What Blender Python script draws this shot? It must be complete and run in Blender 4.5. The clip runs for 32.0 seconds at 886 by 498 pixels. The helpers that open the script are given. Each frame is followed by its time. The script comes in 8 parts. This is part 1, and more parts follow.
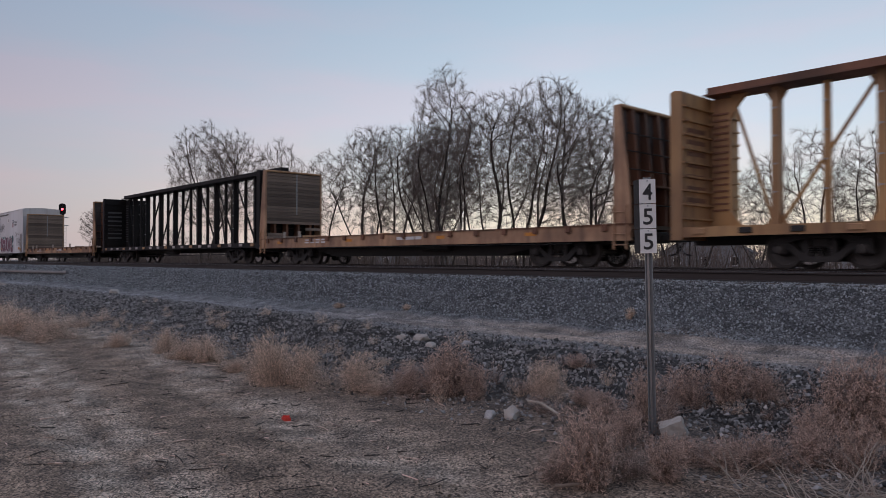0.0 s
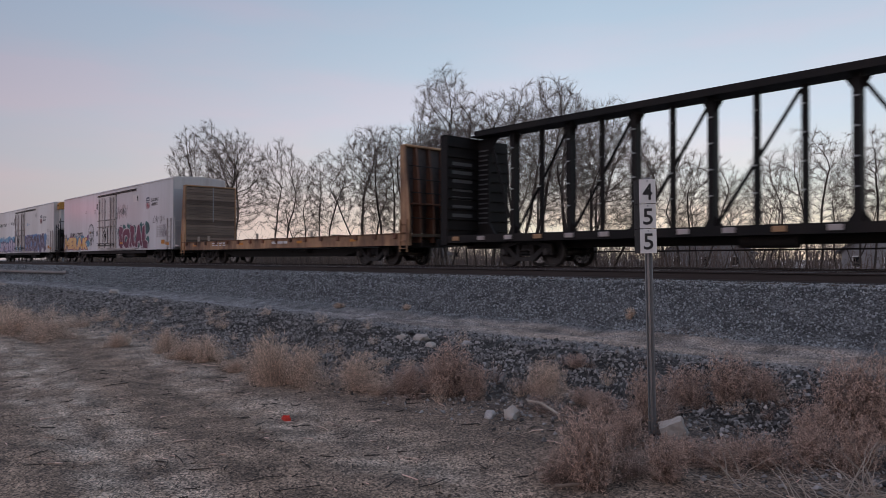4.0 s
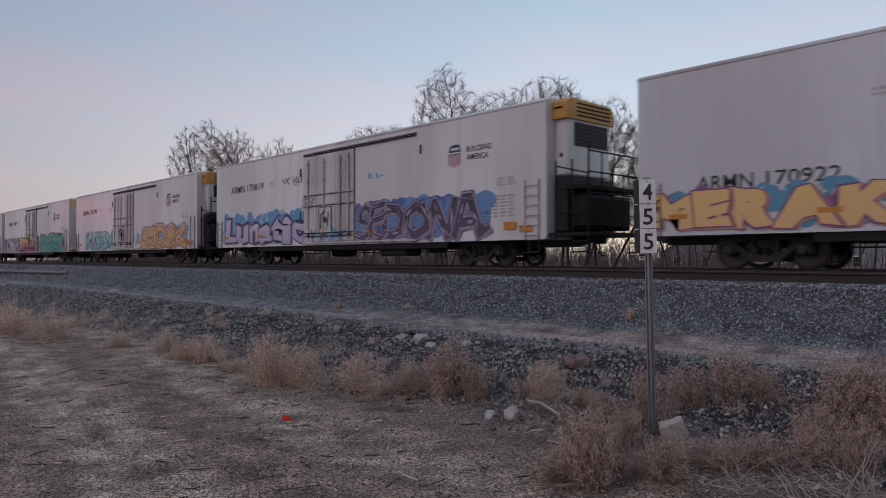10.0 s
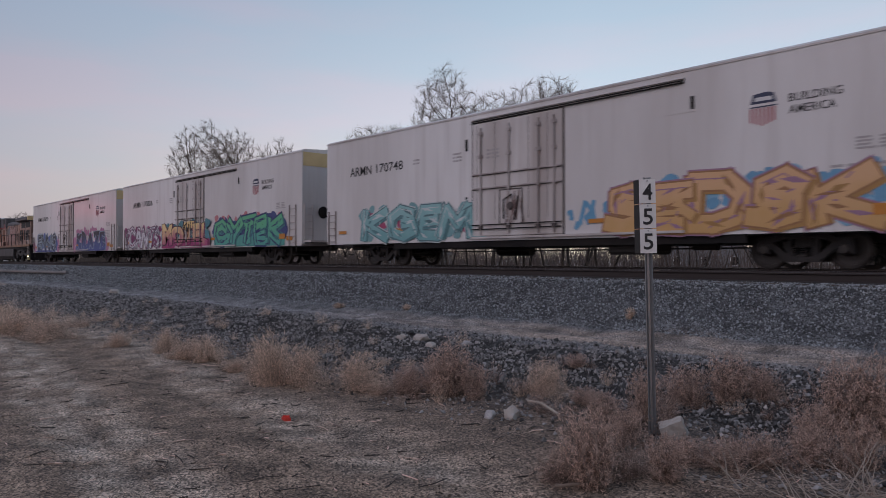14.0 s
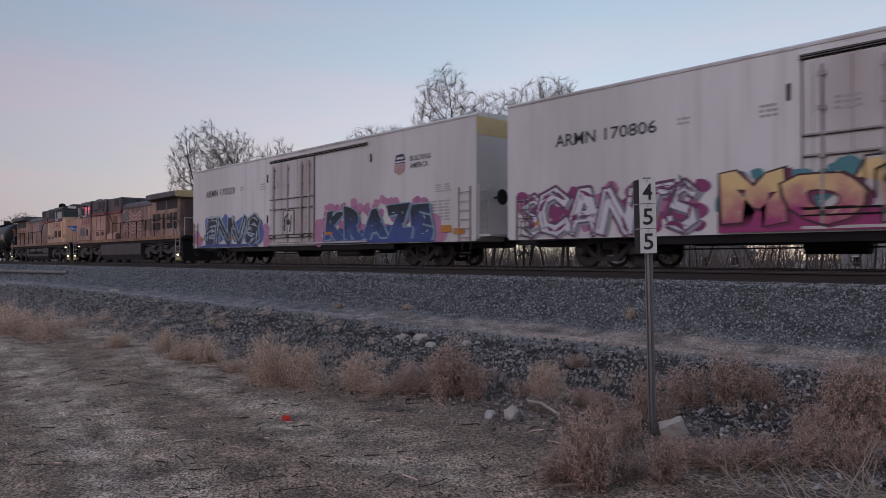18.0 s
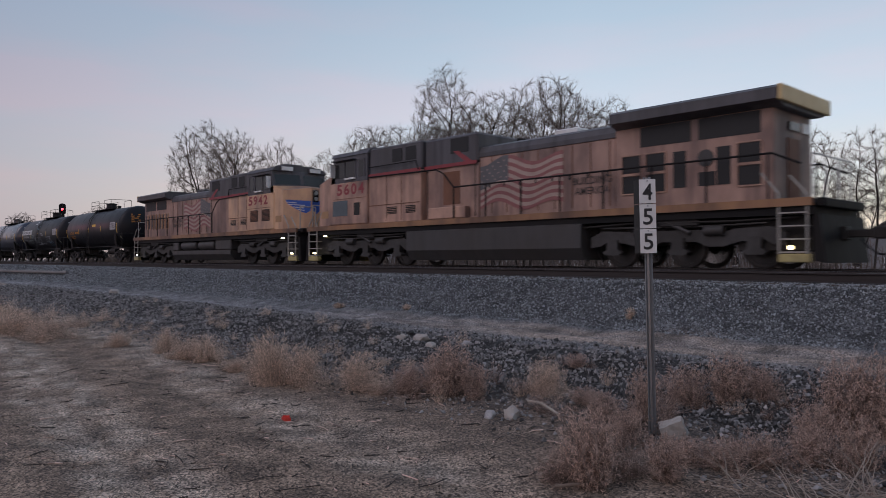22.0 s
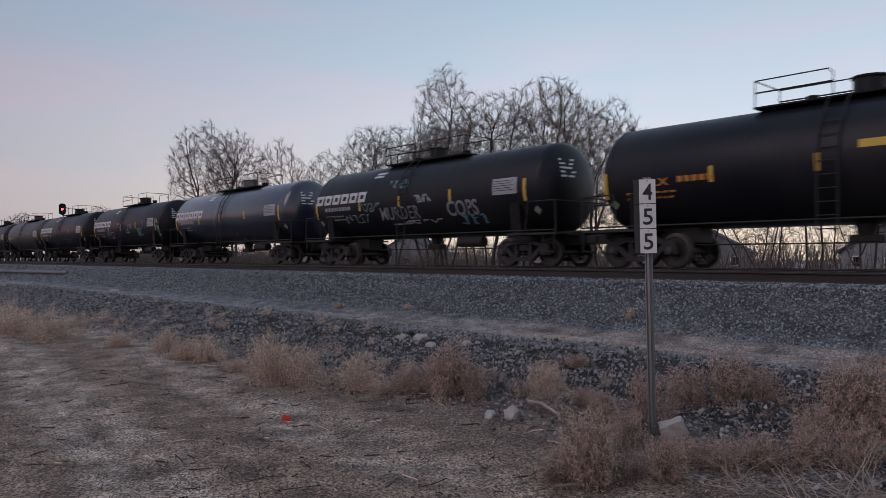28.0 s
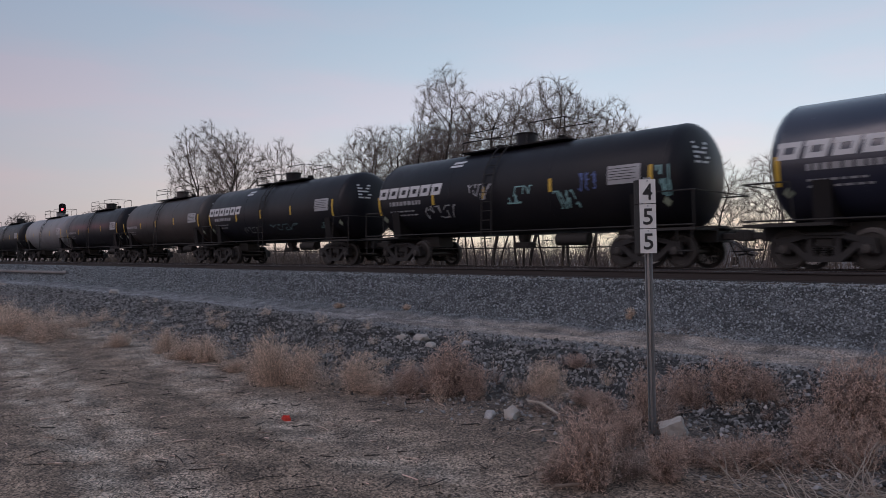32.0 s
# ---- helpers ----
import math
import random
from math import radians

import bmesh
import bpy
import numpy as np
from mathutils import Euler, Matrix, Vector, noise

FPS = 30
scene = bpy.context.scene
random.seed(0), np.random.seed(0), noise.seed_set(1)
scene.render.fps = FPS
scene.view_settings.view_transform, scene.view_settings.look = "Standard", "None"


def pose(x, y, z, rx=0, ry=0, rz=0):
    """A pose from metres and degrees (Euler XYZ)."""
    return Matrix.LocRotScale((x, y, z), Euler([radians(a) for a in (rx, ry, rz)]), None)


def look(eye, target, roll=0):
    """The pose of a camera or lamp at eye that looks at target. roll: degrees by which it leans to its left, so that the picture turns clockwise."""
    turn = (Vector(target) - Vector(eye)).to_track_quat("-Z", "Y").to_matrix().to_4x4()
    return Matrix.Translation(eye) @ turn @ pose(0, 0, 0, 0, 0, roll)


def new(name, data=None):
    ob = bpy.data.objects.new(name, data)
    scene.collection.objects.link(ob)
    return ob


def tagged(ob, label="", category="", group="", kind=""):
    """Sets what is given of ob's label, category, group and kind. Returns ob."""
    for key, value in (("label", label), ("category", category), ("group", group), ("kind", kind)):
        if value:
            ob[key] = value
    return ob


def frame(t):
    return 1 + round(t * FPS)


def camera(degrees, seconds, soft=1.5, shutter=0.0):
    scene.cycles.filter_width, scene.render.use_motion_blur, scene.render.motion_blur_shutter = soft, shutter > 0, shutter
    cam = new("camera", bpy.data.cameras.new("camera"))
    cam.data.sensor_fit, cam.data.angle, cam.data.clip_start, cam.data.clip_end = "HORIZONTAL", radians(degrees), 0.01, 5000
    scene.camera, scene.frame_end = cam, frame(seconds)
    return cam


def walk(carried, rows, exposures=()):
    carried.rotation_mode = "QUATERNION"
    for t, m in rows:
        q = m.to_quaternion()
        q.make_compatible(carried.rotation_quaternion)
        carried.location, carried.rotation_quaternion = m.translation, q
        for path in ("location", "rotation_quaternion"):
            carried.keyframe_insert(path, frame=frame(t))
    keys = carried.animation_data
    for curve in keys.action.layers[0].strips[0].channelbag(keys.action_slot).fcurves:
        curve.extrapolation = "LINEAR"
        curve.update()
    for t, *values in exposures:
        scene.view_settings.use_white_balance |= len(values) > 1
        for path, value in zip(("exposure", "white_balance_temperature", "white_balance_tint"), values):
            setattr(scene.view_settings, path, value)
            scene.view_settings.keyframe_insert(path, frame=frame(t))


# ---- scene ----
EYE = (0, -18.4, 0.235)
AIM = (-7.3917, -11.665, 0.3752)
cam = camera(62.97, 32.0, 0.6, 0.38)
walk(cam, [(0, look(EYE, AIM)), (32, look(EYE, AIM))])

# ---- sky and light: clear dusk, pink low in the west-facing half, pale warm glow towards +X ----
world = bpy.data.worlds.new("dusk_sky")
scene.world = world
world.use_nodes = True
wn, wl = world.node_tree.nodes, world.node_tree.links
wn.clear()


def ramp_node(nodes, stops, interp="EASE"):
    r = nodes.new("ShaderNodeValToRGB")
    r.color_ramp.interpolation = interp
    el = r.color_ramp.elements
    while len(el) < len(stops):
        el.new(0.5)
    for e, (p, c) in zip(el, stops):
        e.position, e.color = p, (*c, 1)
    return r


w_out = wn.new("ShaderNodeOutputWorld")
w_bg = wn.new("ShaderNodeBackground")
w_co = wn.new("ShaderNodeTexCoord")
w_sep = wn.new("ShaderNodeSeparateXYZ")
w_dot = wn.new("ShaderNodeVectorMath")
w_dot.operation = "DOT_PRODUCT"
w_dot.inputs[1].default_value = (0.2588, 0.9659, 0)
w_map = wn.new("ShaderNodeMapRange")
w_map.inputs[1].default_value, w_map.inputs[2].default_value = -0.167, 0.578
w_right = ramp_node(wn, [(0, (1.0, 0.85, 0.64)), (0.055, (0.95, 0.86, 0.74)), (0.11, (0.82, 0.82, 0.84)), (0.18, (0.70, 0.76, 0.88)), (0.36, (0.47, 0.565, 0.71)), (1, (0.25, 0.33, 0.50))], "LINEAR")
w_left = ramp_node(wn, [(0, (0.46, 0.395, 0.455)), (0.09, (0.495, 0.425, 0.49)), (0.17, (0.45, 0.42, 0.505)), (0.32, (0.33, 0.375, 0.505)), (1, (0.195, 0.265, 0.42))], "LINEAR")
w_mix = wn.new("ShaderNodeMixRGB")
w_sky = wn.new("ShaderNodeTexSky")
w_sky.sky_type, w_sky.sun_disc = "NISHITA", False
w_sky.sun_elevation, w_sky.sun_rotation = radians(1.5), radians(135)
w_add = wn.new("ShaderNodeMixRGB")
w_add.blend_type = "ADD"
w_add.inputs[0].default_value = 0.03
w_noise = wn.new("ShaderNodeTexNoise")
w_noise.inputs["Scale"].default_value, w_noise.inputs["Detail"].default_value = 3.2, 4
w_str = wn.new("ShaderNodeMapping")
w_str.inputs["Scale"].default_value = (1, 1, 5)
w_str.inputs["Rotation"].default_value = (radians(6), radians(-9), 0)
w_tint = ramp_node(wn, [(0.36, (0.93, 1.0, 1.02)), (0.50, (0.98, 0.995, 1.008)), (0.64, (1.05, 0.984, 0.995))], "LINEAR")
w_mul = wn.new("ShaderNodeMixRGB")
w_mul.blend_type = "MULTIPLY"
w_mul.inputs[0].default_value = 1.0
for a, b in ((w_co.outputs["Generated"], w_sep.inputs[0]), (w_co.outputs["Generated"], w_dot.inputs[0]), (w_dot.outputs["Value"], w_map.inputs[0]),
             (w_sep.outputs["Z"], w_right.inputs[0]), (w_sep.outputs["Z"], w_left.inputs[0]), (w_map.outputs[0], w_mix.inputs[0]),
             (w_left.outputs[0], w_mix.inputs[1]), (w_right.outputs[0], w_mix.inputs[2]), (w_mix.outputs[0], w_add.inputs[1]), (w_sky.outputs[0], w_add.inputs[2]),
             (w_co.outputs["Generated"], w_str.inputs[0]), (w_str.outputs[0], w_noise.inputs["Vector"]), (w_noise.outputs[0], w_tint.inputs[0]),
             (w_add.outputs[0], w_mul.inputs[1]), (w_tint.outputs[0], w_mul.inputs[2]), (w_mul.outputs[0], w_bg.inputs[0]), (w_bg.outputs[0], w_out.inputs[0])):
    wl.new(a, b)
w_bg.inputs[1].default_value = 0.905

# No sun disc at dusk; this wide lamp stands in for sky glow.
dusk_fill = new("dusk_fill", bpy.data.lights.new("dusk_fill", "SUN"))
dusk_fill.data.energy, dusk_fill.data.angle, dusk_fill.data.color = 0.64, radians(40), (1.0, 0.82, 0.86)
dusk_fill.matrix_world = look((-6, -26, 21), (0, 0, 0))
scene.view_settings.exposure = 0.0


# ---- materials ----
MATS = {}


def mat(name, col, col2=None, rough=0.6, metal=0.0, scale=3.0, amount=0.5, bump=0.1, bump_scale=40.0, stretch=(1, 1, 1), dirt=None, dirt_amt=0.3, island=0.0, obj=0.0, coat=0.0, spec=0.5, streak=None, streak_amt=0.5):
    """A weathered surface: two colours mixed by a noise, a coarse dirt layer, run-down streaks, a fine relief."""
    if name in MATS:
        return MATS[name]
    m = bpy.data.materials.new(name)
    m.use_nodes = True
    n, l = m.node_tree.nodes, m.node_tree.links
    b = n["Principled BSDF"]
    tc = n.new("ShaderNodeTexCoord")
    mp = n.new("ShaderNodeMapping")
    mp.inputs["Scale"].default_value = stretch
    l.new(tc.outputs["Object"], mp.inputs[0])
    nz = n.new("ShaderNodeTexNoise")
    nz.inputs["Scale"].default_value, nz.inputs["Detail"].default_value, nz.inputs["Roughness"].default_value = scale, 6, 0.65
    l.new(mp.outputs[0], nz.inputs["Vector"])
    col2 = col2 or tuple(c * 0.7 for c in col)
    rp = ramp_node(n, [(0.5 - amount / 2, col), (0.5 + amount / 2, col2)], "LINEAR")
    l.new(nz.outputs[0], rp.inputs[0])
    out = rp.outputs[0]
    if dirt:
        d = n.new("ShaderNodeTexNoise")
        d.inputs["Scale"].default_value, d.inputs["Detail"].default_value = scale * 0.31, 8
        l.new(mp.outputs[0], d.inputs["Vector"])
        r = n.new("ShaderNodeMapRange")
        r.inputs[1].default_value, r.inputs[2].default_value, r.inputs[4].default_value = 0.42, 0.68, dirt_amt
        l.new(d.outputs[0], r.inputs[0])
        mx = n.new("ShaderNodeMixRGB")
        mx.inputs[2].default_value = (*dirt, 1)
        l.new(r.outputs[0], mx.inputs[0])
        l.new(out, mx.inputs[1])
        out = mx.outputs[0]
    if streak:
        sm = n.new("ShaderNodeMapping")
        sm.inputs["Scale"].default_value = (1, 1, 0.05)
        l.new(tc.outputs["Object"], sm.inputs[0])
        sn = n.new("ShaderNodeTexNoise")
        sn.inputs["Scale"].default_value, sn.inputs["Detail"].default_value = 3.4, 6
        l.new(sm.outputs[0], sn.inputs["Vector"])
        sr = n.new("ShaderNodeMapRange")
        sr.inputs[1].default_value, sr.inputs[2].default_value, sr.inputs[4].default_value = 0.50, 0.70, streak_amt
        l.new(sn.outputs[0], sr.inputs[0])
        sx_ = n.new("ShaderNodeMixRGB")
        sx_.inputs[2].default_value = (*streak, 1)
        l.new(sr.outputs[0], sx_.inputs[0])
        l.new(out, sx_.inputs[1])
        out = sx_.outputs[0]
    if island or obj:
        g = n.new("ShaderNodeNewGeometry" if island else "ShaderNodeObjectInfo")
        r = n.new("ShaderNodeMapRange")
        k = island or obj
        r.inputs[3].default_value, r.inputs[4].default_value = 1 - k, 1 + k
        l.new(g.outputs["Random Per Island" if island else "Random"], r.inputs[0])
        sc = n.new("ShaderNodeVectorMath")
        sc.operation = "SCALE"
        l.new(out, sc.inputs[0])
        l.new(r.outputs[0], sc.inputs["Scale"])
        out = sc.outputs[0]
    l.new(out, b.inputs["Base Color"])
    rr = n.new("ShaderNodeMapRange")
    rr.inputs[3].default_value, rr.inputs[4].default_value = max(rough - 0.12, 0.05), min(rough + 0.15, 1)
    l.new(nz.outputs[0], rr.inputs[0])
    l.new(rr.outputs[0], b.inputs["Roughness"])
    b.inputs["Metallic"].default_value = metal
    b.inputs["Coat Weight"].default_value = coat
    b.inputs["Specular IOR Level"].default_value = spec
    b.inputs["Coat Roughness"].default_value = 0.3
    if bump:
        bn = n.new("ShaderNodeTexNoise")
        bn.inputs["Scale"].default_value, bn.inputs["Detail"].default_value = bump_scale, 4
        l.new(tc.outputs["Object"], bn.inputs["Vector"])
        bp = n.new("ShaderNodeBump")
        bp.inputs["Strength"].default_value, bp.inputs["Distance"].default_value = bump, 0.02
        l.new(bn.outputs[0], bp.inputs["Height"])
        l.new(bp.outputs[0], b.inputs["Normal"])
    MATS[name] = m
    return m


def glow(name, col, strength):
    if name not in MATS:
        m = bpy.data.materials.new(name)
        m.use_nodes = True
        b = m.node_tree.nodes["Principled BSDF"]
        b.inputs["Base Color"].default_value = (*col, 1)
        b.inputs["Emission Color"].default_value, b.inputs["Emission Strength"].default_value = (*col, 1), strength
        MATS[name] = m
    return MATS[name]


def flat(name, col, rough=0.55):
    """Plain sprayed or stencilled paint with a little wear."""
    return mat(name, col, tuple(c * 0.82 for c in col), rough, 0, 6, 0.5, 0.03, 30)


WHITE = mat("white_reefer_paint", (0.72, 0.715, 0.71), (0.64, 0.63, 0.62), 0.42, 0, 0.9, 0.5, 0.05, 3, (1, 1, 0.25), (0.40, 0.365, 0.345), 0.5, coat=0.4, streak=(0.45, 0.42, 0.40), streak_amt=0.35)
WHITEGREY = mat("greyed_reefer_paint", (0.60, 0.61, 0.635), (0.53, 0.535, 0.555), 0.42, 0, 0.9, 0.5, 0.05, 3, (1, 1, 0.25), (0.36, 0.345, 0.34), 0.5, coat=0.4, streak=(0.40, 0.385, 0.38), streak_amt=0.35)
WHITE2 = mat("white_door_paint", (0.65, 0.63, 0.615), (0.55, 0.525, 0.51), 0.45, 0, 1.6, 0.5, 0.05, 5, (1, 1, 0.2), (0.27, 0.215, 0.19), 0.7, streak=(0.28, 0.22, 0.195), streak_amt=0.3)
RODGREY = mat("grimy_lock_rod_paint", (0.50, 0.46, 0.445), (0.35, 0.31, 0.295), 0.5, 0, 4, 0.6, 0.05, 20, (1, 1, 0.3), (0.13, 0.10, 0.09), 0.8)
SEAL = mat("dark_door_seal", (0.10, 0.085, 0.08), (0.06, 0.05, 0.048), 0.8, 0, 4, 0.6, 0.1, 20)
CREAM = mat("cream_end_paint", (0.66, 0.50, 0.25), (0.56, 0.41, 0.20), 0.5, 0, 2, 0.5, 0.05, 10)
ORANGE = mat("orange_unit_cover", (0.55, 0.27, 0.05), (0.42, 0.2, 0.04), 0.5, 0, 3, 0.6, 0.05, 10)
BLACK = mat("black_paint", (0.008, 0.008, 0.009), (0.014, 0.013, 0.013), 0.65, 0, 2, 0.6, 0.08, 20, (1, 1, 0.3), (0.04, 0.032, 0.028), 0.35, spec=0.18)
TANKBLACK = mat("black_tank_paint", (0.008, 0.0085, 0.0125), (0.012, 0.0122, 0.016), 0.40, 0, 1.2, 0.6, 0.04, 6, (1, 1, 0.3), (0.035, 0.03, 0.028), 0.3, spec=0.22)
TANKBLUE = mat("navy_tank_paint", (0.014, 0.016, 0.032), (0.020, 0.022, 0.040), 0.22, 0, 1.2, 0.6, 0.015, 6, (1, 1, 0.3), (0.05, 0.045, 0.05), 0.25, coat=0.5, spec=0.8)
TANKGREY = mat("pale_grey_tank_paint", (0.24, 0.24, 0.25), (0.18, 0.18, 0.19), 0.4, 0, 1.2, 0.6, 0.04, 6, (1, 1, 0.3), (0.16, 0.14, 0.13), 0.5)
TANKBROWN = mat("dark_brown_tank_paint", (0.022, 0.018, 0.017), (0.032, 0.027, 0.025), 0.45, 0, 1.2, 0.6, 0.04, 6, (1, 1, 0.3), (0.08, 0.06, 0.05), 0.4)
GRIME = mat("grimy_steel", (0.017, 0.0155, 0.0148), (0.036, 0.032, 0.029), 0.75, 0.1, 5, 0.6, 0.25, 40)
TRUCKSTEEL = mat("dusty_truck_casting", (0.034, 0.031, 0.030), (0.02, 0.018, 0.0175), 0.75, 0.1, 5, 0.6, 0.2, 40)
WHEEL = mat("wheel_steel", (0.042, 0.038, 0.036), (0.07, 0.062, 0.057), 0.5, 0.5, 6, 0.6, 0.15, 50)
TREAD = mat("polished_tread", (0.35, 0.34, 0.33), None, 0.25, 1.0, 8, 0.4, 0.02)
TAN = mat("weathered_tan_paint", (0.47, 0.285, 0.125), (0.35, 0.195, 0.085), 0.65, 0, 2.5, 0.6, 0.1, 25, (1, 1, 0.3), (0.13, 0.07, 0.045), 0.75, streak=(0.13, 0.06, 0.04), streak_amt=0.6)
BROWN = mat("rusty_brown_paint", (0.22, 0.10, 0.055), (0.15, 0.065, 0.04), 0.7, 0, 2.0, 0.6, 0.15, 25, (1, 1, 0.4), (0.06, 0.035, 0.025), 0.8)
SALMON = mat("faded_salmon_paint", (0.53, 0.335, 0.195), (0.32, 0.18, 0.11), 0.7, 0, 3.5, 0.5, 0.12, 25, (1, 1, 0.5), (0.10, 0.055, 0.042), 0.75, streak=(0.07, 0.04, 0.032), streak_amt=0.45)
FLATTAN = mat("rust_stained_tan_paint", (0.50, 0.31, 0.165), (0.32, 0.175, 0.10), 0.7, 0, 3.5, 0.5, 0.12, 25, (1, 1, 0.5), (0.07, 0.038, 0.028), 0.95, streak=(0.07, 0.038, 0.03), streak_amt=0.5)
TANLIGHT = mat("faded_yellow_paint", (0.46, 0.275, 0.14), (0.34, 0.20, 0.10), 0.6, 0, 2.5, 0.6, 0.06, 20, (1, 1, 0.3), (0.20, 0.11, 0.06), 0.5)
WOOD = mat("weathered_plank", (0.25, 0.195, 0.155), (0.10, 0.075, 0.06), 0.85, 0, 5, 0.7, 0.3, 60, (1, 0.15, 1), obj=0.45)
SOOTY = mat("sooty_loco_yellow", (0.47, 0.295, 0.225), (0.29, 0.18, 0.145), 0.55, 0, 2.6, 0.55, 0.05, 12, (1, 1, 0.5), (0.10, 0.064, 0.06), 0.95, streak=(0.09, 0.058, 0.056), streak_amt=0.6)
POLEWOOD = mat("grey_driftwood", (0.24, 0.225, 0.215), (0.13, 0.12, 0.115), 0.9, 0, 6, 0.7, 0.3, 60, (0.1, 1, 1))
DECKWOOD = mat("deck_wood", (0.16, 0.12, 0.085), (0.09, 0.07, 0.05), 0.9, 0, 5, 0.7, 0.3, 60, (0.2, 1, 1))
LOCO = mat("faded_loco_yellow", (0.57, 0.35, 0.25), (0.40, 0.235, 0.175), 0.5, 0, 3.2, 0.55, 0.05, 12, (1, 1, 0.5), (0.13, 0.078, 0.068), 0.95, coat=0.1, streak=(0.11, 0.066, 0.06), streak_amt=0.55)
LOCONEW = mat("bright_loco_yellow", (0.68, 0.42, 0.235), (0.52, 0.305, 0.185), 0.42, 0, 3.0, 0.55, 0.03, 12, (1, 1, 0.5), (0.24, 0.145, 0.12), 0.9, coat=0.15, streak=(0.20, 0.115, 0.095), streak_amt=0.4)
LOCOGREY = mat("loco_roof_grey", (0.105, 0.10, 0.11), (0.06, 0.057, 0.064), 0.55, 0, 2, 0.6, 0.06, 15, (1, 1, 0.3), (0.045, 0.04, 0.036), 0.6, streak=(0.03, 0.027, 0.027), streak_amt=0.6)
TANKLOCO = mat("loco_fuel_tank_grey", (0.058, 0.055, 0.055), (0.038, 0.036, 0.035), 0.55, 0, 2, 0.6, 0.08, 15, (1, 1, 0.3), (0.05, 0.042, 0.036), 0.6)
EMBLEMBLUE = flat("emblem_blue", (0.03, 0.10, 0.40))
REDSTRIPE = flat("red_stripe", (0.27, 0.04, 0.048))
DARK = mat("dark_opening", (0.008, 0.008, 0.009), (0.014, 0.013, 0.013), 0.6, 0, 5, 0.5, 0.05)
GLASS = mat("dark_window_glass", (0.012, 0.014, 0.016), None, 0.08, 0, 5, 0.3, 0)
TRUCKGREY = mat("loco_truck_grey", (0.062, 0.058, 0.056), (0.03, 0.028, 0.027), 0.65, 0, 4, 0.6, 0.15, 25, dirt=(0.024, 0.021, 0.018), dirt_amt=0.7)
LOCOSILL = mat("orange_sill_paint", (0.36, 0.19, 0.085), (0.23, 0.115, 0.062), 0.5, 0, 3, 0.6, 0.03, 12, (1, 1, 0.3), (0.09, 0.05, 0.036), 0.95)
STEPGREY = mat("pale_step_edge", (0.42, 0.40, 0.36), (0.3, 0.28, 0.25), 0.6, 0, 6, 0.6, 0.1, 30)
# Safety yellow plus the ditch light's spill, both in the colour.
STEPYELLOW = mat("lamp_tinted_step_yellow", (0.55, 0.47, 0.20), (0.36, 0.30, 0.13), 0.6, 0, 6, 0.6, 0.05, 30, dirt=(0.10, 0.08, 0.06), dirt_amt=0.5)
GALV = mat("galvanised_steel", (0.34, 0.35, 0.36), (0.25, 0.26, 0.27), 0.4, 0.8, 14, 0.6, 0.04, 60)
SIGNWHITE = mat("sign_white", (0.80, 0.80, 0.79), (0.7, 0.7, 0.68), 0.4, 0, 8, 0.6, 0.02, 60, dirt=(0.4, 0.38, 0.35), dirt_amt=0.4)
INK = flat("black_lettering", (0.02, 0.02, 0.022))
INKWHITE = flat("white_lettering", (0.62, 0.62, 0.62))
INKYELLOW = flat("yellow_reflector", (0.62, 0.40, 0.05))
INKORANGE = flat("orange_lettering", (0.55, 0.22, 0.03))
RAILSIDE = mat("rusty_rail_side", (0.042, 0.033, 0.03), (0.028, 0.023, 0.022), 0.8, 0.1, 6, 0.6, 0.2, 60, (0.2, 1, 1))
RAILTOP = mat("rail_head_steel", (0.30, 0.29, 0.28), (0.2, 0.19, 0.185), 0.3, 1.0, 4, 0.6, 0.02, 40, (0.1, 1, 1))
TIE = mat("creosoted_tie", (0.05, 0.04, 0.033), (0.085, 0.07, 0.058), 0.9, 0, 8, 0.7, 0.4, 50, obj=0.25)
STONE = mat("blue_grey_ballast", (0.275, 0.292, 0.298), (0.12, 0.128, 0.131), 0.85, 0, 20, 0.5, 0.3, 60, island=0.85)
ROCK = mat("grey_broken_rock", (0.31, 0.295, 0.283), (0.07, 0.066, 0.064), 0.88, 0, 9, 0.7, 0.4, 30, island=0.9)
BIGROCK = mat("broken_pale_rock", (0.33, 0.315, 0.30), (0.17, 0.16, 0.155), 0.88, 0, 9, 0.7, 0.4, 30, island=0.6)
PEBBLE = mat("dusty_gravel", (0.40, 0.305, 0.23), (0.09, 0.068, 0.052), 0.9, 0, 20, 0.7, 0.2, 60, island=0.9)
PALEROCK = mat("pale_concrete_lump", (0.46, 0.42, 0.375), (0.30, 0.27, 0.24), 0.9, 0, 7, 0.7, 0.4, 25)
WEED = mat("dry_reddish_weed", (0.66, 0.485, 0.395), (0.38, 0.265, 0.213), 0.9, 0, 4, 0.7, 0, island=0.65)
WEEDPALE = mat("dry_straw_weed", (0.74, 0.575, 0.45), (0.50, 0.37, 0.285), 0.9, 0, 4, 0.7, 0, island=0.75)
# Woody brown, with the bush's inner shade put into the colour.
WEEDSTALK = mat("shaded_weed_stalk", (0.27, 0.18, 0.14), (0.15, 0.10, 0.08), 0.95, 0, 4, 0.7, 0, island=0.6)
STICK = mat("bleached_stick", (0.46, 0.40, 0.34), (0.27, 0.225, 0.185), 0.9, 0, 20, 0.7, 0.2, 60)
BARK = mat("bare_tree_bark", (0.055, 0.044, 0.037), (0.034, 0.028, 0.024), 0.95, 0, 6, 0.7, 0.4, 20, (1, 1, 0.3))
TWIG = mat("bare_twigs", (0.17, 0.135, 0.115), (0.10, 0.08, 0.07), 0.95, 0, 3, 0.7, 0, island=0.3)
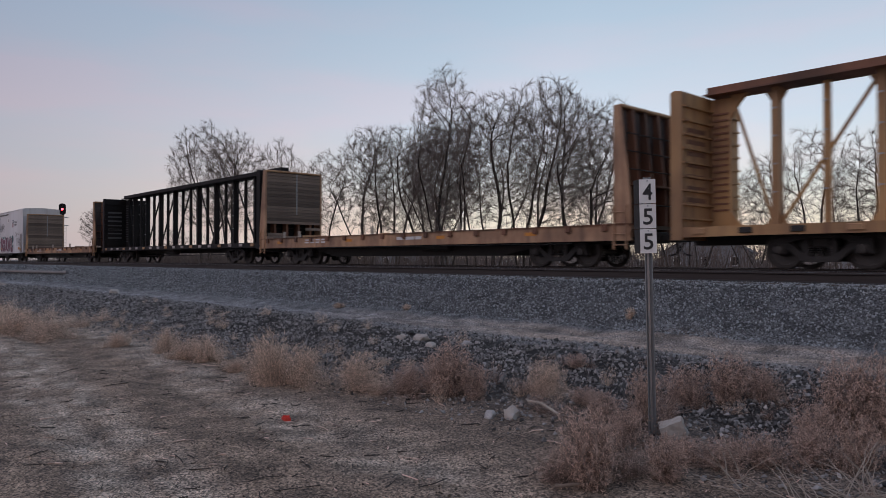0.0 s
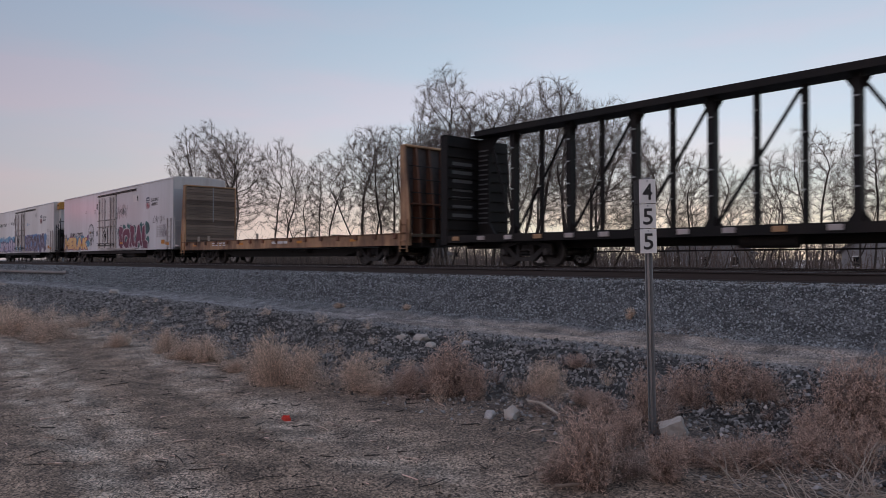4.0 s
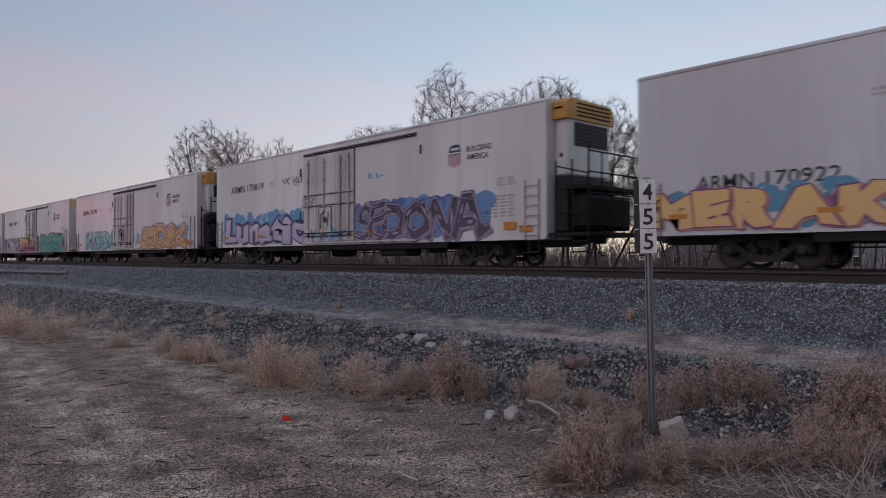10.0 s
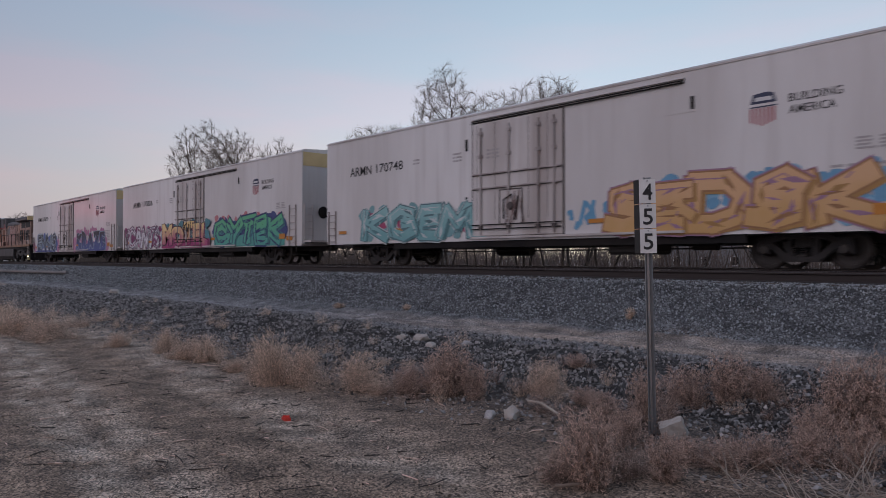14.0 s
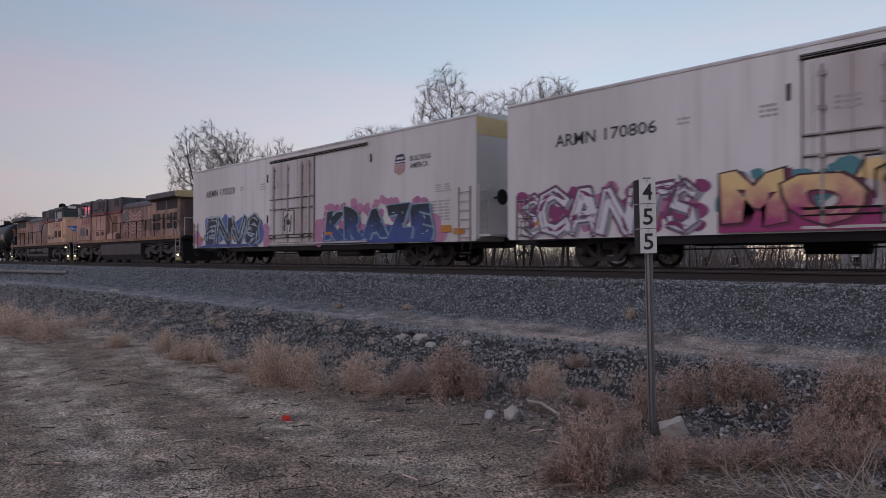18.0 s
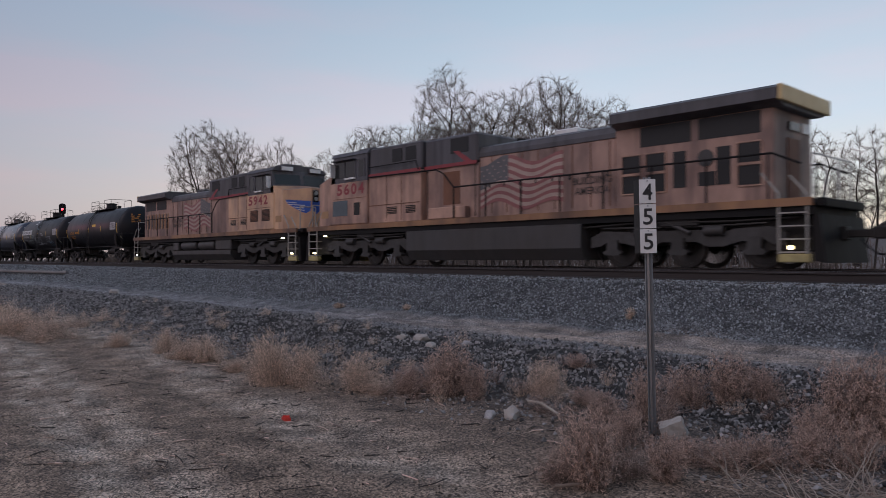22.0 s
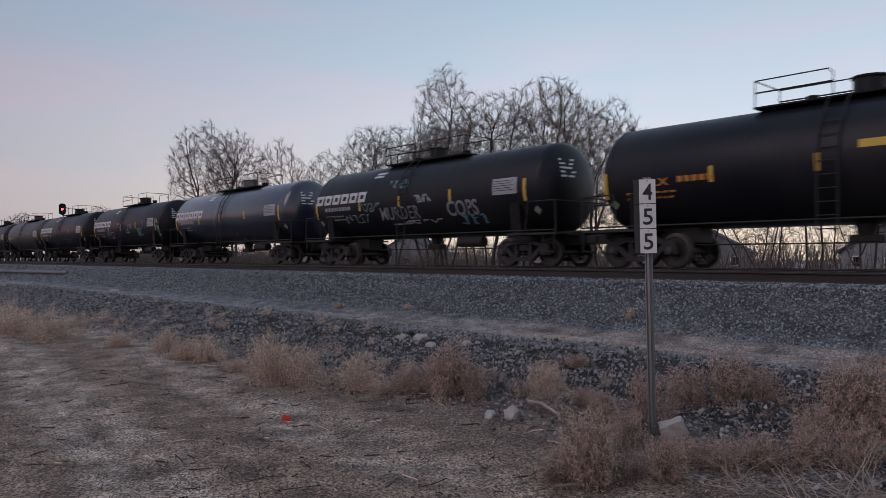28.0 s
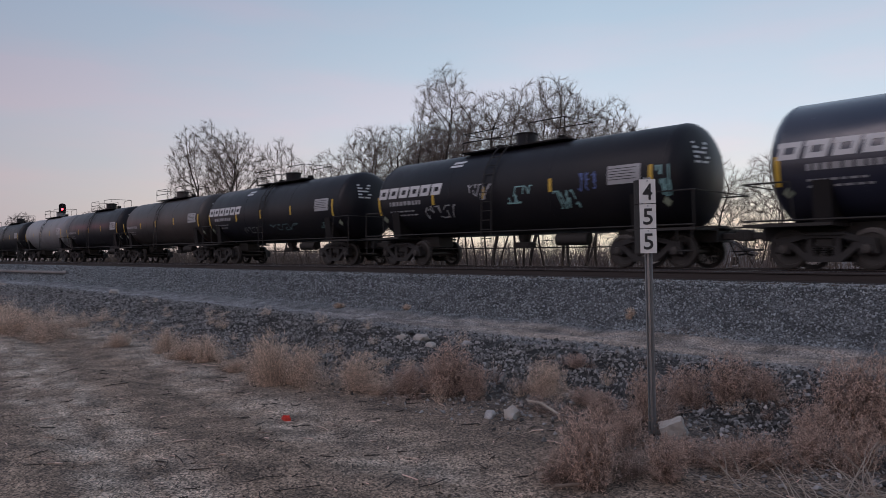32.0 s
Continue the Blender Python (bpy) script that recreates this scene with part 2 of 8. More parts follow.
BRUSHM = mat("far_brush", (0.13, 0.095, 0.072), (0.08, 0.06, 0.048), 0.95, 0, 3, 0.7, 0, island=0.4)
FARBRUSH = mat("far_thicket_bark", (0.17, 0.135, 0.12), (0.12, 0.095, 0.085), 0.95, 0, 3, 0.7, 0, island=0.4)
REDPLASTIC = flat("red_plastic", (0.62, 0.05, 0.035), 0.4)
HOUSEWALL = mat("pale_siding", (0.24, 0.24, 0.245), (0.18, 0.18, 0.185), 0.7, 0, 1, 0.6, 0.05)
HOUSEROOF = mat("grey_shingle_roof", (0.085, 0.083, 0.088), (0.06, 0.058, 0.06), 0.9, 0, 3, 0.6, 0.2, 12)


# ---- mesh building ----
class Shape:
    """Collects vertices, faces and material slots of one mesh."""

    def __init__(self):
        self.v, self.f, self.mi = [], [], []

    def add(self, verts, faces, slot=0):
        k = len(self.v)
        self.v.extend(verts)
        self.f.extend([tuple(i + k for i in f) for f in faces])
        self.mi.extend([slot] * len(faces))
        return self

    def box(self, x0, x1, y0, y1, z0, z1, bev=0.0, slot=0):
        if bev <= 0:
            vs = [(x, y, z) for x in (x0, x1) for y in (y0, y1) for z in (z0, z1)]
            return self.add(vs, [(0, 1, 3, 2), (4, 6, 7, 5), (0, 4, 5, 1), (2, 3, 7, 6), (0, 2, 6, 4), (1, 5, 7, 3)], slot)
        b = min(bev, (x1 - x0) * 0.45, (y1 - y0) * 0.45, (z1 - z0) * 0.45)
        pts = []
        for sx, x in ((1, x0), (-1, x1)):
            for sy, y in ((1, y0), (-1, y1)):
                for sz, z in ((1, z0), (-1, z1)):
                    pts += [(x, y + sy * b, z + sz * b), (x + sx * b, y, z + sz * b), (x + sx * b, y + sy * b, z)]
        bm = bmesh.new()
        for p in pts:
            bm.verts.new(p)
        bmesh.ops.convex_hull(bm, input=bm.verts)
        bmesh.ops.dissolve_limit(bm, angle_limit=0.01, verts=bm.verts, edges=bm.edges)
        bm.verts.index_update()
        self.add([tuple(v.co) for v in bm.verts], [tuple(v.index for v in f.verts) for f in bm.faces], slot)
        bm.free()
        return self

    def prism(self, poly, a, b, axis="y", slot=0):
        """Extrude a polygon: for axis y its points are (x, z), for x (y, z), for z (x, y)."""
        def at(p, d):
            return {"y": (p[0], d, p[1]), "x": (d, p[0], p[1]), "z": (p[0], p[1], d)}[axis]
        n = len(poly)
        vs = [at(p, a) for p in poly] + [at(p, b) for p in poly]
        fs = [tuple(range(n)), tuple(range(2 * n - 1, n - 1, -1))] + [(i, i + n, (i + 1) % n + n, (i + 1) % n) for i in range(n)]
        return self.add(vs, fs, slot)

    def rod(self, p, q, r, r2=None, n=8, caps=True, slot=0):
        p, q = Vector(p), Vector(q)
        r2 = r if r2 is None else r2
        d = (q - p).normalized()
        a = d.orthogonal().normalized()
        b = d.cross(a)
        vs = []
        for c, rad in ((p, r), (q, r2)):
            for i in range(n):
                t = 2 * math.pi * i / n
                vs.append(tuple(c + (a * math.cos(t) + b * math.sin(t)) * rad))
        fs = [(i, (i + 1) % n, (i + 1) % n + n, i + n) for i in range(n)]
        if caps:
            fs += [tuple(range(n - 1, -1, -1)), tuple(range(n, 2 * n))]
        return self.add(vs, fs, slot)

    def path(self, pts, r, n=6, slot=0):
        for p, q in zip(pts, pts[1:]):
            self.rod(p, q, r, None, n, True, slot)
        return self

    def lathe(self, prof, axis="x", n=24, c=(0, 0, 0), slot=0):
        """Turn a profile of (along, radius) round an axis through c."""
        vs, m = [], len(prof)
        for a, r in prof:
            for i in range(n):
                t = 2 * math.pi * i / n
                u, w = r * math.cos(t), r * math.sin(t)
                vs.append({"x": (c[0] + a, c[1] + u, c[2] + w), "y": (c[0] + u, c[1] + a, c[2] - w), "z": (c[0] + u, c[1] + w, c[2] + a)}[axis])
        fs = [(j * n + i, j * n + (i + 1) % n, (j + 1) * n + (i + 1) % n, (j + 1) * n + i) for j in range(m - 1) for i in range(n)]
        fs += [tuple(range(n - 1, -1, -1)), tuple((m - 1) * n + i for i in range(n))]
        return self.add(vs, fs, slot)

    def mesh(self, name, mats, smooth=False):
        me = bpy.data.meshes.new(name)
        me.from_pydata(self.v, [], self.f)
        for m in (mats if isinstance(mats, (list, tuple)) else [mats]):
            me.materials.append(m)
        if any(self.mi):
            me.polygons.foreach_set("material_index", self.mi)
        bm = bmesh.new()
        bm.from_mesh(me)
        if len(bm.faces) < 20000:
            bmesh.ops.recalc_face_normals(bm, faces=bm.faces)
        bm.to_mesh(me)
        bm.free()
        if smooth:
            me.shade_smooth()
            me.set_sharp_from_angle(angle=radians(35))
        return me


def part(name, shape, material, parent, label="", smooth=False, at=None):
    """Link a shape (or a mesh) as one mesh object under a thing or a part."""
    me = shape if isinstance(shape, bpy.types.Mesh) else shape.mesh(name, material, smooth)
    ob = new(name, me)
    ob.parent = parent
    if at is not None:
        ob.location = at
    return tagged(ob, label)


def thing(name, label, category, group="", m=None, kind=""):
    ob = new(name)
    ob.empty_display_size = 0.3
    if m is not None:
        ob.matrix_world = m
    return tagged(ob, label, category, group, kind)


def text_shape(word, size, bold=0.0):
    """Letters of the built-in font as flat outlines in (x, z), with their width."""
    cu = bpy.data.curves.new("lettering", "FONT")
    cu.body, cu.size, cu.offset, cu.resolution_u = word, size, bold, 3
    ob = bpy.data.objects.new("lettering", cu)
    me = bpy.data.meshes.new_from_object(ob)
    vs = [(v.co.x, v.co.y) for v in me.vertices]
    fs = [tuple(p.vertices) for p in me.polygons]
    bpy.data.objects.remove(ob)
    bpy.data.meshes.remove(me)
    bpy.data.curves.remove(cu)
    return vs, fs


def letters(shape, word, x0, x1, z0, z1, y, slot=0, bold=0.0, flip=False, side=-1):
    """Fit a word into a rectangle on a side wall. side: -1 reads from -Y, 1 reads from +Y."""
    vs, fs = text_shape(word, 1.0, bold)
    ax, bx = min(v[0] for v in vs), max(v[0] for v in vs)
    az, bz = min(v[1] for v in vs), max(v[1] for v in vs)
    out = []
    for x, z in vs:
        u = (x - ax) / (bx - ax)
        u = 1 - u if side > 0 else u
        out.append((x0 + (x1 - x0) * u, y, z0 + (z1 - z0) * (z - az) / (bz - az)))
    return shape.add(out, fs, slot)


def bars(shape, x0, x1, z0, z1, y, rows, seed, slot=0, words=3):
    """Lines of writing too small to read, as plain bars."""
    r = random.Random(seed)
    h = (z1 - z0) / rows
    for i in range(rows):
        x = x0
        zz = z1 - (i + 0.5) * h
        for w in range(words):
            ln = (x1 - x0) / words * r.uniform(0.6, 0.9)
            shape.add([(x, y, zz - h * 0.28), (x + ln, y, zz - h * 0.28), (x + ln, y, zz + h * 0.28), (x, y, zz + h * 0.28)], [(0, 1, 2, 3)], slot)
            x += (x1 - x0) / words
    return shape


# ---- ground: dirt lane, rubble berm, service road, ballast bank, two tracks, field beyond ----
# distance from the lane's viewer side (world y + 18.4) against height over the railhead
BANK_Y = np.array([-60, 4.3, 5.6, 6.3, 7.4, 7.9, 8.9, 9.6, 10.6, 11.2, 12.5, 13.0, 20, 20.4, 22.2, 25, 40, 3000])
BANK_Z = np.array([-1.30, -1.27, -1.22, -1.17, -0.93, -0.93, -1.04, -1.12, -1.12, -1.0, -0.24, -0.2, -0.2, -0.3, -1.2, -1.5, -1.6, -1.6])


def lumps(x, y):
    return (np.sin(x * 1.7 + 2.1 * np.sin(y * 1.3)) * np.sin(y * 2.3 + 1.4 * np.sin(x * 0.9)) * 0.5
            + np.sin(x * 4.1 + y * 2.7 + 1.0) * np.sin(y * 5.3 - x * 1.9) * 0.3 + np.sin(x * 9.3 + y * 3.1) * np.sin(y * 11.1 - x * 4.0) * 0.15)


def ground_z(x, y):
    d = np.asarray(y) + 18.4
    x = np.asarray(x)
    z = np.interp(d, BANK_Y, BANK_Z)
    berm = np.clip(1 - np.abs(d - 7.0) / 2.0, 0, 1)
    lane = np.clip(1 - np.abs(d - 2.5) / 3.0, 0, 1)
    z = z + berm * 0.13 * lumps(x * 0.9, y * 0.9) + lane * 0.025 * lumps(x, y)
    z = z - 0.045 * (np.exp(-((d - 1.9) / 0.22) ** 2) + np.exp(-((d - 3.5) / 0.22) ** 2))
    z = z + 0.05 * np.exp(-((d - 10.0) / 0.15) ** 2) * (0.5 + lumps(x * 0.4, 1.0))
    z = z - 0.05 * (np.exp(-((d - 9.55) / 0.13) ** 2) + np.exp(-((d - 10.5) / 0.12) ** 2)) * (0.6 + 0.4 * np.sin(x * 0.7))
    return z


def ground_material():
    m = bpy.data.materials.new("ground_dirt_and_gravel")
    m.use_nodes = True
    n, l = m.node_tree.nodes, m.node_tree.links
    b = n["Principled BSDF"]
    tc = n.new("ShaderNodeTexCoord")
    sep = n.new("ShaderNodeSeparateXYZ")
    l.new(tc.outputs["Object"], sep.inputs[0])
    wob = n.new("ShaderNodeTexNoise")
    wob.inputs["Scale"].default_value, wob.inputs["Detail"].default_value = 0.7, 6
    l.new(tc.outputs["Object"], wob.inputs["Vector"])
    add = n.new("ShaderNodeMath")
    add.operation = "MULTIPLY_ADD"
    add.inputs[1].default_value = 1.1
    l.new(wob.outputs[0], add.inputs[0])
    l.new(sep.outputs["Y"], add.inputs[2])
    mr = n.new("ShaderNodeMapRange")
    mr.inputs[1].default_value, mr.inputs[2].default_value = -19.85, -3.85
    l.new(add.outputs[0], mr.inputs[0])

    def at(d):
        return (d + 2) / 16
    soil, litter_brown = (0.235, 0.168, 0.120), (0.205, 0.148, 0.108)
    # Berm and ballast stops darkened: shade between stones is put into the colour.
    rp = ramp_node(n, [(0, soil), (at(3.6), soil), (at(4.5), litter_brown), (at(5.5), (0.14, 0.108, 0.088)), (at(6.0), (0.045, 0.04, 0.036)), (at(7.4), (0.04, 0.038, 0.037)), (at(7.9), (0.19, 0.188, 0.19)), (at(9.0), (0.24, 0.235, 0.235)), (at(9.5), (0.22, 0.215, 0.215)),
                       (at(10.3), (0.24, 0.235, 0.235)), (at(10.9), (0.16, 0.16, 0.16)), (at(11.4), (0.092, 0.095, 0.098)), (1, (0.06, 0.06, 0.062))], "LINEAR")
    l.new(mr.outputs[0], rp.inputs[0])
    far = n.new("ShaderNodeMapRange")
    far.inputs[1].default_value, far.inputs[2].default_value = 3.0, 6.0
    l.new(sep.outputs["Y"], far.inputs[0])
    mx = n.new("ShaderNodeMixRGB")
    mx.inputs[2].default_value = (0.30, 0.275, 0.25, 1)
    l.new(far.outputs[0], mx.inputs[0])
    # two pale dusty wheel tracks that run aslant along the lane, broken by leaf litter
    slant = n.new("ShaderNodeVectorMath")
    slant.operation = "DOT_PRODUCT"
    slant.inputs[1].default_value = (0.115, 1, 0)
    l.new(tc.outputs["Object"], slant.inputs[0])
    patch_noise = n.new("ShaderNodeTexNoise")
    patch_noise.inputs["Scale"].default_value, patch_noise.inputs["Detail"].default_value, patch_noise.inputs["Roughness"].default_value = 1.5, 8, 0.62
    l.new(tc.outputs["Object"], patch_noise.inputs["Vector"])
    wander = n.new("ShaderNodeMath")
    wander.operation = "MULTIPLY_ADD"
    wander.inputs[1].default_value = 0.7
    l.new(patch_noise.outputs[0], wander.inputs[0])
    l.new(slant.outputs["Value"], wander.inputs[2])
    along = n.new("ShaderNodeMapRange")
    along.inputs[1].default_value, along.inputs[2].default_value = -18.05, -14.05
    l.new(wander.outputs[0], along.inputs[0])
    tracks = ramp_node(n, [(0.0, (0, 0, 0)), (0.20, (0.1,) * 3), (0.26, (0.8,) * 3), (0.30, (0.9,) * 3), (0.325, (0.25,) * 3), (0.35, (0.85,) * 3), (0.40, (0.6,) * 3), (0.44, (0.05,) * 3), (0.60, (0.05,) * 3), (0.70, (0.6,) * 3), (0.78, (0.7,) * 3), (0.86, (0.15,) * 3), (1, (0, 0, 0))], "LINEAR")
    l.new(along.outputs[0], tracks.inputs[0])
    holes = n.new("ShaderNodeMapRange")
    holes.inputs[1].default_value, holes.inputs[2].default_value, holes.inputs[3].default_value, holes.inputs[4].default_value = 0.40, 0.60, 0.25, 1.0
    l.new(patch_noise.outputs[0], holes.inputs[0])
    trod = n.new("ShaderNodeMath")
    trod.operation = "MULTIPLY"
    l.new(tracks.outputs[0], trod.inputs[0])
    l.new(holes.outputs[0], trod.inputs[1])
    dust = n.new("ShaderNodeMixRGB")
    dust.inputs[2].default_value = (0.49, 0.405, 0.325, 1)
    l.new(trod.outputs[0], dust.inputs[0])
    # the service road turns to bare brown dirt towards +X
    dirt_band = ramp_node(n, [(at(9.0), (0, 0, 0)), (at(9.35), (1, 1, 1)), (at(9.6), (0.55,) * 3), (at(9.8), (1, 1, 1)), (at(10.4), (0.9,) * 3), (at(10.6), (0.5,) * 3), (at(10.75), (0.9,) * 3), (at(11.15), (0, 0, 0))], "LINEAR")
    l.new(mr.outputs[0], dirt_band.inputs[0])
    reach = n.new("ShaderNodeMapRange")
    reach.inputs[1].default_value, reach.inputs[2].default_value = -17, -8
    l.new(sep.outputs["X"], reach.inputs[0])
    dirt_fac = n.new("ShaderNodeMath")
    dirt_fac.operation = "MULTIPLY"
    l.new(dirt_band.outputs[0], dirt_fac.inputs[0])
    l.new(reach.outputs[0], dirt_fac.inputs[1])
    road_dirt = n.new("ShaderNodeMixRGB")
    road_dirt.inputs[2].default_value = (0.33, 0.262, 0.212, 1)
    l.new(dirt_fac.outputs[0], road_dirt.inputs[0])
    l.new(rp.outputs[0], road_dirt.inputs[1])
    l.new(road_dirt.outputs[0], dust.inputs[1])
    l.new(dust.outputs[0], mx.inputs[1])
    g1 = n.new("ShaderNodeTexNoise")
    g1.inputs["Scale"].default_value, g1.inputs["Detail"].default_value = 26, 6
    l.new(tc.outputs["Object"], g1.inputs["Vector"])
    g2 = n.new("ShaderNodeTexNoise")
    g2.inputs["Scale"].default_value, g2.inputs["Detail"].default_value = 2.4, 7
    l.new(tc.outputs["Object"], g2.inputs["Vector"])
    vr = n.new("ShaderNodeTexVoronoi")
    vr.inputs["Scale"].default_value = 75
    l.new(tc.outputs["Object"], vr.inputs["Vector"])
    grit = n.new("ShaderNodeSeparateColor")
    l.new(vr.outputs["Color"], grit.inputs[0])
    gr = n.new("ShaderNodeMapRange")
    gr.inputs[3].default_value, gr.inputs[4].default_value = 0.22, 1.85
    pw = n.new("ShaderNodeMath")
    pw.operation = "POWER"
    pw.inputs[1].default_value = 1.25
    l.new(grit.outputs[0], pw.inputs[0])
    l.new(pw.outputs[0], gr.inputs[0])
    s1 = n.new("ShaderNodeMapRange")
    s1.inputs[1].default_value, s1.inputs[2].default_value, s1.inputs[3].default_value, s1.inputs[4].default_value = 0.32, 0.68, 0.72, 1.28
    l.new(g1.outputs[0], s1.inputs[0])
    s2 = n.new("ShaderNodeMapRange")
    s2.inputs[1].default_value, s2.inputs[2].default_value, s2.inputs[3].default_value, s2.inputs[4].default_value = 0.32, 0.68, 0.5, 1.5
    l.new(g2.outputs[0], s2.inputs[0])
    mm = n.new("ShaderNodeMath")
    mm.operation = "MULTIPLY"
    l.new(s1.outputs[0], mm.inputs[0])
    l.new(s2.outputs[0], mm.inputs[1])
    sc = n.new("ShaderNodeVectorMath")
    sc.operation = "SCALE"
    l.new(mx.outputs[0], sc.inputs[0])
    m3 = n.new("ShaderNodeMath")
    m3.operation = "MULTIPLY"
    l.new(mm.outputs[0], m3.inputs[0])
    l.new(gr.outputs[0], m3.inputs[1])
    l.new(m3.outputs[0], sc.inputs["Scale"])
    l.new(sc.outputs[0], b.inputs["Base Color"])
    b.inputs["Roughness"].default_value = 0.95
    h = n.new("ShaderNodeMath")
    l.new(vr.outputs["Distance"], h.inputs[0])
    l.new(g1.outputs[0], h.inputs[1])
    bp = n.new("ShaderNodeBump")
    bp.inputs["Strength"].default_value, bp.inputs["Distance"].default_value = 0.7, 0.02
    l.new(h.outputs[0], bp.inputs["Height"])
    l.new(bp.outputs[0], b.inputs["Normal"])
    return m


def fast_mesh(name, verts, faces, material, smooth=False):
    """A mesh from arrays of vertices (n, 3) and quads or triangles (m, k)."""
    me = bpy.data.meshes.new(name)
    k = faces.shape[1]
    me.vertices.add(len(verts))
    me.vertices.foreach_set("co", np.ascontiguousarray(verts, dtype=np.float32).ravel())
    me.loops.add(len(faces) * k)
    me.loops.foreach_set("vertex_index", np.ascontiguousarray(faces, dtype=np.int32).ravel())
    me.polygons.add(len(faces))
    me.polygons.foreach_set("loop_start", np.arange(0, len(faces) * k, k, dtype=np.int32))
    me.update(calc_edges=True)
    me.materials.append(material)
    me.polygons.foreach_set("use_smooth", np.full(len(faces), smooth))
    return me


gx = np.concatenate([[-2600, -1500, -900, -500, -300, -200, -150, -120, -100, -85], np.arange(-72, 12.01, 0.22), [15, 20, 30, 50, 90, 160, 300, 600, 1200, 2600]])
gy = np.concatenate([[-2600, -1200, -500, -200, -90, -45, -30, -24], np.arange(-19.5, -4.9, 0.13), np.arange(-4.6, 7.2, 0.4), [9, 13, 20, 30, 45, 70, 120, 250, 600, 1300, 2600]])
GX, GY = np.meshgrid(gx, gy, indexing="ij")
GZ = ground_z(GX, GY)
idx = np.arange(GX.size).reshape(GX.shape)
quads = np.stack([idx[:-1, :-1], idx[1:, :-1], idx[1:, 1:], idx[:-1, 1:]], -1).reshape(-1, 4)
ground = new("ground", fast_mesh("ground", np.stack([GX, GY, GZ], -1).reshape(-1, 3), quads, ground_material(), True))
tagged(ground, "dusty dirt lane, rubble berm and grey gravel bank", "ground", kind="structure")


# ---- loose stones ----
CUBE = np.array([(x, y, z) for x in (-1, 1) for y in (-1, 1) for z in (-1, 1)], float)
CUBE_F = np.array([(0, 1, 3, 2), (4, 6, 7, 5), (0, 4, 5, 1), (2, 3, 7, 6), (0, 2, 6, 4), (1, 5, 7, 3)])


OCTA = np.array([(1, 0, 0), (-1, 0, 0), (0, 1, 0), (0, -1, 0), (0, 0, 1), (0, 0, -1)], float) * 1.35
OCTA_F = np.array([(0, 2, 4), (2, 1, 4), (1, 3, 4), (3, 0, 4), (2, 0, 5), (1, 2, 5), (3, 1, 5), (0, 3, 5)])


def stones(name, label, x, y, size, material, seed, sink=0.3, chip=True):
    """Angular broken stones lying on the ground, joined as stuff."""
    r = np.random.default_rng(seed)
    n = len(x)
    body, faces = (OCTA, OCTA_F) if chip else (CUBE, CUBE_F)
    base = body[None] * (1 + r.uniform(-0.45, 0.25, (n, len(body), 3))) + r.uniform(-0.3, 0.3, (n, len(body), 3))
    base *= (size[:, None] * r.uniform(0.6, 1.2, (n, 3)))[:, None, :] * 0.5
    a, t = r.uniform(0, 6.283, n), r.uniform(-0.7, 0.7, n)
    ca, sa, ct, st = np.cos(a), np.sin(a), np.cos(t), np.sin(t)
    yz = np.stack([base[..., 0], base[..., 1] * ct[:, None] - base[..., 2] * st[:, None], base[..., 1] * st[:, None] + base[..., 2] * ct[:, None]], -1)
    v = np.stack([yz[..., 0] * ca[:, None] - yz[..., 1] * sa[:, None], yz[..., 0] * sa[:, None] + yz[..., 1] * ca[:, None], yz[..., 2]], -1)
    v[..., 0] += x[:, None]
    v[..., 1] += y[:, None]
    v[..., 2] += (ground_z(x, y) + size * (0.5 - sink) * 0.6)[:, None]
    f = (faces[None] + len(body) * np.arange(n)[:, None, None]).reshape(-1, faces.shape[1])
    ob = new(name, fast_mesh(name, v.reshape(-1, 3), f, material))
    return tagged(ob, label, "gravel", kind="stuff")


rg = np.random.default_rng(11)
n = 72000
sx = 5 - 60 * rg.uniform(0, 1, n) ** 1.7
stones("ballast_stones", "blue-grey crushed stone ballast beside the track", sx, -18.4 + rg.uniform(11.05, 13.2, n), rg.uniform(0.017, 0.044, n) * (1 + np.clip(-sx - 12, 0, 40) / 50), STONE, 1, 0.18)
n = 11000
sx = -52 - 60 * rg.uniform(0, 1, n) ** 1.3
stones("ballast_stones", "dark grey crushed stone ballast further down the track", sx, -18.4 + rg.uniform(10.7, 13.2, n), rg.uniform(0.04, 0.08, n), STONE, 12)
n = 7000
stones("trackbed_stones", "blue-grey ballast stones between the rails", 10 - 60 * rg.uniform(0, 1, n) ** 1.4, -18.4 + rg.uniform(13.5, 17.5, n), rg.uniform(0.03, 0.07, n), STONE, 2, 0.45)
n = 56000
bx, by = 3 - 40 * rg.uniform(0, 1, n) ** 1.6, -18.4 + np.clip(rg.normal(6.75, 0.8, n), 4.6, 8.7)
stones("rubble", "broken dark grey rock and rubble on the berm", bx, by, (0.016 + 0.034 * rg.uniform(0, 1, n) ** 2) * (1 + np.clip(-bx - 9, 0, 30) / 40), ROCK, 3, 0.15)
n = 260
bx, by = 1 - 24 * rg.uniform(0, 1, n) ** 1.3, -18.4 + np.clip(rg.normal(6.6, 0.9, n), 4.6, 8.2)
stones("broken_rock", "scattered larger pieces of broken pale rock", bx, by, 0.035 + 0.06 * rg.uniform(0, 1, n) ** 3, BIGROCK, 9, 0.35, False)
n = 9000
stones("road_gravel", "fine grey-brown gravel on the service road", 5 - 40 * rg.uniform(0, 1, n) ** 1.5, -18.4 + rg.uniform(7.8, 11.3, n), 0.008 + 0.022 * rg.uniform(0, 1, n) ** 2, BIGROCK, 4)
n = 27000
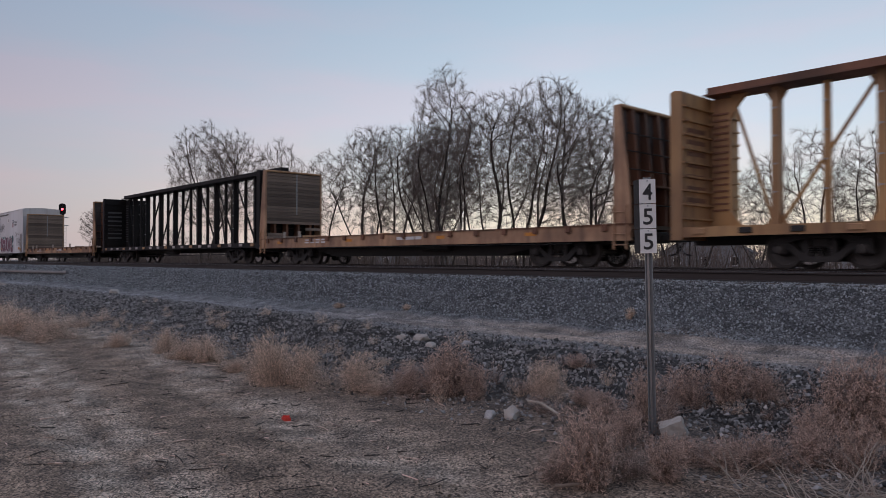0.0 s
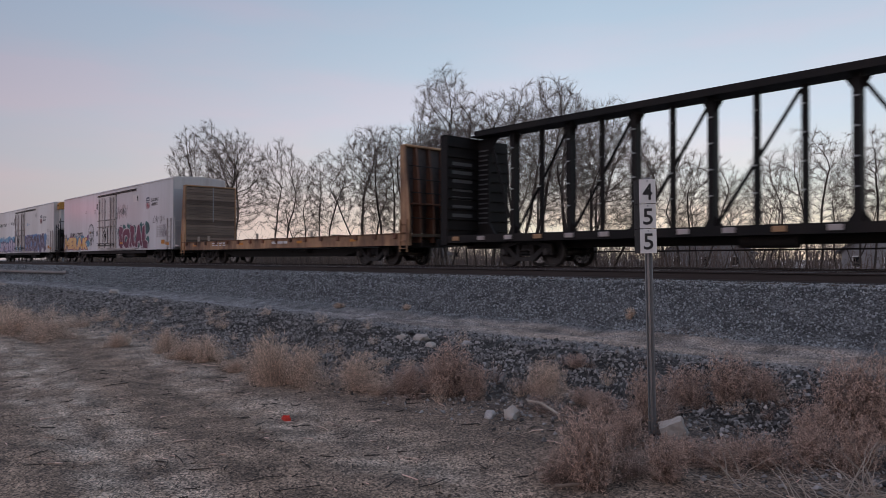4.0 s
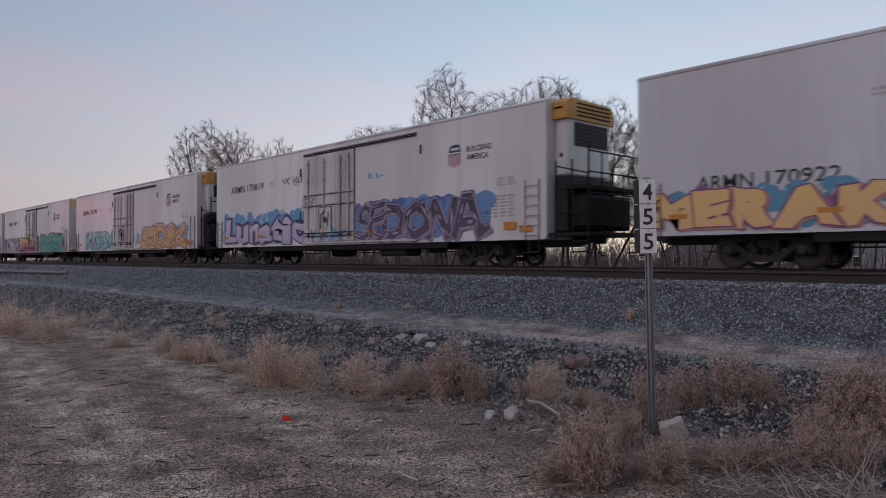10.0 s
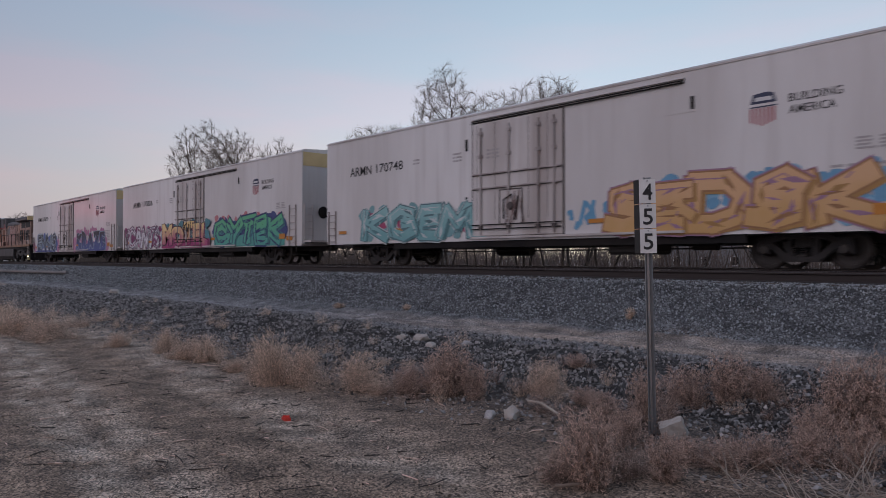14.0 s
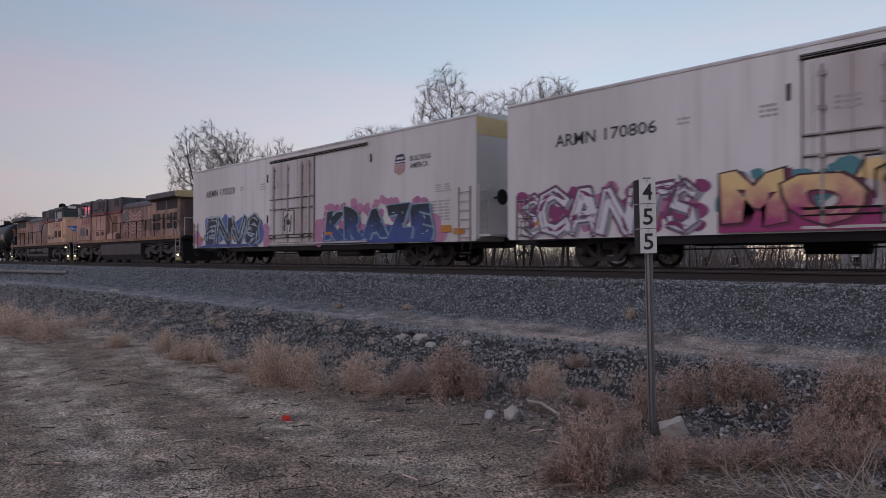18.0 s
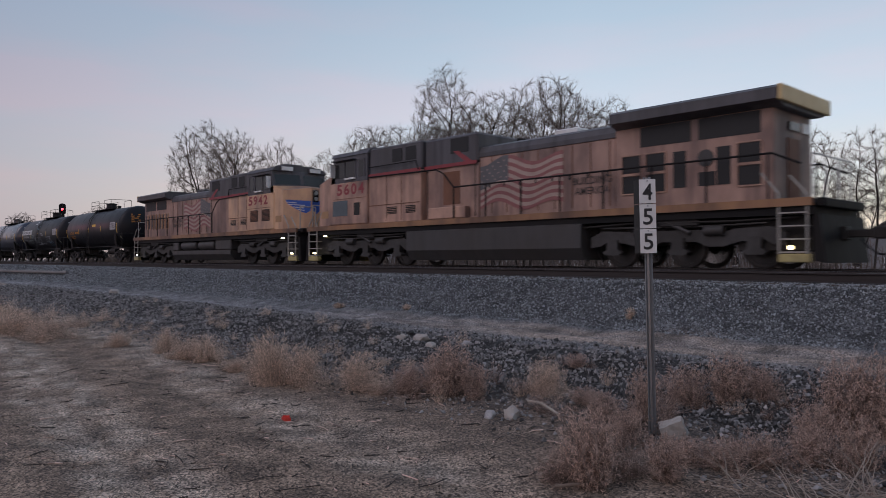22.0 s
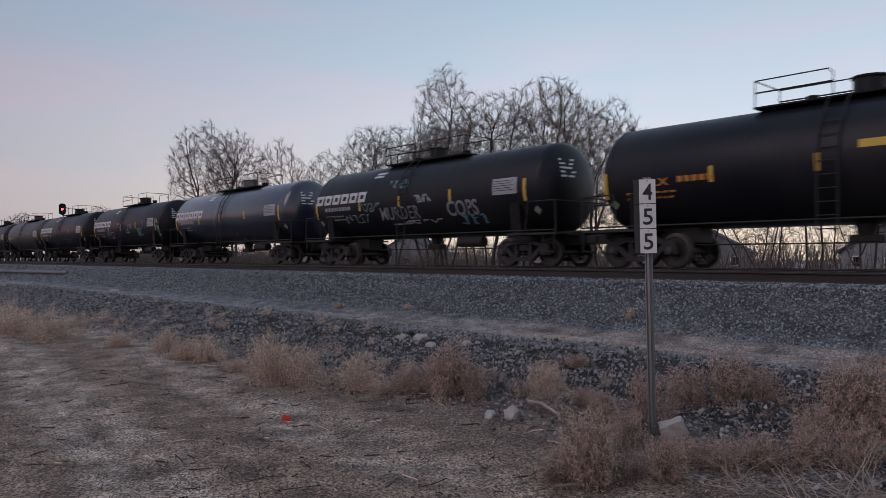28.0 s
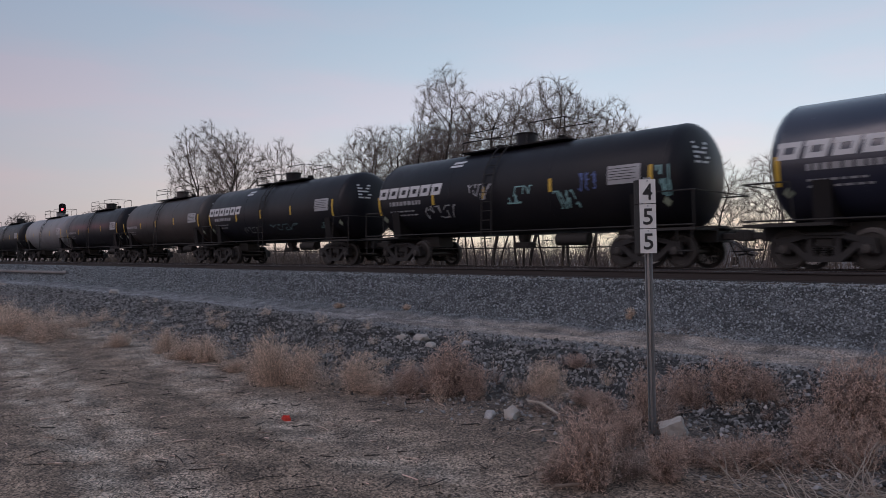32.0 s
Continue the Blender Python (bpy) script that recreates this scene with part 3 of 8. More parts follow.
stones("lane_pebbles", "dusty pebbles strewn over the dirt lane", 0.5 - 15 * rg.uniform(0, 1, n) ** 1.25, -18.4 + 1.0 + 4.8 * rg.uniform(0, 1, n) ** 0.8, 0.006 + 0.016 * rg.uniform(0, 1, n) ** 4, PEBBLE, 5)


def debris(n, seed):
    """Small dark twigs, stalks and bark scraps lying about on the lane."""
    r = np.random.default_rng(seed)
    segs = []
    for _ in range(n):
        x, d = 0.3 - 11 * r.uniform() ** 1.3, r.uniform(1.3, 5.2)
        z = float(ground_z(x, d - 18.4)) + 0.008
        a, ln = r.uniform(0, 6.283), r.uniform(0.03, 0.17) * (1 if r.uniform() < 0.85 else 2)
        p = Vector((x, d - 18.4, z))
        for k in range(2):
            q = p + Vector((math.cos(a), math.sin(a), r.normal(0, 0.05))) * ln * 0.5
            segs.append((p, q, 0.005 * r.uniform(0.5, 1.3), 0.004))
            p, a = q, a + r.normal(0, 0.4)
    return segs


def lone_rock(name, label, x, y, sx_, sy_, sz_, material, seed):
    r = random.Random(seed)
    bm = bmesh.new()
    bmesh.ops.create_icosphere(bm, subdivisions=2, radius=1)
    for v in bm.verts:
        k = 0.8 + 0.45 * noise.noise(v.co * 1.3 + Vector((seed, 0, 0))) + r.uniform(-0.05, 0.05)
        v.co = Vector((v.co.x * sx_ * k, v.co.y * sy_ * k, max(v.co.z, -0.4) * sz_ * k))
    me = bpy.data.meshes.new(name)
    bm.to_mesh(me)
    bm.free()
    me.materials.append(material)
    ob = new(name, me)
    ob.location = (x, y, float(ground_z(x, y)) + sz_ * 0.25)
    ob.rotation_euler = (0, 0, r.uniform(0, 6))
    return tagged(ob, label, "rock")


bm = bmesh.new()
bmesh.ops.create_cube(bm, size=1)
bmesh.ops.subdivide_edges(bm, edges=bm.edges, cuts=5, use_grid_fill=True)
for v in bm.verts:
    k = 1 + 0.16 * noise.noise(v.co * 3.1) + 0.06 * noise.noise(v.co * 9) - 0.10 * max(0, v.co.length - 0.62)
    v.co = Vector((v.co.x * 0.19 * k, v.co.y * 0.13 * k, v.co.z * 0.16 * k))
me = bpy.data.meshes.new("concrete_lump")
bm.to_mesh(me)
bm.free()
me.materials.append(PALEROCK)
lump = tagged(new("concrete_lump", me), "pale broken concrete block at the foot of the marker post", "rock")
lump.matrix_world = pose(-3.13, -12.98, float(ground_z(-3.13, -12.98)) + 0.055, 10, -24, 28)
lone_rock("rock", "pale rounded rock among the weeds", -4.58, -13.36, 0.15, 0.10, 0.09, PALEROCK, 5)
lone_rock("rock", "grey broken rock beside a stick", -4.72, -13.5, 0.08, 0.06, 0.06, ROCK, 6)
lone_rock("rock", "black lump of rock on the berm top", -9.0, -10.9, 0.14, 0.1, 0.09, GRIME, 8)
lone_rock("rock", "dark lump of asphalt by the lane", -8.66, -13.77, 0.10, 0.07, 0.04, GRIME, 9)
for k, (x, y, s_) in enumerate(((-8.4, -11.2, 0.16), (-8.0, -11.35, 0.13), (-8.75, -11.3, 0.11), (-7.3, -11.3, 0.09), (-5.2, -12.3, 0.08), (-26.3, -9.9, 0.3), (-1.0, -13.9, 0.12))):
    lone_rock("rock", "buff grey rock on the rubble berm", x, y, s_, s_ * 0.75, s_ * 0.6, PALEROCK if k < 3 or k > 4 else ROCK, 20 + k)

litter = Shape()
litter.prism([(-0.055, -0.02), (0.04, -0.035), (0.07, 0.01), (0.0, 0.04), (-0.05, 0.025)], 0, 0.03, "z")
litter.prism([(-0.01, -0.03), (0.05, 0.0), (0.02, 0.03)], 0.031, 0.05, "z")
ob = tagged(new("plastic_scrap", litter.mesh("plastic_scrap", REDPLASTIC)), "crumpled bright red plastic scrap lying on the lane", "litter")
ob.location = (-6.18, -14.81, float(ground_z(-6.18, -14.81)) + 0.004)

pole_log = Shape().rod((-62, -6.95, -0.62), (-44.4, -6.6, -0.52), 0.11, 0.09, 10)
tagged(new("timber_pole", pole_log.mesh("timber_pole", POLEWOOD, True)), "long grey timber pole lying beside the service road", "timber")


# ---- tracks ----
RAIL = [(-0.076, -0.185), (0.076, -0.185), (0.076, -0.172), (0.012, -0.155), (0.009, -0.045), (0.037, -0.03), (0.037, -0.008), (0.028, 0.0), (-0.028, 0.0), (-0.037, -0.008), (-0.037, -0.03), (-0.009, -0.045), (-0.012, -0.155), (-0.076, -0.172)]


def track(name, yc, label):
    top = thing(name, label, "railway track", m=pose(0, yc, 0), kind="structure")
    for s_ in (-1, 1):
        sh = Shape()
        sh.prism([(p + s_ * 0.755, z) for p, z in RAIL], -900, 250, "x")
        rail = part("rail", sh, [RAILSIDE], top, "worn rail with a rust-brown web", True)
        rail.data.materials.append(RAILTOP)
        for p in rail.data.polygons:
            if abs(p.normal.z) > 0.9 and p.center.z > -0.001:
                p.material_index = 1
    tie = Shape().box(-0.11, 0.11, -1.3, 1.3, -0.36, -0.19, 0.012).mesh("tie", TIE)
    plate = Shape().box(-0.09, 0.09, -0.93, -0.58, -0.19, -0.168).mesh("tie_plate", GRIME)
    for i in range(140):
        ob = part("tie", tie, None, top, at=(12 - i * 0.5, 0, 0.002))
        part("tie_plate", plate, None, ob)
    return top


track("near_track", -4.3, "empty railway track in grey ballast")
track("far_track", 0.0, "railway track under the passing freight train")


# ---- trees, brush and weeds ----
def tubes(name, segs, material, sides=3):
    """Tapered tubes for (p, q, r0, r1) segments, as one mesh."""
    a = np.array([(*p, *q, r0, r1) for p, q, r0, r1 in segs])
    p, q, r0, r1 = a[:, 0:3], a[:, 3:6], a[:, 6], a[:, 7]
    d = q - p
    d /= np.linalg.norm(d, axis=1)[:, None] + 1e-9
    ref = np.where(np.abs(d[:, 2:3]) < 0.9, np.array([[0, 0, 1.0]]), np.array([[1.0, 0, 0]]))
    u = np.cross(d, ref)
    u /= np.linalg.norm(u, axis=1)[:, None]
    w = np.cross(d, u)
    t = 2 * np.pi * np.arange(sides) / sides
    ring = u[:, None] * np.cos(t)[None, :, None] + w[:, None] * np.sin(t)[None, :, None]
    v = np.concatenate([p[:, None] + ring * r0[:, None, None], q[:, None] + ring * r1[:, None, None]], 1)
    k = np.arange(sides)
    f = np.stack([k, (k + 1) % sides, (k + 1) % sides + sides, k + sides], -1)
    f = (f[None] + 2 * sides * np.arange(len(a))[:, None, None]).reshape(-1, 4)
    return fast_mesh(name, v.reshape(-1, 3), f, material, True)


def thorns(name, segs, tips, material):
    """Tubes for the segments and plain three-sided points for the tips, as one mesh of triangles."""
    def rings(a):
        p, q = a[:, 0:3], a[:, 3:6]
        d = q - p
        d /= np.linalg.norm(d, axis=1)[:, None] + 1e-9
        ref = np.where(np.abs(d[:, 2:3]) < 0.9, np.array([[0, 0, 1.0]]), np.array([[1.0, 0, 0]]))
        u = np.cross(d, ref)
        u /= np.linalg.norm(u, axis=1)[:, None]
        w = np.cross(d, u)
        t = 2 * np.pi * np.arange(3) / 3
        return p, q, u[:, None] * np.cos(t)[None, :, None] + w[:, None] * np.sin(t)[None, :, None]
    a = np.array([(*p, *q, r0, r1) for p, q, r0, r1 in segs])
    p, q, ring = rings(a)
    v1 = np.concatenate([p[:, None] + ring * a[:, 6, None, None], q[:, None] + ring * a[:, 7, None, None]], 1).reshape(-1, 3)
    f1 = np.array([(0, 1, 4), (0, 4, 3), (1, 2, 5), (1, 5, 4), (2, 0, 3), (2, 3, 5)])
    f1 = (f1[None] + 6 * np.arange(len(a))[:, None, None]).reshape(-1, 3)
    b = np.array([(*p, *q, r0) for p, q, r0, _ in tips])
    p, q, ring = rings(b)
    v2 = np.concatenate([p[:, None] + ring * b[:, 6, None, None], q[:, None]], 1).reshape(-1, 3)
    f2 = np.array([(0, 1, 3), (1, 2, 3), (2, 0, 3)])
    f2 = (f2[None] + 4 * np.arange(len(b))[:, None, None]).reshape(-1, 3) + len(v1)
    return fast_mesh(name, np.concatenate([v1, v2]), np.concatenate([f1, f2]), material, True)


PERCHES = []


def grow_tree(stems, crown, seed, step, reach, kill, count):
    """Branches that grow step by step towards free room in the crown. Gives points and each point's parent."""
    g = np.random.default_rng(seed)
    centre, radii = crown
    v = g.normal(size=(count, 3))
    v /= np.linalg.norm(v, axis=1)[:, None]
    goal = np.array(centre) + v * g.uniform(0.12, 1, count)[:, None] ** 0.42 * np.array(radii)
    goal[:, 2] = np.maximum(goal[:, 2], 1.0)
    pts, par = [], []
    for line in stems:
        for i, p in enumerate(line):
            pts.append(p)
            par.append(len(pts) - 2 if i else -1)
    pts = np.array(pts)
    dist = np.linalg.norm(goal[:, None] - pts[None], axis=2)
    near, far = dist.argmin(1), dist.min(1)
    born = np.zeros(20000, int)
    for _ in range(90):
        live = (far < reach) & (far > kill)
        if not live.any():
            break
        who = near[live]
        d = goal[live] - pts[who]
        d /= np.linalg.norm(d, axis=1)[:, None]
        free = born[who] < 3
        if not free.any():
            break
        who, d = who[free], d[free]
        tips, inv = np.unique(who, return_inverse=True)
        born[tips] += 1
        push = np.zeros((len(tips), 3))
        np.add.at(push, inv, d)
        push /= np.linalg.norm(push, axis=1)[:, None] + 1e-9
        back = pts[tips] - pts[np.maximum(np.array(par)[tips], 0)]
        push += 0.7 * back / (np.linalg.norm(back, axis=1)[:, None] + 1e-9) + g.normal(0, 0.15, push.shape) + np.array((0, 0, 0.26))
        push /= np.linalg.norm(push, axis=1)[:, None] + 1e-9
        fresh = pts[tips] + push * step * g.uniform(0.75, 1.2, (len(tips), 1))
        k = len(pts)
        pts = np.concatenate([pts, fresh])
        par.extend(tips.tolist())
        dn = np.linalg.norm(goal[:, None] - fresh[None], axis=2)
        m, a = dn.min(1), dn.argmin(1)
        better = m < far
        far[better], near[better] = m[better], a[better] + k
        if len(pts) > 5200:
            break
    return pts, par


def bare_tree(x, y, height, wide, seed, label, stems=3, lean=0.0, fine=1.0):
    """A leafless tree: rising stems, crooked boughs that fill a rounded crown, and a haze of curved twigs."""
    r = random.Random(seed)
    thick = min(max(1.0, math.hypot(x, y + 18) / 45), 2.2)
    lines = []
    for s_ in range(stems):
        a = s_ * 6.283 / stems + r.uniform(-0.6, 0.6)
        off = (r.uniform(0.10, 0.30) + wide / height * 0.4) if stems > 1 else 0.03
        p = Vector((math.cos(a) * 0.22 * (stems > 1), math.sin(a) * 0.2 * (stems > 1), 0))
        d = Vector((math.cos(a) * off + lean * 0.8, math.sin(a) * off * 0.7, 1)).normalized()
        line = [tuple(p)]
        for _ in range(int(height * r.uniform(0.55, 0.86) / 0.5)):
            d = (d + Vector((r.gauss(0, 0.07), r.gauss(0, 0.07), 0.02))).normalized()
            p = p + d * 0.5
            line.append(tuple(p))
        lines.append(line)
    wide *= 1.22
    crown = ((lean * height * 0.62, 0, height * 0.64), (wide, wide * 0.8, height * 0.355))
    volume = 4.19 * wide * wide * 0.8 * height * 0.385
    pts, par = grow_tree(lines, crown, seed, 0.30 * thick, 2.4 * thick + 0.6, 0.33 * thick, int(min(max(volume * 26 * fine / thick ** 2.3, 600), 3000)))
    n = len(pts)
    kids = [0] * n
    area = np.zeros(n)
    for i in range(n - 1, -1, -1):
        if area[i] == 0:
            area[i] = (0.0066 * thick) ** 2.05
        if par[i] >= 0:
            area[par[i]] += area[i]
            kids[par[i]] += 1
    rad = np.minimum(area ** (1 / 2.05), height * 0.016)
    root = list(range(n))
    for i in range(n):
        if par[i] >= 0:
            root[i] = root[par[i]]
    boughs, twigs, shoots = {i: [] for i in range(n) if par[i] < 0}, [], []
    vec = [Vector(p) for p in pts]
    for i in range(n):
        q = par[i]
        if q < 0:
            continue
        (boughs[root[i]] if rad[i] > 0.02 * thick else twigs).append((vec[q], vec[i], min(rad[q], rad[i] * 1.35), rad[i]))
        if 0.035 < rad[i] < 0.08:
            PERCHES.append((vec[i] + Vector((x, y, 0)), x, y))
        if rad[i] < 0.026 * thick:
            d = (vec[i] - vec[q]).normalized()
            for _ in range(5 if kids[i] else 9):
                side = d.orthogonal().normalized()
                side.rotate(Matrix.Rotation(r.uniform(0, 6.283), 3, d))
                e = (d * r.uniform(0.7, 1.2) + side * r.uniform(0.25, 0.95) + Vector((0, 0, r.uniform(0.0, 0.22)))).normalized()
                p = vec[q].lerp(vec[i], r.random())
                m = p + e * r.uniform(0.14, 0.34) * thick ** 0.5
                e = (e + Vector((r.gauss(0, 0.15), r.gauss(0, 0.15), r.gauss(0.02, 0.13)))).normalized()
                twigs.append((p, m, 0.0052 * thick, 0.0042 * thick))
                shoots.append((m, m + e * r.uniform(0.16, 0.36) * thick ** 0.5, 0.0047 * thick, 0))
    top = thing("bare_tree", label, "tree", "trees behind the tracks", pose(x, y, float(ground_z(x, y)) - 0.05))
    for stem in filter(None, boughs.values()):
        part("trunk", tubes("trunk", stem, BARK, 6), None, top, "dark crooked trunk with its boughs")
    part("crown", thorns("crown", twigs, shoots, TWIG), None, top, "leafless grey-brown twigs")
    return top


LEAFLESS = "tall leafless deciduous tree with a rounded crown of fine twigs"
SLENDER = "slender leafless tree beyond the field edge"
# x, y, height, crown radius, stems, lean
LEFT_TREES = [(-76.0, 15.6, 16.8, 3.9, 3, -0.03), (-71.0, 16.5, 15.2, 3.4, 3, 0.05), (-64.0, 18.0, 14.0, 2.3, 2, 0.0), (-60.5, 19.0, 11.0, 1.8, 2, 0.0), (-57.5, 19.0, 12.4, 2.0, 2, 0.0), (-48.0, 17.0, 12.8, 2.6, 3, 0.0), (-43.4, 16.0, 12.2, 2.5, 3, 0.0), (-39.0, 16.0, 11.6, 2.0, 2, 0.0), (-41.2, 18.0, 11.8, 2.4, 3, 0.0), (-36.4, 15.0, 11.4, 2.2, 3, 0.0)]
MIDDLE_TREES = [(-33.7, 12.5, 14.2, 2.1, 3, -0.02), (-31.1, 12.5, 12.2, 1.3, 2, 0.02), (-28.8, 11.6, 11.3, 2.4, 4, 0.1), (-26.4, 11.6, 11.6, 2.4, 3, 0.2), (-24.8, 12.5, 11.2, 1.8, 2, 0.1), (-22.3, 11.0, 9.6, 2.3, 3, 0.24), (-23.0, 14.0, 9.0, 2.0, 2, 0.22)]
FIELD_TREES = [(-24.1, 24.0, 9.6, 1.7, 2, -0.05), (-22.9, 24.0, 8.7, 1.9, 3, 0.1), (-21.0, 27.0, 7.8, 1.3, 2, 0.0), (-18.8, 25.0, 8.6, 1.3, 3, 0.0), (-16.0, 24.0, 9.2, 1.6, 2, -0.02), (-15.0, 26.0, 7.8, 1.1, 2, 0.06), (-13.4, 24.0, 8.9, 1.6, 3, 0.06), (-11.0, 24.0, 9.0, 1.7, 3, 0.0)]
for k, (x, y, h, sp, st, ln) in enumerate(LEFT_TREES + MIDDLE_TREES + FIELD_TREES):
    bare_tree(x, y, h, sp, 40 + k, LEAFLESS if k < 17 else SLENDER, st, ln, 1.6 if 5 <= k < 10 else (1.3 if k < 5 else 0.78 if k < 17 else 0.7))
for k, (x, y, h) in enumerate(((-195, 41, 15.5), (-212, 27, 14.0), (-225, 30, 13.0), (-240, 34, 13.5), (-120, 30, 7.0))):
    bare_tree(x, y, h, h * 0.3, 80 + k, "distant leafless tree on the skyline", 3, 0.0, 1.0)


def bird():
    """A small dark bird sitting on a bough of the middle trees."""
    want = Vector((-27.35, 12.0, 9.6))
    spot, tx, ty = min(PERCHES, key=lambda q: (q[0] - want).length)
    top = thing("perched_bird", "small dark bird perched on a bare bough", "bird", m=Matrix.Translation((spot.x, spot.y, spot.z + float(ground_z(tx, ty)) - 0.03)))
    body = Shape().lathe([(-0.13, 0.012), (-0.08, 0.05), (0.0, 0.072), (0.07, 0.06), (0.12, 0.025)], "x", 12)
    ob = part("body", body, GRIME, top, "", True, at=(0, 0, 0.10))
    ob.rotation_euler = (0, radians(-35), 0)
    part("head", Shape().lathe([(-0.05, 0.01), (-0.03, 0.035), (0.0, 0.044), (0.03, 0.034), (0.045, 0.014), (0.085, 0.003)], "x", 12), GRIME, top, "", True, at=(0.10, 0, 0.19))
    part("tail", Shape().prism([(-0.08, 0.06), (-0.24, -0.05), (-0.22, -0.07), (-0.07, 0.03)], -0.025, 0.025, "y"), GRIME, top)
    for q in (-0.025, 0.025):
        part("leg", Shape().rod((0.0, q, 0), (0.01, q, 0.07), 0.006, n=5), GRIME, top)


bird()


def brush(name, label, n, seed, xr, yr, hr, material, stout=1.0):
    r = np.random.default_rng(seed)
    segs, tips = [], []
    for _ in range(n):
        x, y = r.uniform(*xr), r.uniform(*yr)
        z = float(ground_z(x, y))
        h = r.uniform(*hr)
        p = Vector((x, y, z - 0.03))
        top = p + Vector((r.normal(0, 0.22) * h, r.normal(0, 0.22) * h, h))
        segs.append((p, top, 0.024 * stout, 0.009 * stout))
        for k in range(4):
            b = p.lerp(top, r.uniform(0.2, 0.9))
            tips.append((b, b + Vector((r.normal(0, 0.3) * h, r.normal(0, 0.3) * h, r.uniform(0.1, 0.45) * h)), 0.011 * stout, 0))
    ob = new(name, thorns(name, segs, tips, material))
    return tagged(ob, label, "brush", kind="stuff")


brush("far_brush", "tangled leafless brush along the far side of the tracks", 3600, 5, (-130, -38), (7.2, 20), (0.8, 2.6), BRUSHM)
brush("far_brush", "thin leafless brush between the tree trunks", 1500, 15, (-38, 8), (9.0, 22), (0.5, 2.4), BRUSHM)
brush("far_thicket", "grey-brown thicket far beyond the field", 7000, 8, (-320, 70), (62, 95), (2.4, 5.2), FARBRUSH, 2.6)
brush("saplings", "thin leafless saplings behind the tracks", 210, 6, (-80, 4), (8, 22), (2.5, 5.5), TWIG)


def weed_mesh(seed, material, n=150, bushy=1.0, side=26, curl=0.28):
    """A dry bushy weed one metre high and one metre in radius at most, scaled where it is used."""
    r = random.Random(seed)
    segs, fine = [], []
    for _ in range(n):
        # every stalk ends somewhere inside an egg-shaped outline
        v = Vector((r.gauss(0, 1), r.gauss(0, 1), r.gauss(0.1, 1))).normalized() * r.uniform(0.25, 1) ** 0.45
        tip = Vector((v.x * 0.55 * bushy, v.y * 0.55 * bushy, 0.5 + 0.5 * v.z))
        p0 = Vector((r.gauss(0, 0.09), r.gauss(0, 0.09), -0.03))
        pts = [p0]
        for k in (1, 2, 3):
            u = k / 3
            q = p0.lerp(tip, u)
            q.z = p0.z + (tip.z - p0.z) * u ** (0.8 if tip.z > 0.5 else 1.3)
            pts.append(q + Vector((r.gauss(0, curl), r.gauss(0, curl), r.gauss(0, curl))) * 0.16 * (1 if k < 3 else 0.4))
        for k in range(3):
            segs.append((pts[k], pts[k + 1], 0.0044 - 0.0011 * k, 0.0033 - 0.0011 * k))
        for k in range(side):
            i = 0 if k < side // 8 else (1 if k < side // 2 else 2)
            b = pts[i].lerp(pts[i + 1], r.random())
            s_ = Vector((r.gauss(0, 1), r.gauss(0, 1), r.gauss(0.35, 0.9))).normalized() * r.uniform(0.025, 0.11)
            fine.append((b, b + s_, 0.0052, 0))
    # Reddish bushes take the darker stalks as painted inner shade.
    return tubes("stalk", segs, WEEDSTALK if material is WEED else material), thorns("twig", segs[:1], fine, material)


RED_WEEDS = [weed_mesh(100 + k, WEED, 190, 1.0, 22, 0.5) for k in range(3)]
PALE_WEEDS = [weed_mesh(110 + k, WEEDPALE, 210, 1.0, 18, 0.9) for k in range(3)]
RED_TUFTS = [weed_mesh(120 + k, WEED, 46, 1.1, 10, 0.6) for k in range(3)]
PALE_TUFTS = [weed_mesh(130 + k, WEEDPALE, 50, 1.1, 9, 0.8) for k in range(3)]
# x, y, height, radius, pale
NEAR_WEEDS = [(-3.57, -12.75, 0.51, 0.19, 0), (-2.89, -14.44, 0.63, 0.24, 0), (-3.0, -14.2, 0.45, 0.2, 0), (-3.55, -12.02, 0.44, 0.25, 0), (-3.21, -11.87, 0.53, 0.26, 0), (-2.96, -11.71, 0.36, 0.2, 0), (-2.14, -12.13, 0.69, 0.26, 0), (-1.98, -11.92, 0.69, 0.24, 0), (-1.75, -12.1, 0.6, 0.25, 0), (-2.15, -12.67, 0.42, 0.2, 0), (-2.62, -13.96, 0.34, 0.19, 0), (-2.45, -13.5, 0.25, 0.18, 0), (-2.27, -13.27, 0.26, 0.18, 0), (-2.07, -12.99, 0.28, 0.21, 0), (-1.8, -12.8, 0.4, 0.22, 0), (-4.3, -12.6, 0.2, 0.2, 0), (-3.9, -12.9, 0.28, 0.2, 0), (-3.35, -13.35, 0.3, 0.18, 0), (-2.75, -13.5, 0.2, 0.18, 0)]
MID_WEEDS = [(-6.73, -13.55, 0.45, 0.3, 1), (-6.19, -13.3, 0.35, 0.25, 0), (-5.75, -13.11, 0.62, 0.34, 0), (-5.95, -13.05, 0.45, 0.28, 0), (-5.48, -12.95, 0.38, 0.2, 0), (-4.92, -12.47, 0.44, 0.24, 1), (-7.48, -13.84, 0.55, 0.28, 1), (-7.79, -14.09, 0.7, 0.3, 1), (-8.1, -13.95, 0.5, 0.28, 1), (-5.19, -11.57, 0.18, 0.17, 0), (-9.0, -13.95, 0.2, 0.2, 1)]
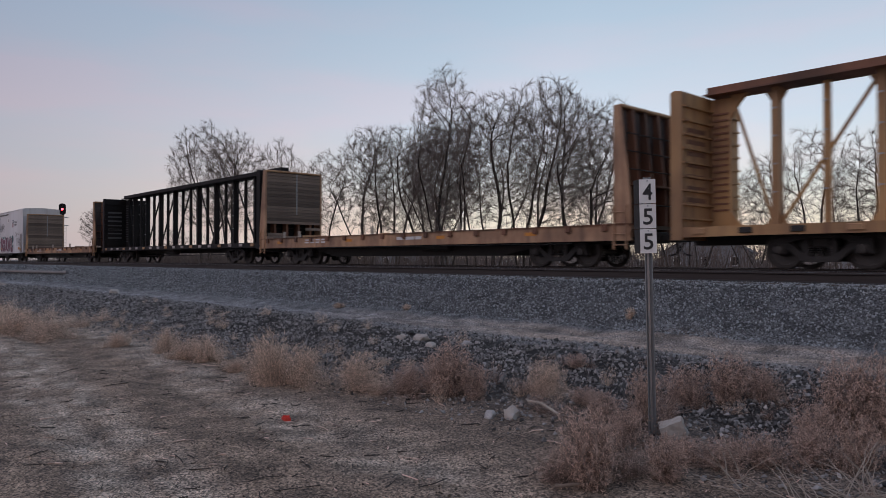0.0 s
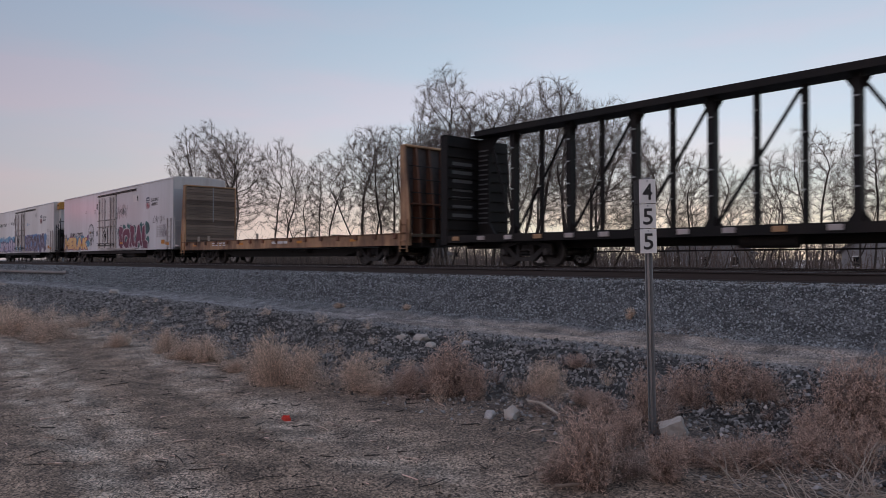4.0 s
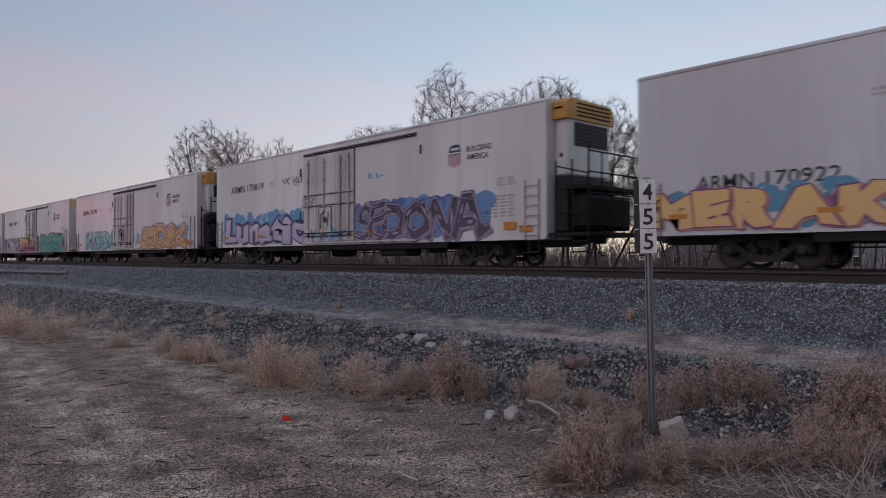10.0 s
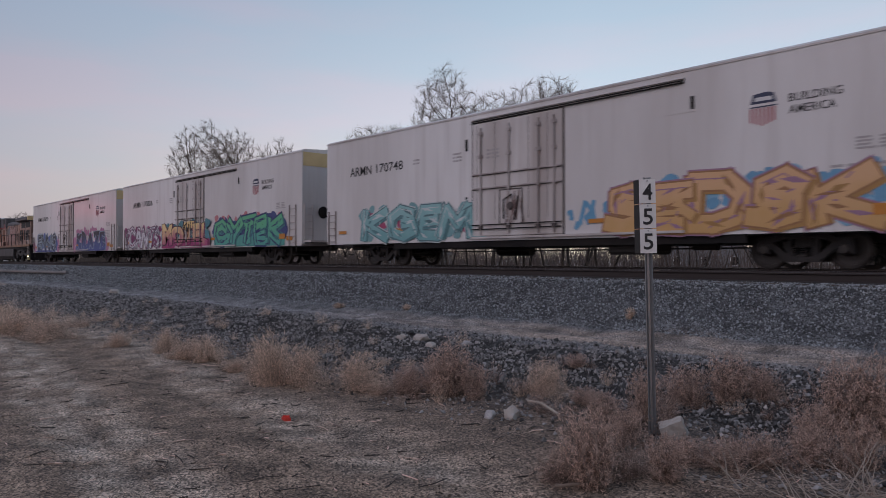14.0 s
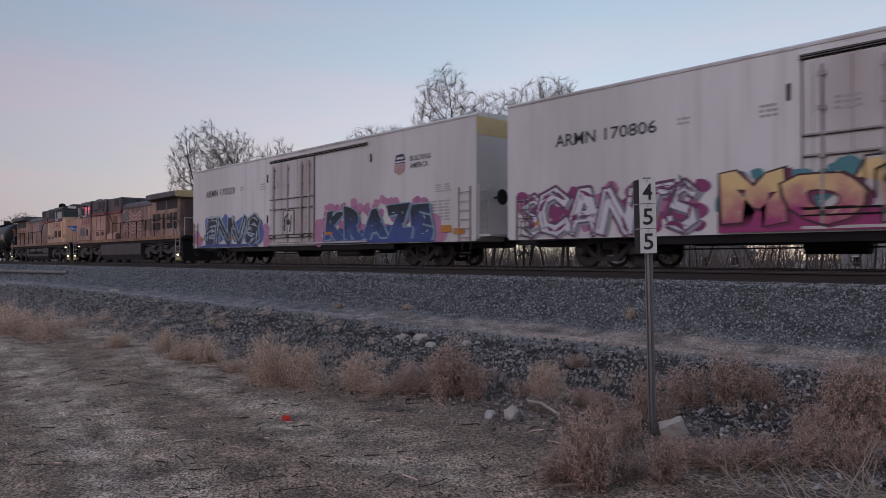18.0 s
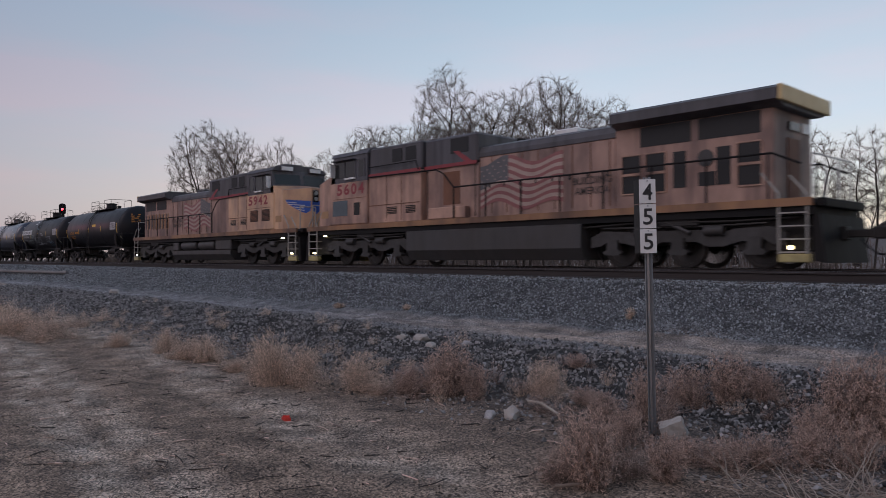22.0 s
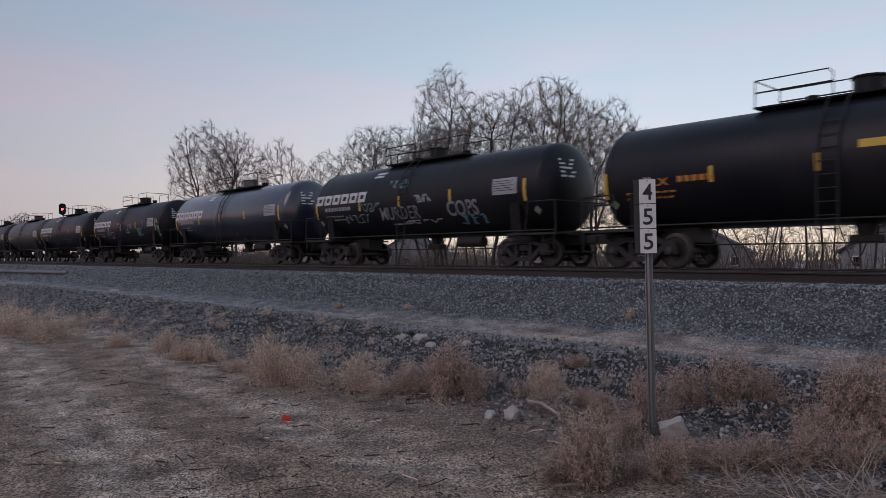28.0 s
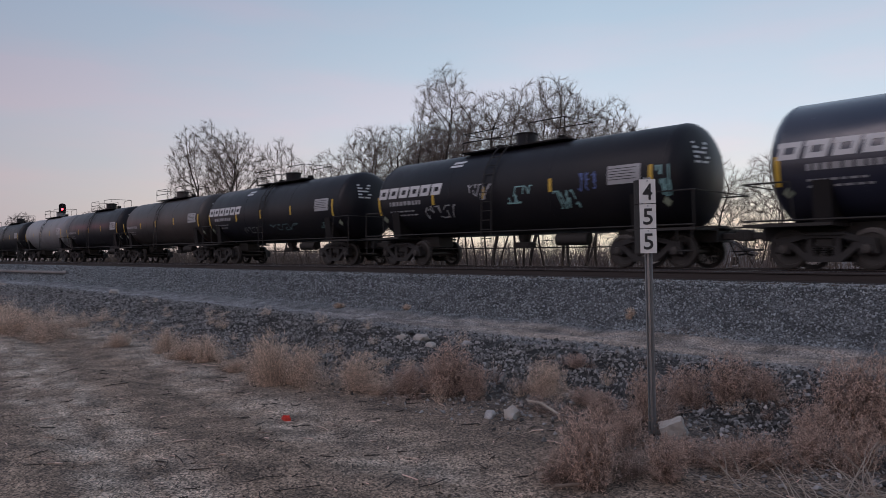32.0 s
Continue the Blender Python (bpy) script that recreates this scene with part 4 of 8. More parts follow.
FAR_WEEDS = [(-10.16, -13.82, 0.44, 0.3, 1), (-10.6, -13.9, 0.35, 0.25, 1), (-11.68, -13.79, 0.4, 0.23, 1), (-13.0, -14.1, 0.28, 0.25, 1), (-16.47, -14.94, 0.62, 0.5, 1), (-15.32, -14.6, 0.47, 0.5, 1), (-17.6, -14.8, 0.55, 0.5, 1), (-19.5, -15.0, 0.7, 0.6, 1), (-22.5, -15.2, 0.7, 0.7, 1), (-7.49, -6.94, 0.22, 0.11, 1), (-16.08, -7.48, 0.16, 0.2, 1), (-13.59, -7.2, 0.16, 0.13, 1)]
rw = random.Random(77)


def weed(x, y, h, rad, pale, tuft=True):
    stalks, side_twigs = rw.choice((PALE_TUFTS if pale else RED_TUFTS) if tuft else (PALE_WEEDS if pale else RED_WEEDS))
    ob = new("dry_weed")
    part("stalk", stalks, None, ob)
    tagged(part("twig", side_twigs, None, ob), kind="stuff")
    ob.matrix_world = pose(x, y, float(ground_z(x, y)), rw.uniform(-6, 6), rw.uniform(-6, 6), rw.uniform(0, 360)) @ Matrix.Diagonal((rad * 1.75, rad * 1.75, h, 1))
    return tagged(ob, "dry straw-coloured weed clump on the berm" if pale else "dry reddish-brown bushy weed on the rubble berm", "weed", "weeds on the berm")


for x, y, h, rad, pale in NEAR_WEEDS + MID_WEEDS + FAR_WEEDS:
    weed(x, y, h, rad, pale, False)
    for k in range(3 if y < -9 else 0):
        a = rw.uniform(0, 6.283)
        weed(x + math.cos(a) * rad * 1.1, y + math.sin(a) * rad * 1.1, h * rw.uniform(0.4, 0.75), rad * rw.uniform(0.5, 0.9), pale)
for k in range(120):
    x = 1.5 - 22 * rw.random() ** 1.5
    weed(x, -18.4 + rw.uniform(4.6, 7.4), rw.uniform(0.10, 0.30), rw.uniform(0.08, 0.2), 1 if x < -6 or rw.random() < 0.3 else 0)
for k in range(7):
    weed(0.8 - 3.0 * rw.random(), -18.4 + rw.uniform(4.5, 6.4), rw.uniform(0.2, 0.42), rw.uniform(0.12, 0.24), 0)
for k in range(14):
    weed(-14 - 22 * rw.random(), -18.4 + rw.uniform(4.3, 5.6), rw.uniform(0.25, 0.55), rw.uniform(0.25, 0.5), 1)


def twig_bundle(name, label, x, y, seed, n, ln, flat_=0.35):
    r = random.Random(seed)
    segs = []
    for _ in range(n):
        p = Vector((r.gauss(0, 0.08), r.gauss(0, 0.06), 0.01))
        d = Vector((r.gauss(0, 1), r.gauss(0, 1), abs(r.gauss(flat_, 0.4)))).normalized()
        for s_ in range(5):
            d = (d + Vector((r.gauss(0, 0.2), r.gauss(0, 0.2), r.gauss(0.02, 0.15)))).normalized()
            q = p + d * ln / 5 * r.uniform(0.7, 1.2)
            q.z = max(q.z, 0.005)
            segs.append((p, q, 0.0040 - s_ * 0.0005, 0.0035 - s_ * 0.0005))
            p = q
    ob = new(name, tubes(name, segs, STICK, 5))
    ob.location = (x, y, float(ground_z(x, y)))
    return tagged(ob, label, "dead branch")


tagged(new("dark_twigs", tubes("dark_twigs", debris(260, 31), BARK, 4)), "dark twigs and bark scraps strewn over the lane", "debris", kind="stuff")
tagged(new("straw_bits", tubes("straw_bits", debris(220, 32), WEED, 4)), "bits of dry straw strewn over the lane", "debris", kind="stuff")
twig_bundle("dead_branch", "bleached dead branches in the dry weeds", -1.55, -13.5, 4, 34, 0.42)
twig_bundle("dead_branch", "curled bleached twigs on the rubble", -2.25, -13.75, 5, 9, 0.4, 0.7)
twig_bundle("dead_branch", "bleached dead twigs beside the weeds", -1.25, -13.3, 6, 22, 0.42)
twig_bundle("dead_branch", "tangle of bleached dead branches", -1.75, -13.85, 7, 12, 0.34, 0.7)
stick = Shape().path([(-4.62, -13.08, -1.13), (-4.4, -13.14, -1.115), (-4.1, -13.27, -1.15)], 0.013, 6)
tagged(new("stick", stick.mesh("stick", STICK)), "bleached broken stick resting on the rubble", "stick")
stick = Shape().path([(-3.02, -14.66, -1.25), (-2.9, -14.52, -1.235), (-2.83, -14.36, -1.24)], 0.011, 6)
tagged(new("stick", stick.mesh("stick", WOOD)), "short broken stick at the lane's edge", "stick")


# ---- marker post, signal, far houses ----
def marker_post():
    top = thing("mile_marker", "galvanised post with three white number plates in dry weeds", "marker post", m=pose(-3.3, -13.03, -1.25, 0, -1.1, 42.3))
    sh = Shape()
    sh.prism([(-0.032, -0.018), (-0.012, 0.012), (0.012, 0.012), (0.032, -0.018), (0.027, -0.022), (0.009, 0.006), (-0.009, 0.006), (-0.027, -0.022)], 0, 2.17, "z")
    part("post", sh, GALV, top, "bright galvanised U-channel post")
    for k, ch in enumerate("455"):
        z1 = 2.152 - k * 0.208
        pl = part("number_plate", Shape().box(-0.067, 0.067, -0.032, -0.028, z1 - 0.201, z1, 0), SIGNWHITE, top, "white number plate with a black digit")
        letters_ = Shape()
        letters(letters_, ch, -0.040, 0.040, z1 - 0.172, z1 - 0.036, -0.0355, 0, 0.012)
        part("digit", letters_, INK, pl, "black digit")
        part("bolt", Shape().rod((0, -0.037, z1 - 0.014), (0, -0.03, z1 - 0.014), 0.006), GALV, pl)
        bk = Shape()
        bk.prism([(-0.069, -0.030), (-0.095, 0.075), (-0.091, 0.076), (-0.065, -0.029)], z1 - 0.201, z1, "z")
        part("side_plate", bk, GRIME, top, "second plate seen on edge")
    return top


marker_post()


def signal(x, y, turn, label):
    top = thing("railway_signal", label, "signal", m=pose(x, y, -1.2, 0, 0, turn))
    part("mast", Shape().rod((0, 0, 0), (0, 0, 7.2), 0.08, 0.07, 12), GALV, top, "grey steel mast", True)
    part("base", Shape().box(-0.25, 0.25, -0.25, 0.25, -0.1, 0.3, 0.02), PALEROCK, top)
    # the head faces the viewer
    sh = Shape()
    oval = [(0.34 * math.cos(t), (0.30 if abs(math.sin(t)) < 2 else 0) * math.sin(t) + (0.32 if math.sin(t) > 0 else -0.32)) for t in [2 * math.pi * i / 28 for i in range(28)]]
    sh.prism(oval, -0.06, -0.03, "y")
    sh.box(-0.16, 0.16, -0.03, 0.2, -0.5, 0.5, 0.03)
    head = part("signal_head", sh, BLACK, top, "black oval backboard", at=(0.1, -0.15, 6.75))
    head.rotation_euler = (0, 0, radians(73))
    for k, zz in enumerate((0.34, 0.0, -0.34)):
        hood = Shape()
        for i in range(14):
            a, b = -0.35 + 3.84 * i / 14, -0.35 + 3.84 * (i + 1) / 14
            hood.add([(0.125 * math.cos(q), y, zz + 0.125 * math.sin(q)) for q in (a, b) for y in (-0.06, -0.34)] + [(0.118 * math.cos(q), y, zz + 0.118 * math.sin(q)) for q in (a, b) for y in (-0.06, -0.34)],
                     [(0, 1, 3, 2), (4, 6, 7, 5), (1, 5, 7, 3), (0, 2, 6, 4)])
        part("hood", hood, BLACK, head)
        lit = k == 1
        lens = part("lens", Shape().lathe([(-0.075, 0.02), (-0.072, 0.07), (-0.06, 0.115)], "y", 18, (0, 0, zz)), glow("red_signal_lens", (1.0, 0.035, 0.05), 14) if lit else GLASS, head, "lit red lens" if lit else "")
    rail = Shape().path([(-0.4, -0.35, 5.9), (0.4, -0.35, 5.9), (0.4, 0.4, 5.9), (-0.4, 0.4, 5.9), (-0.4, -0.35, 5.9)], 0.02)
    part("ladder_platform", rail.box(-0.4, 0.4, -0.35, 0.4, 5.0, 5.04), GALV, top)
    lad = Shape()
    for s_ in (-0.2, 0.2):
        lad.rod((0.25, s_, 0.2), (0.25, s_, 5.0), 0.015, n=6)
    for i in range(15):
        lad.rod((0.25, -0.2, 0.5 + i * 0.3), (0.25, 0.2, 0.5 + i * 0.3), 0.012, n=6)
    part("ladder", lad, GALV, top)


signal(-84.2, 3.6, 0, "black colour-light railway signal showing red")
# Out of view: a second signal assumed as source of the cars' red glow.
signal(-82.0, -9.2, 0, "unseen signal beside the near track, assumed for the red glow on the cars")
# Added red spot; stands in for that unseen signal's light.
beam = new("assumed_signal_beam", bpy.data.lights.new("assumed_signal_beam", "SPOT"))
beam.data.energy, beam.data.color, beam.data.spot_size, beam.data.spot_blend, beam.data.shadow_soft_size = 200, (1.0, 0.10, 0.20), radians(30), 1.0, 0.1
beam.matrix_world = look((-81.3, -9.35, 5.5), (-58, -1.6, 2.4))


def house(x, y, w, d, h, rz, label):
    top = thing("house", label, "house", "houses beyond the field", pose(x, y, -1.62, 0, 0, rz))
    wall = part("wall", Shape().prism([(-w / 2, 0), (w / 2, 0), (w / 2, h), (0, h + w * 0.28), (-w / 2, h)], -d / 2, d / 2, "y"), HOUSEWALL, top)
    r = Shape()
    for s_ in (-1, 1):
        r.prism([(0, h + w * 0.28 + 0.02), (s_ * (w / 2 + 0.5), h - 0.28), (s_ * (w / 2 + 0.5), h - 0.08), (0, h + w * 0.28 + 0.24)], -d / 2 - 0.4, d / 2 + 0.4, "y")
    part("roof", r, HOUSEROOF, top, "grey shingle roof")
    for i in range(3):
        win = part("window", Shape().box(-w / 2 + (i + 0.5) * w / 3 - 0.5, -w / 2 + (i + 0.5) * w / 3 + 0.5, -d / 2 - 0.04, -d / 2 + 0.02, 1.0, 2.2), SIGNWHITE, top)
        part("pane", Shape().box(-w / 2 + (i + 0.5) * w / 3 - 0.42, -w / 2 + (i + 0.5) * w / 3 + 0.42, -d / 2 - 0.05, -d / 2 - 0.042, 1.08, 2.12), GLASS, win)


house(-50, 78, 11, 9, 2.8, 20, "single-storey house with a grey roof beyond the trees")
house(-22, 66, 10, 8, 2.7, -15, "pale single-storey house with a grey roof")
house(-14, 74, 13, 9, 2.9, 10, "wide pale house with a shallow grey roof")
house(-105, 70, 12, 9, 2.8, 30, "pale house far behind the brush")


def fence():
    top = thing("wire_fence", "post and wire fence along the far field", "fence")
    post = Shape().box(-0.05, 0.05, -0.05, 0.05, -0.1, 1.25, 0.008).mesh("post", BARK)
    for i in range(34):
        x = 6 - i * 3.0
        part("post", post, None, top, at=(x, 6.4, float(ground_z(x, 6.4))))
    for z in (0.3, 0.65, 1.05):
        part("wire", Shape().rod((-93, 6.34, -1.38 + z), (6, 6.34, -1.38 + z), 0.006, n=5), GALV, top)


fence()


# ---- the train: parts that all cars share ----
WHEELS = []
CARS = []


def wheelset_mesh(r):
    sh = Shape()
    for s_ in (-1, 1):
        prof = [(-0.067, r * 0.80), (-0.067, r - 0.015), (-0.06, r), (0.045, r + 0.002), (0.05, r + 0.026), (0.067, r + 0.026), (0.067, r * 0.80), (0.035, r * 0.74), (0.02, r * 0.36), (0.08, r * 0.30), (0.08, 0.09)]
        prof = [(-0.12, 0.09), (-0.12, r * 0.26), (-0.02, r * 0.36), (-0.035, r * 0.78)] + prof
        prof = [(-s_ * a, q) for a, q in prof]
        sh.lathe(prof, "y", 28, (0, s_ * 0.76, 0))
        sh.lathe([(-s_ * 0.066, r - 0.02), (-s_ * 0.0665, r - 0.001), (-s_ * 0.045, r + 0.003)], "y", 28, (0, s_ * 0.763, 0), 1)
        for k in range(3):
            t = 2.1 * k
            sh.rod((0.055 * math.cos(t), s_ * 1.155, 0.055 * math.sin(t)), (0.055 * math.cos(t), s_ * 1.17, 0.055 * math.sin(t)), 0.014, n=6)
    sh.rod((0, -1.15, 0), (0, 1.15, 0), 0.085, n=14)
    return sh.mesh("wheelset", [WHEEL, TREAD], True)


def frame_mesh():
    """A cast truck side: arched top member, dropped bottom member, two columns, open windows, jaws over the bearings."""
    sh = Shape()
    for y0, y1 in ((-0.09, 0.09),):
        sh.prism([(-1.06, 0.60), (-1.06, 0.70), (-0.72, 0.74), (-0.40, 0.84), (0.40, 0.84), (0.72, 0.74), (1.06, 0.70), (1.06, 0.60), (0.70, 0.62), (0.36, 0.71), (-0.36, 0.71), (-0.70, 0.62)], y0, y1, "y")
        sh.prism([(-0.78, 0.60), (-0.66, 0.62), (-0.28, 0.29), (0.28, 0.29), (0.66, 0.62), (0.78, 0.60), (0.74, 0.50), (0.36, 0.17), (-0.36, 0.17), (-0.74, 0.50)], y0 + 0.01, y1 - 0.01, "y")
    for s_ in (-1, 1):
        sh.box(min(s_ * 0.24, s_ * 0.36), max(s_ * 0.24, s_ * 0.36), -0.08, 0.08, 0.26, 0.74, 0.015)
        sh.prism([(s_ * 0.74, 0.36), (s_ * 0.72, 0.62), (s_ * 1.06, 0.62), (s_ * 1.10, 0.36), (s_ * 1.02, 0.36), (s_ * 0.99, 0.55), (s_ * 0.80, 0.55), (s_ * 0.81, 0.36)], -0.085, 0.085, "y")
    sh.box(-0.44, 0.44, -0.13, 0.13, 0.76, 0.845, 0.02)
    return sh.mesh("side_frame", TRUCKSTEEL)


FREIGHT_WHEEL = wheelset_mesh(0.457)
LOCO_WHEEL = wheelset_mesh(0.533)
FRAME = frame_mesh()
sh = Shape()
for x in (-0.22, 0.0, 0.22):
    for z in (0.26, 0.31, 0.36, 0.41, 0.46, 0.51):
        sh.rod((x, 0, z), (x, 0, z + 0.028), 0.085, n=10)
SPRINGS = sh.mesh("spring_nest", TRUCKSTEEL)
BEARING = Shape().lathe([(-0.10, 0.05), (-0.09, 0.10), (0.02, 0.13), (0.10, 0.13)], "y", 16).mesh("bearing_cap", WHEEL, True)
BOLSTER = Shape().box(-0.2, 0.2, -1.05, 1.05, 0.50, 0.72, 0.03).box(-0.35, 0.35, -0.35, 0.35, 0.6, 0.8, 0.03).mesh("truck", GRIME)
COUPLER = Shape().box(0, 0.75, -0.09, 0.09, 0.74, 0.92, 0.02).box(0.62, 0.92, -0.15, 0.12, 0.70, 0.98, 0.03).box(-0.2, 0.1, -0.22, 0.22, 0.68, 1.0, 0.02).mesh("coupler", GRIME)
HOSE = Shape().path([(0.25, 0.35, 0.72), (0.45, 0.3, 0.5), (0.65, 0.2, 0.36), (0.85, 0.1, 0.34)], 0.025, 6).mesh("air_hose", BLACK)


def put_wheels(parent, mesh, x, z, kind):
    w = part("wheelset", mesh, None, parent)
    w.matrix_parent_inverse = Matrix.Translation((x, 0, z))
    WHEELS.append((w, kind))
    return w


def freight_truck(car, x):
    t = part("truck", BOLSTER, None, car, "grimy two-axle truck", at=(x, 0, 0))
    for s_ in (-1, 1):
        part("side_frame", FRAME, None, t, at=(0, s_ * 1.02, 0))
        part("spring_nest", SPRINGS, None, t, at=(0, s_ * 1.02, -0.02))
        for a in (-0.89, 0.89):
            b = part("bearing_cap", BEARING, None, t, at=(a, s_ * 1.06, 0.457))
            b.rotation_euler = (0, 0, 0 if s_ < 0 else math.pi)
    for a in (-0.89, 0.89):
        put_wheels(t, FREIGHT_WHEEL, a, 0.457, "freight")
    return t


def couplers(car, half, front=None):
    for s_ in (-1, 1):
        for me, nm in ((COUPLER, "coupler"), (HOSE, "air_hose")):
            c = part(nm, me, None, car, at=(front if front and s_ > 0 else s_ * half, 0, 0))
            c.rotation_euler = (0, 0, 0 if s_ > 0 else math.pi)


def car_root(name, label, category, group, centre, turned=False):
    ob = thing(name, label, category, group)
    CARS.append((ob, centre, turned))
    return ob


def ladder(car, x0, x1, z0, z1, n, y, material, name="ladder"):
    sh = Shape()
    s_ = -1 if y < 0 else 1
    for x in (x0, x1):
        sh.box(x - 0.02, x + 0.02, min(y, y + s_ * 0.05), max(y, y + s_ * 0.05), z0, z1)
    for i in range(n):
        z = z0 + (z1 - z0) * (i + 0.4) / n
        sh.rod((x0, y + s_ * 0.06, z), (x1, y + s_ * 0.06, z), 0.014, n=6)
    return part(name, sh, material, car)


# ---- paintings on the car sides ----
PAINT = {}


def spray(col):
    if col not in PAINT:
        PAINT[col] = mat("spray_%d" % len(PAINT), col, tuple(c * 0.72 for c in col), 0.5, 0, 2.5, 0.6, 0.02, 30)
    return PAINT[col]


def blob(shape, x, z, r, y, slot, rnd):
    n = 14
    ph = rnd.uniform(0, 6)
    pts = [(x + r * (1 + 0.16 * math.sin(3 * a + ph)) * math.cos(a) * 1.2, y, z + r * (1 + 0.14 * math.sin(2 * a + ph)) * math.sin(a)) for a in [2 * math.pi * i / n for i in range(n)]]
    shape.add(pts, [tuple(range(n))], slot)


def stroke(shape, pts, w, y, slot):
    """A broad sprayed stroke along a polyline."""
    for (ax, az), (bx, bz) in zip(pts, pts[1:]):
        dx, dz = bx - ax, bz - az
        ln = math.hypot(dx, dz) + 1e-6
        nx, nz, ex, ez = -dz / ln * w / 2, dx / ln * w / 2, dx / ln * w * 0.3, dz / ln * w * 0.3
        shape.add([(ax - ex + nx, y, az - ez + nz), (ax - ex - nx, y, az - ez - nz), (bx + ex - nx, y, bz + ez - nz), (bx + ex + nx, y, bz + ez + nz)], [(0, 1, 2, 3)], slot)
        y -= 0.00012


def fade(low, high, z0, z1):
    """Sprayed paint that fades from one colour at the foot to another at the top."""
    key = (low, high, z0, z1)
    if key not in PAINT:
        m = mat("fade_%d" % len(PAINT), low, tuple(c * 0.75 for c in low), 0.5, 0, 2.5, 0.6, 0.02, 30).copy()
        n, l = m.node_tree.nodes, m.node_tree.links
        tc = n.new("ShaderNodeTexCoord")
        sep = n.new("ShaderNodeSeparateXYZ")
        l.new(tc.outputs["Object"], sep.inputs[0])
        nz = n.new("ShaderNodeTexNoise")
        nz.inputs["Scale"].default_value = 2.2
        l.new(tc.outputs["Object"], nz.inputs["Vector"])
        ad = n.new("ShaderNodeMath")
        ad.operation = "MULTIPLY_ADD"
        ad.inputs[1].default_value = (z1 - z0) * 0.9
        l.new(nz.outputs[0], ad.inputs[0])
        l.new(sep.outputs["Z"], ad.inputs[2])
        mr = n.new("ShaderNodeMapRange")
        mr.inputs[1].default_value, mr.inputs[2].default_value = z0 + (z1 - z0) * 0.55, z0 + (z1 - z0) * 1.2
        l.new(ad.outputs[0], mr.inputs[0])
        mx = n.new("ShaderNodeMixRGB")
        mx.inputs[1].default_value, mx.inputs[2].default_value = (*low, 1), (*high, 1)
        l.new(mr.outputs[0], mx.inputs[0])
        l.new(mx.outputs[0], n["Principled BSDF"].inputs["Base Color"])
        PAINT[key] = m
    return PAINT[key]


SKELETON = {
    "A": [[(0, 0), (0.4, 1), (0.6, 1), (1, 0)], [(0.2, 0.38), (0.85, 0.42)]], "C": [[(0.95, 0.8), (0.6, 1), (0.15, 0.85), (0, 0.5), (0.15, 0.12), (0.6, 0), (1, 0.2)]],
    "D": [[(0.05, 0), (0, 1), (0.6, 0.95), (1, 0.6), (0.9, 0.2), (0.5, 0), (0, 0.05)]], "E": [[(1, 1), (0.1, 0.93), (0, 0.5), (0.1, 0.07), (1, 0)], [(0.05, 0.5), (0.85, 0.56)]],
    "G": [[(0.95, 0.85), (0.5, 1), (0.05, 0.7), (0.1, 0.15), (0.6, 0), (1, 0.2), (0.95, 0.5), (0.55, 0.48)]], "K": [[(0.08, 0), (0, 1)], [(1, 1), (0.15, 0.48), (1.05, -0.02)]],
    "L": [[(0.1, 1), (0, 0.06), (1, 0)]], "M": [[(0, 0), (0.12, 1), (0.5, 0.4), (0.88, 1), (1, 0)]], "N": [[(0, 0), (0.08, 1), (0.92, 0), (1, 1)]],
    "O": [[(0.5, 1), (0.05, 0.75), (0.05, 0.25), (0.5, 0), (0.95, 0.25), (0.95, 0.75), (0.5, 1)]], "R": [[(0, 0), (0.06, 1), (0.85, 0.95), (0.9, 0.62), (0.15, 0.5), (1.05, 0)]],
    "S": [[(1, 0.85), (0.6, 1), (0.1, 0.85), (0.15, 0.56), (0.85, 0.45), (0.95, 0.15), (0.5, 0), (-0.05, 0.12)]], "T": [[(-0.05, 0.93), (1.05, 1)], [(0.52, 1), (0.42, 0)]],
    "U": [[(0, 1), (0.05, 0.15), (0.5, 0), (0.95, 0.15), (1, 1)]], "V": [[(0, 1), (0.5, 0), (1, 1)]], "Y": [[(0, 1), (0.5, 0.5), (1, 1)], [(0.5, 0.5), (0.42, 0)]], "Z": [[(0, 0.95), (1, 1), (0, 0), (1, 0.06)]]}


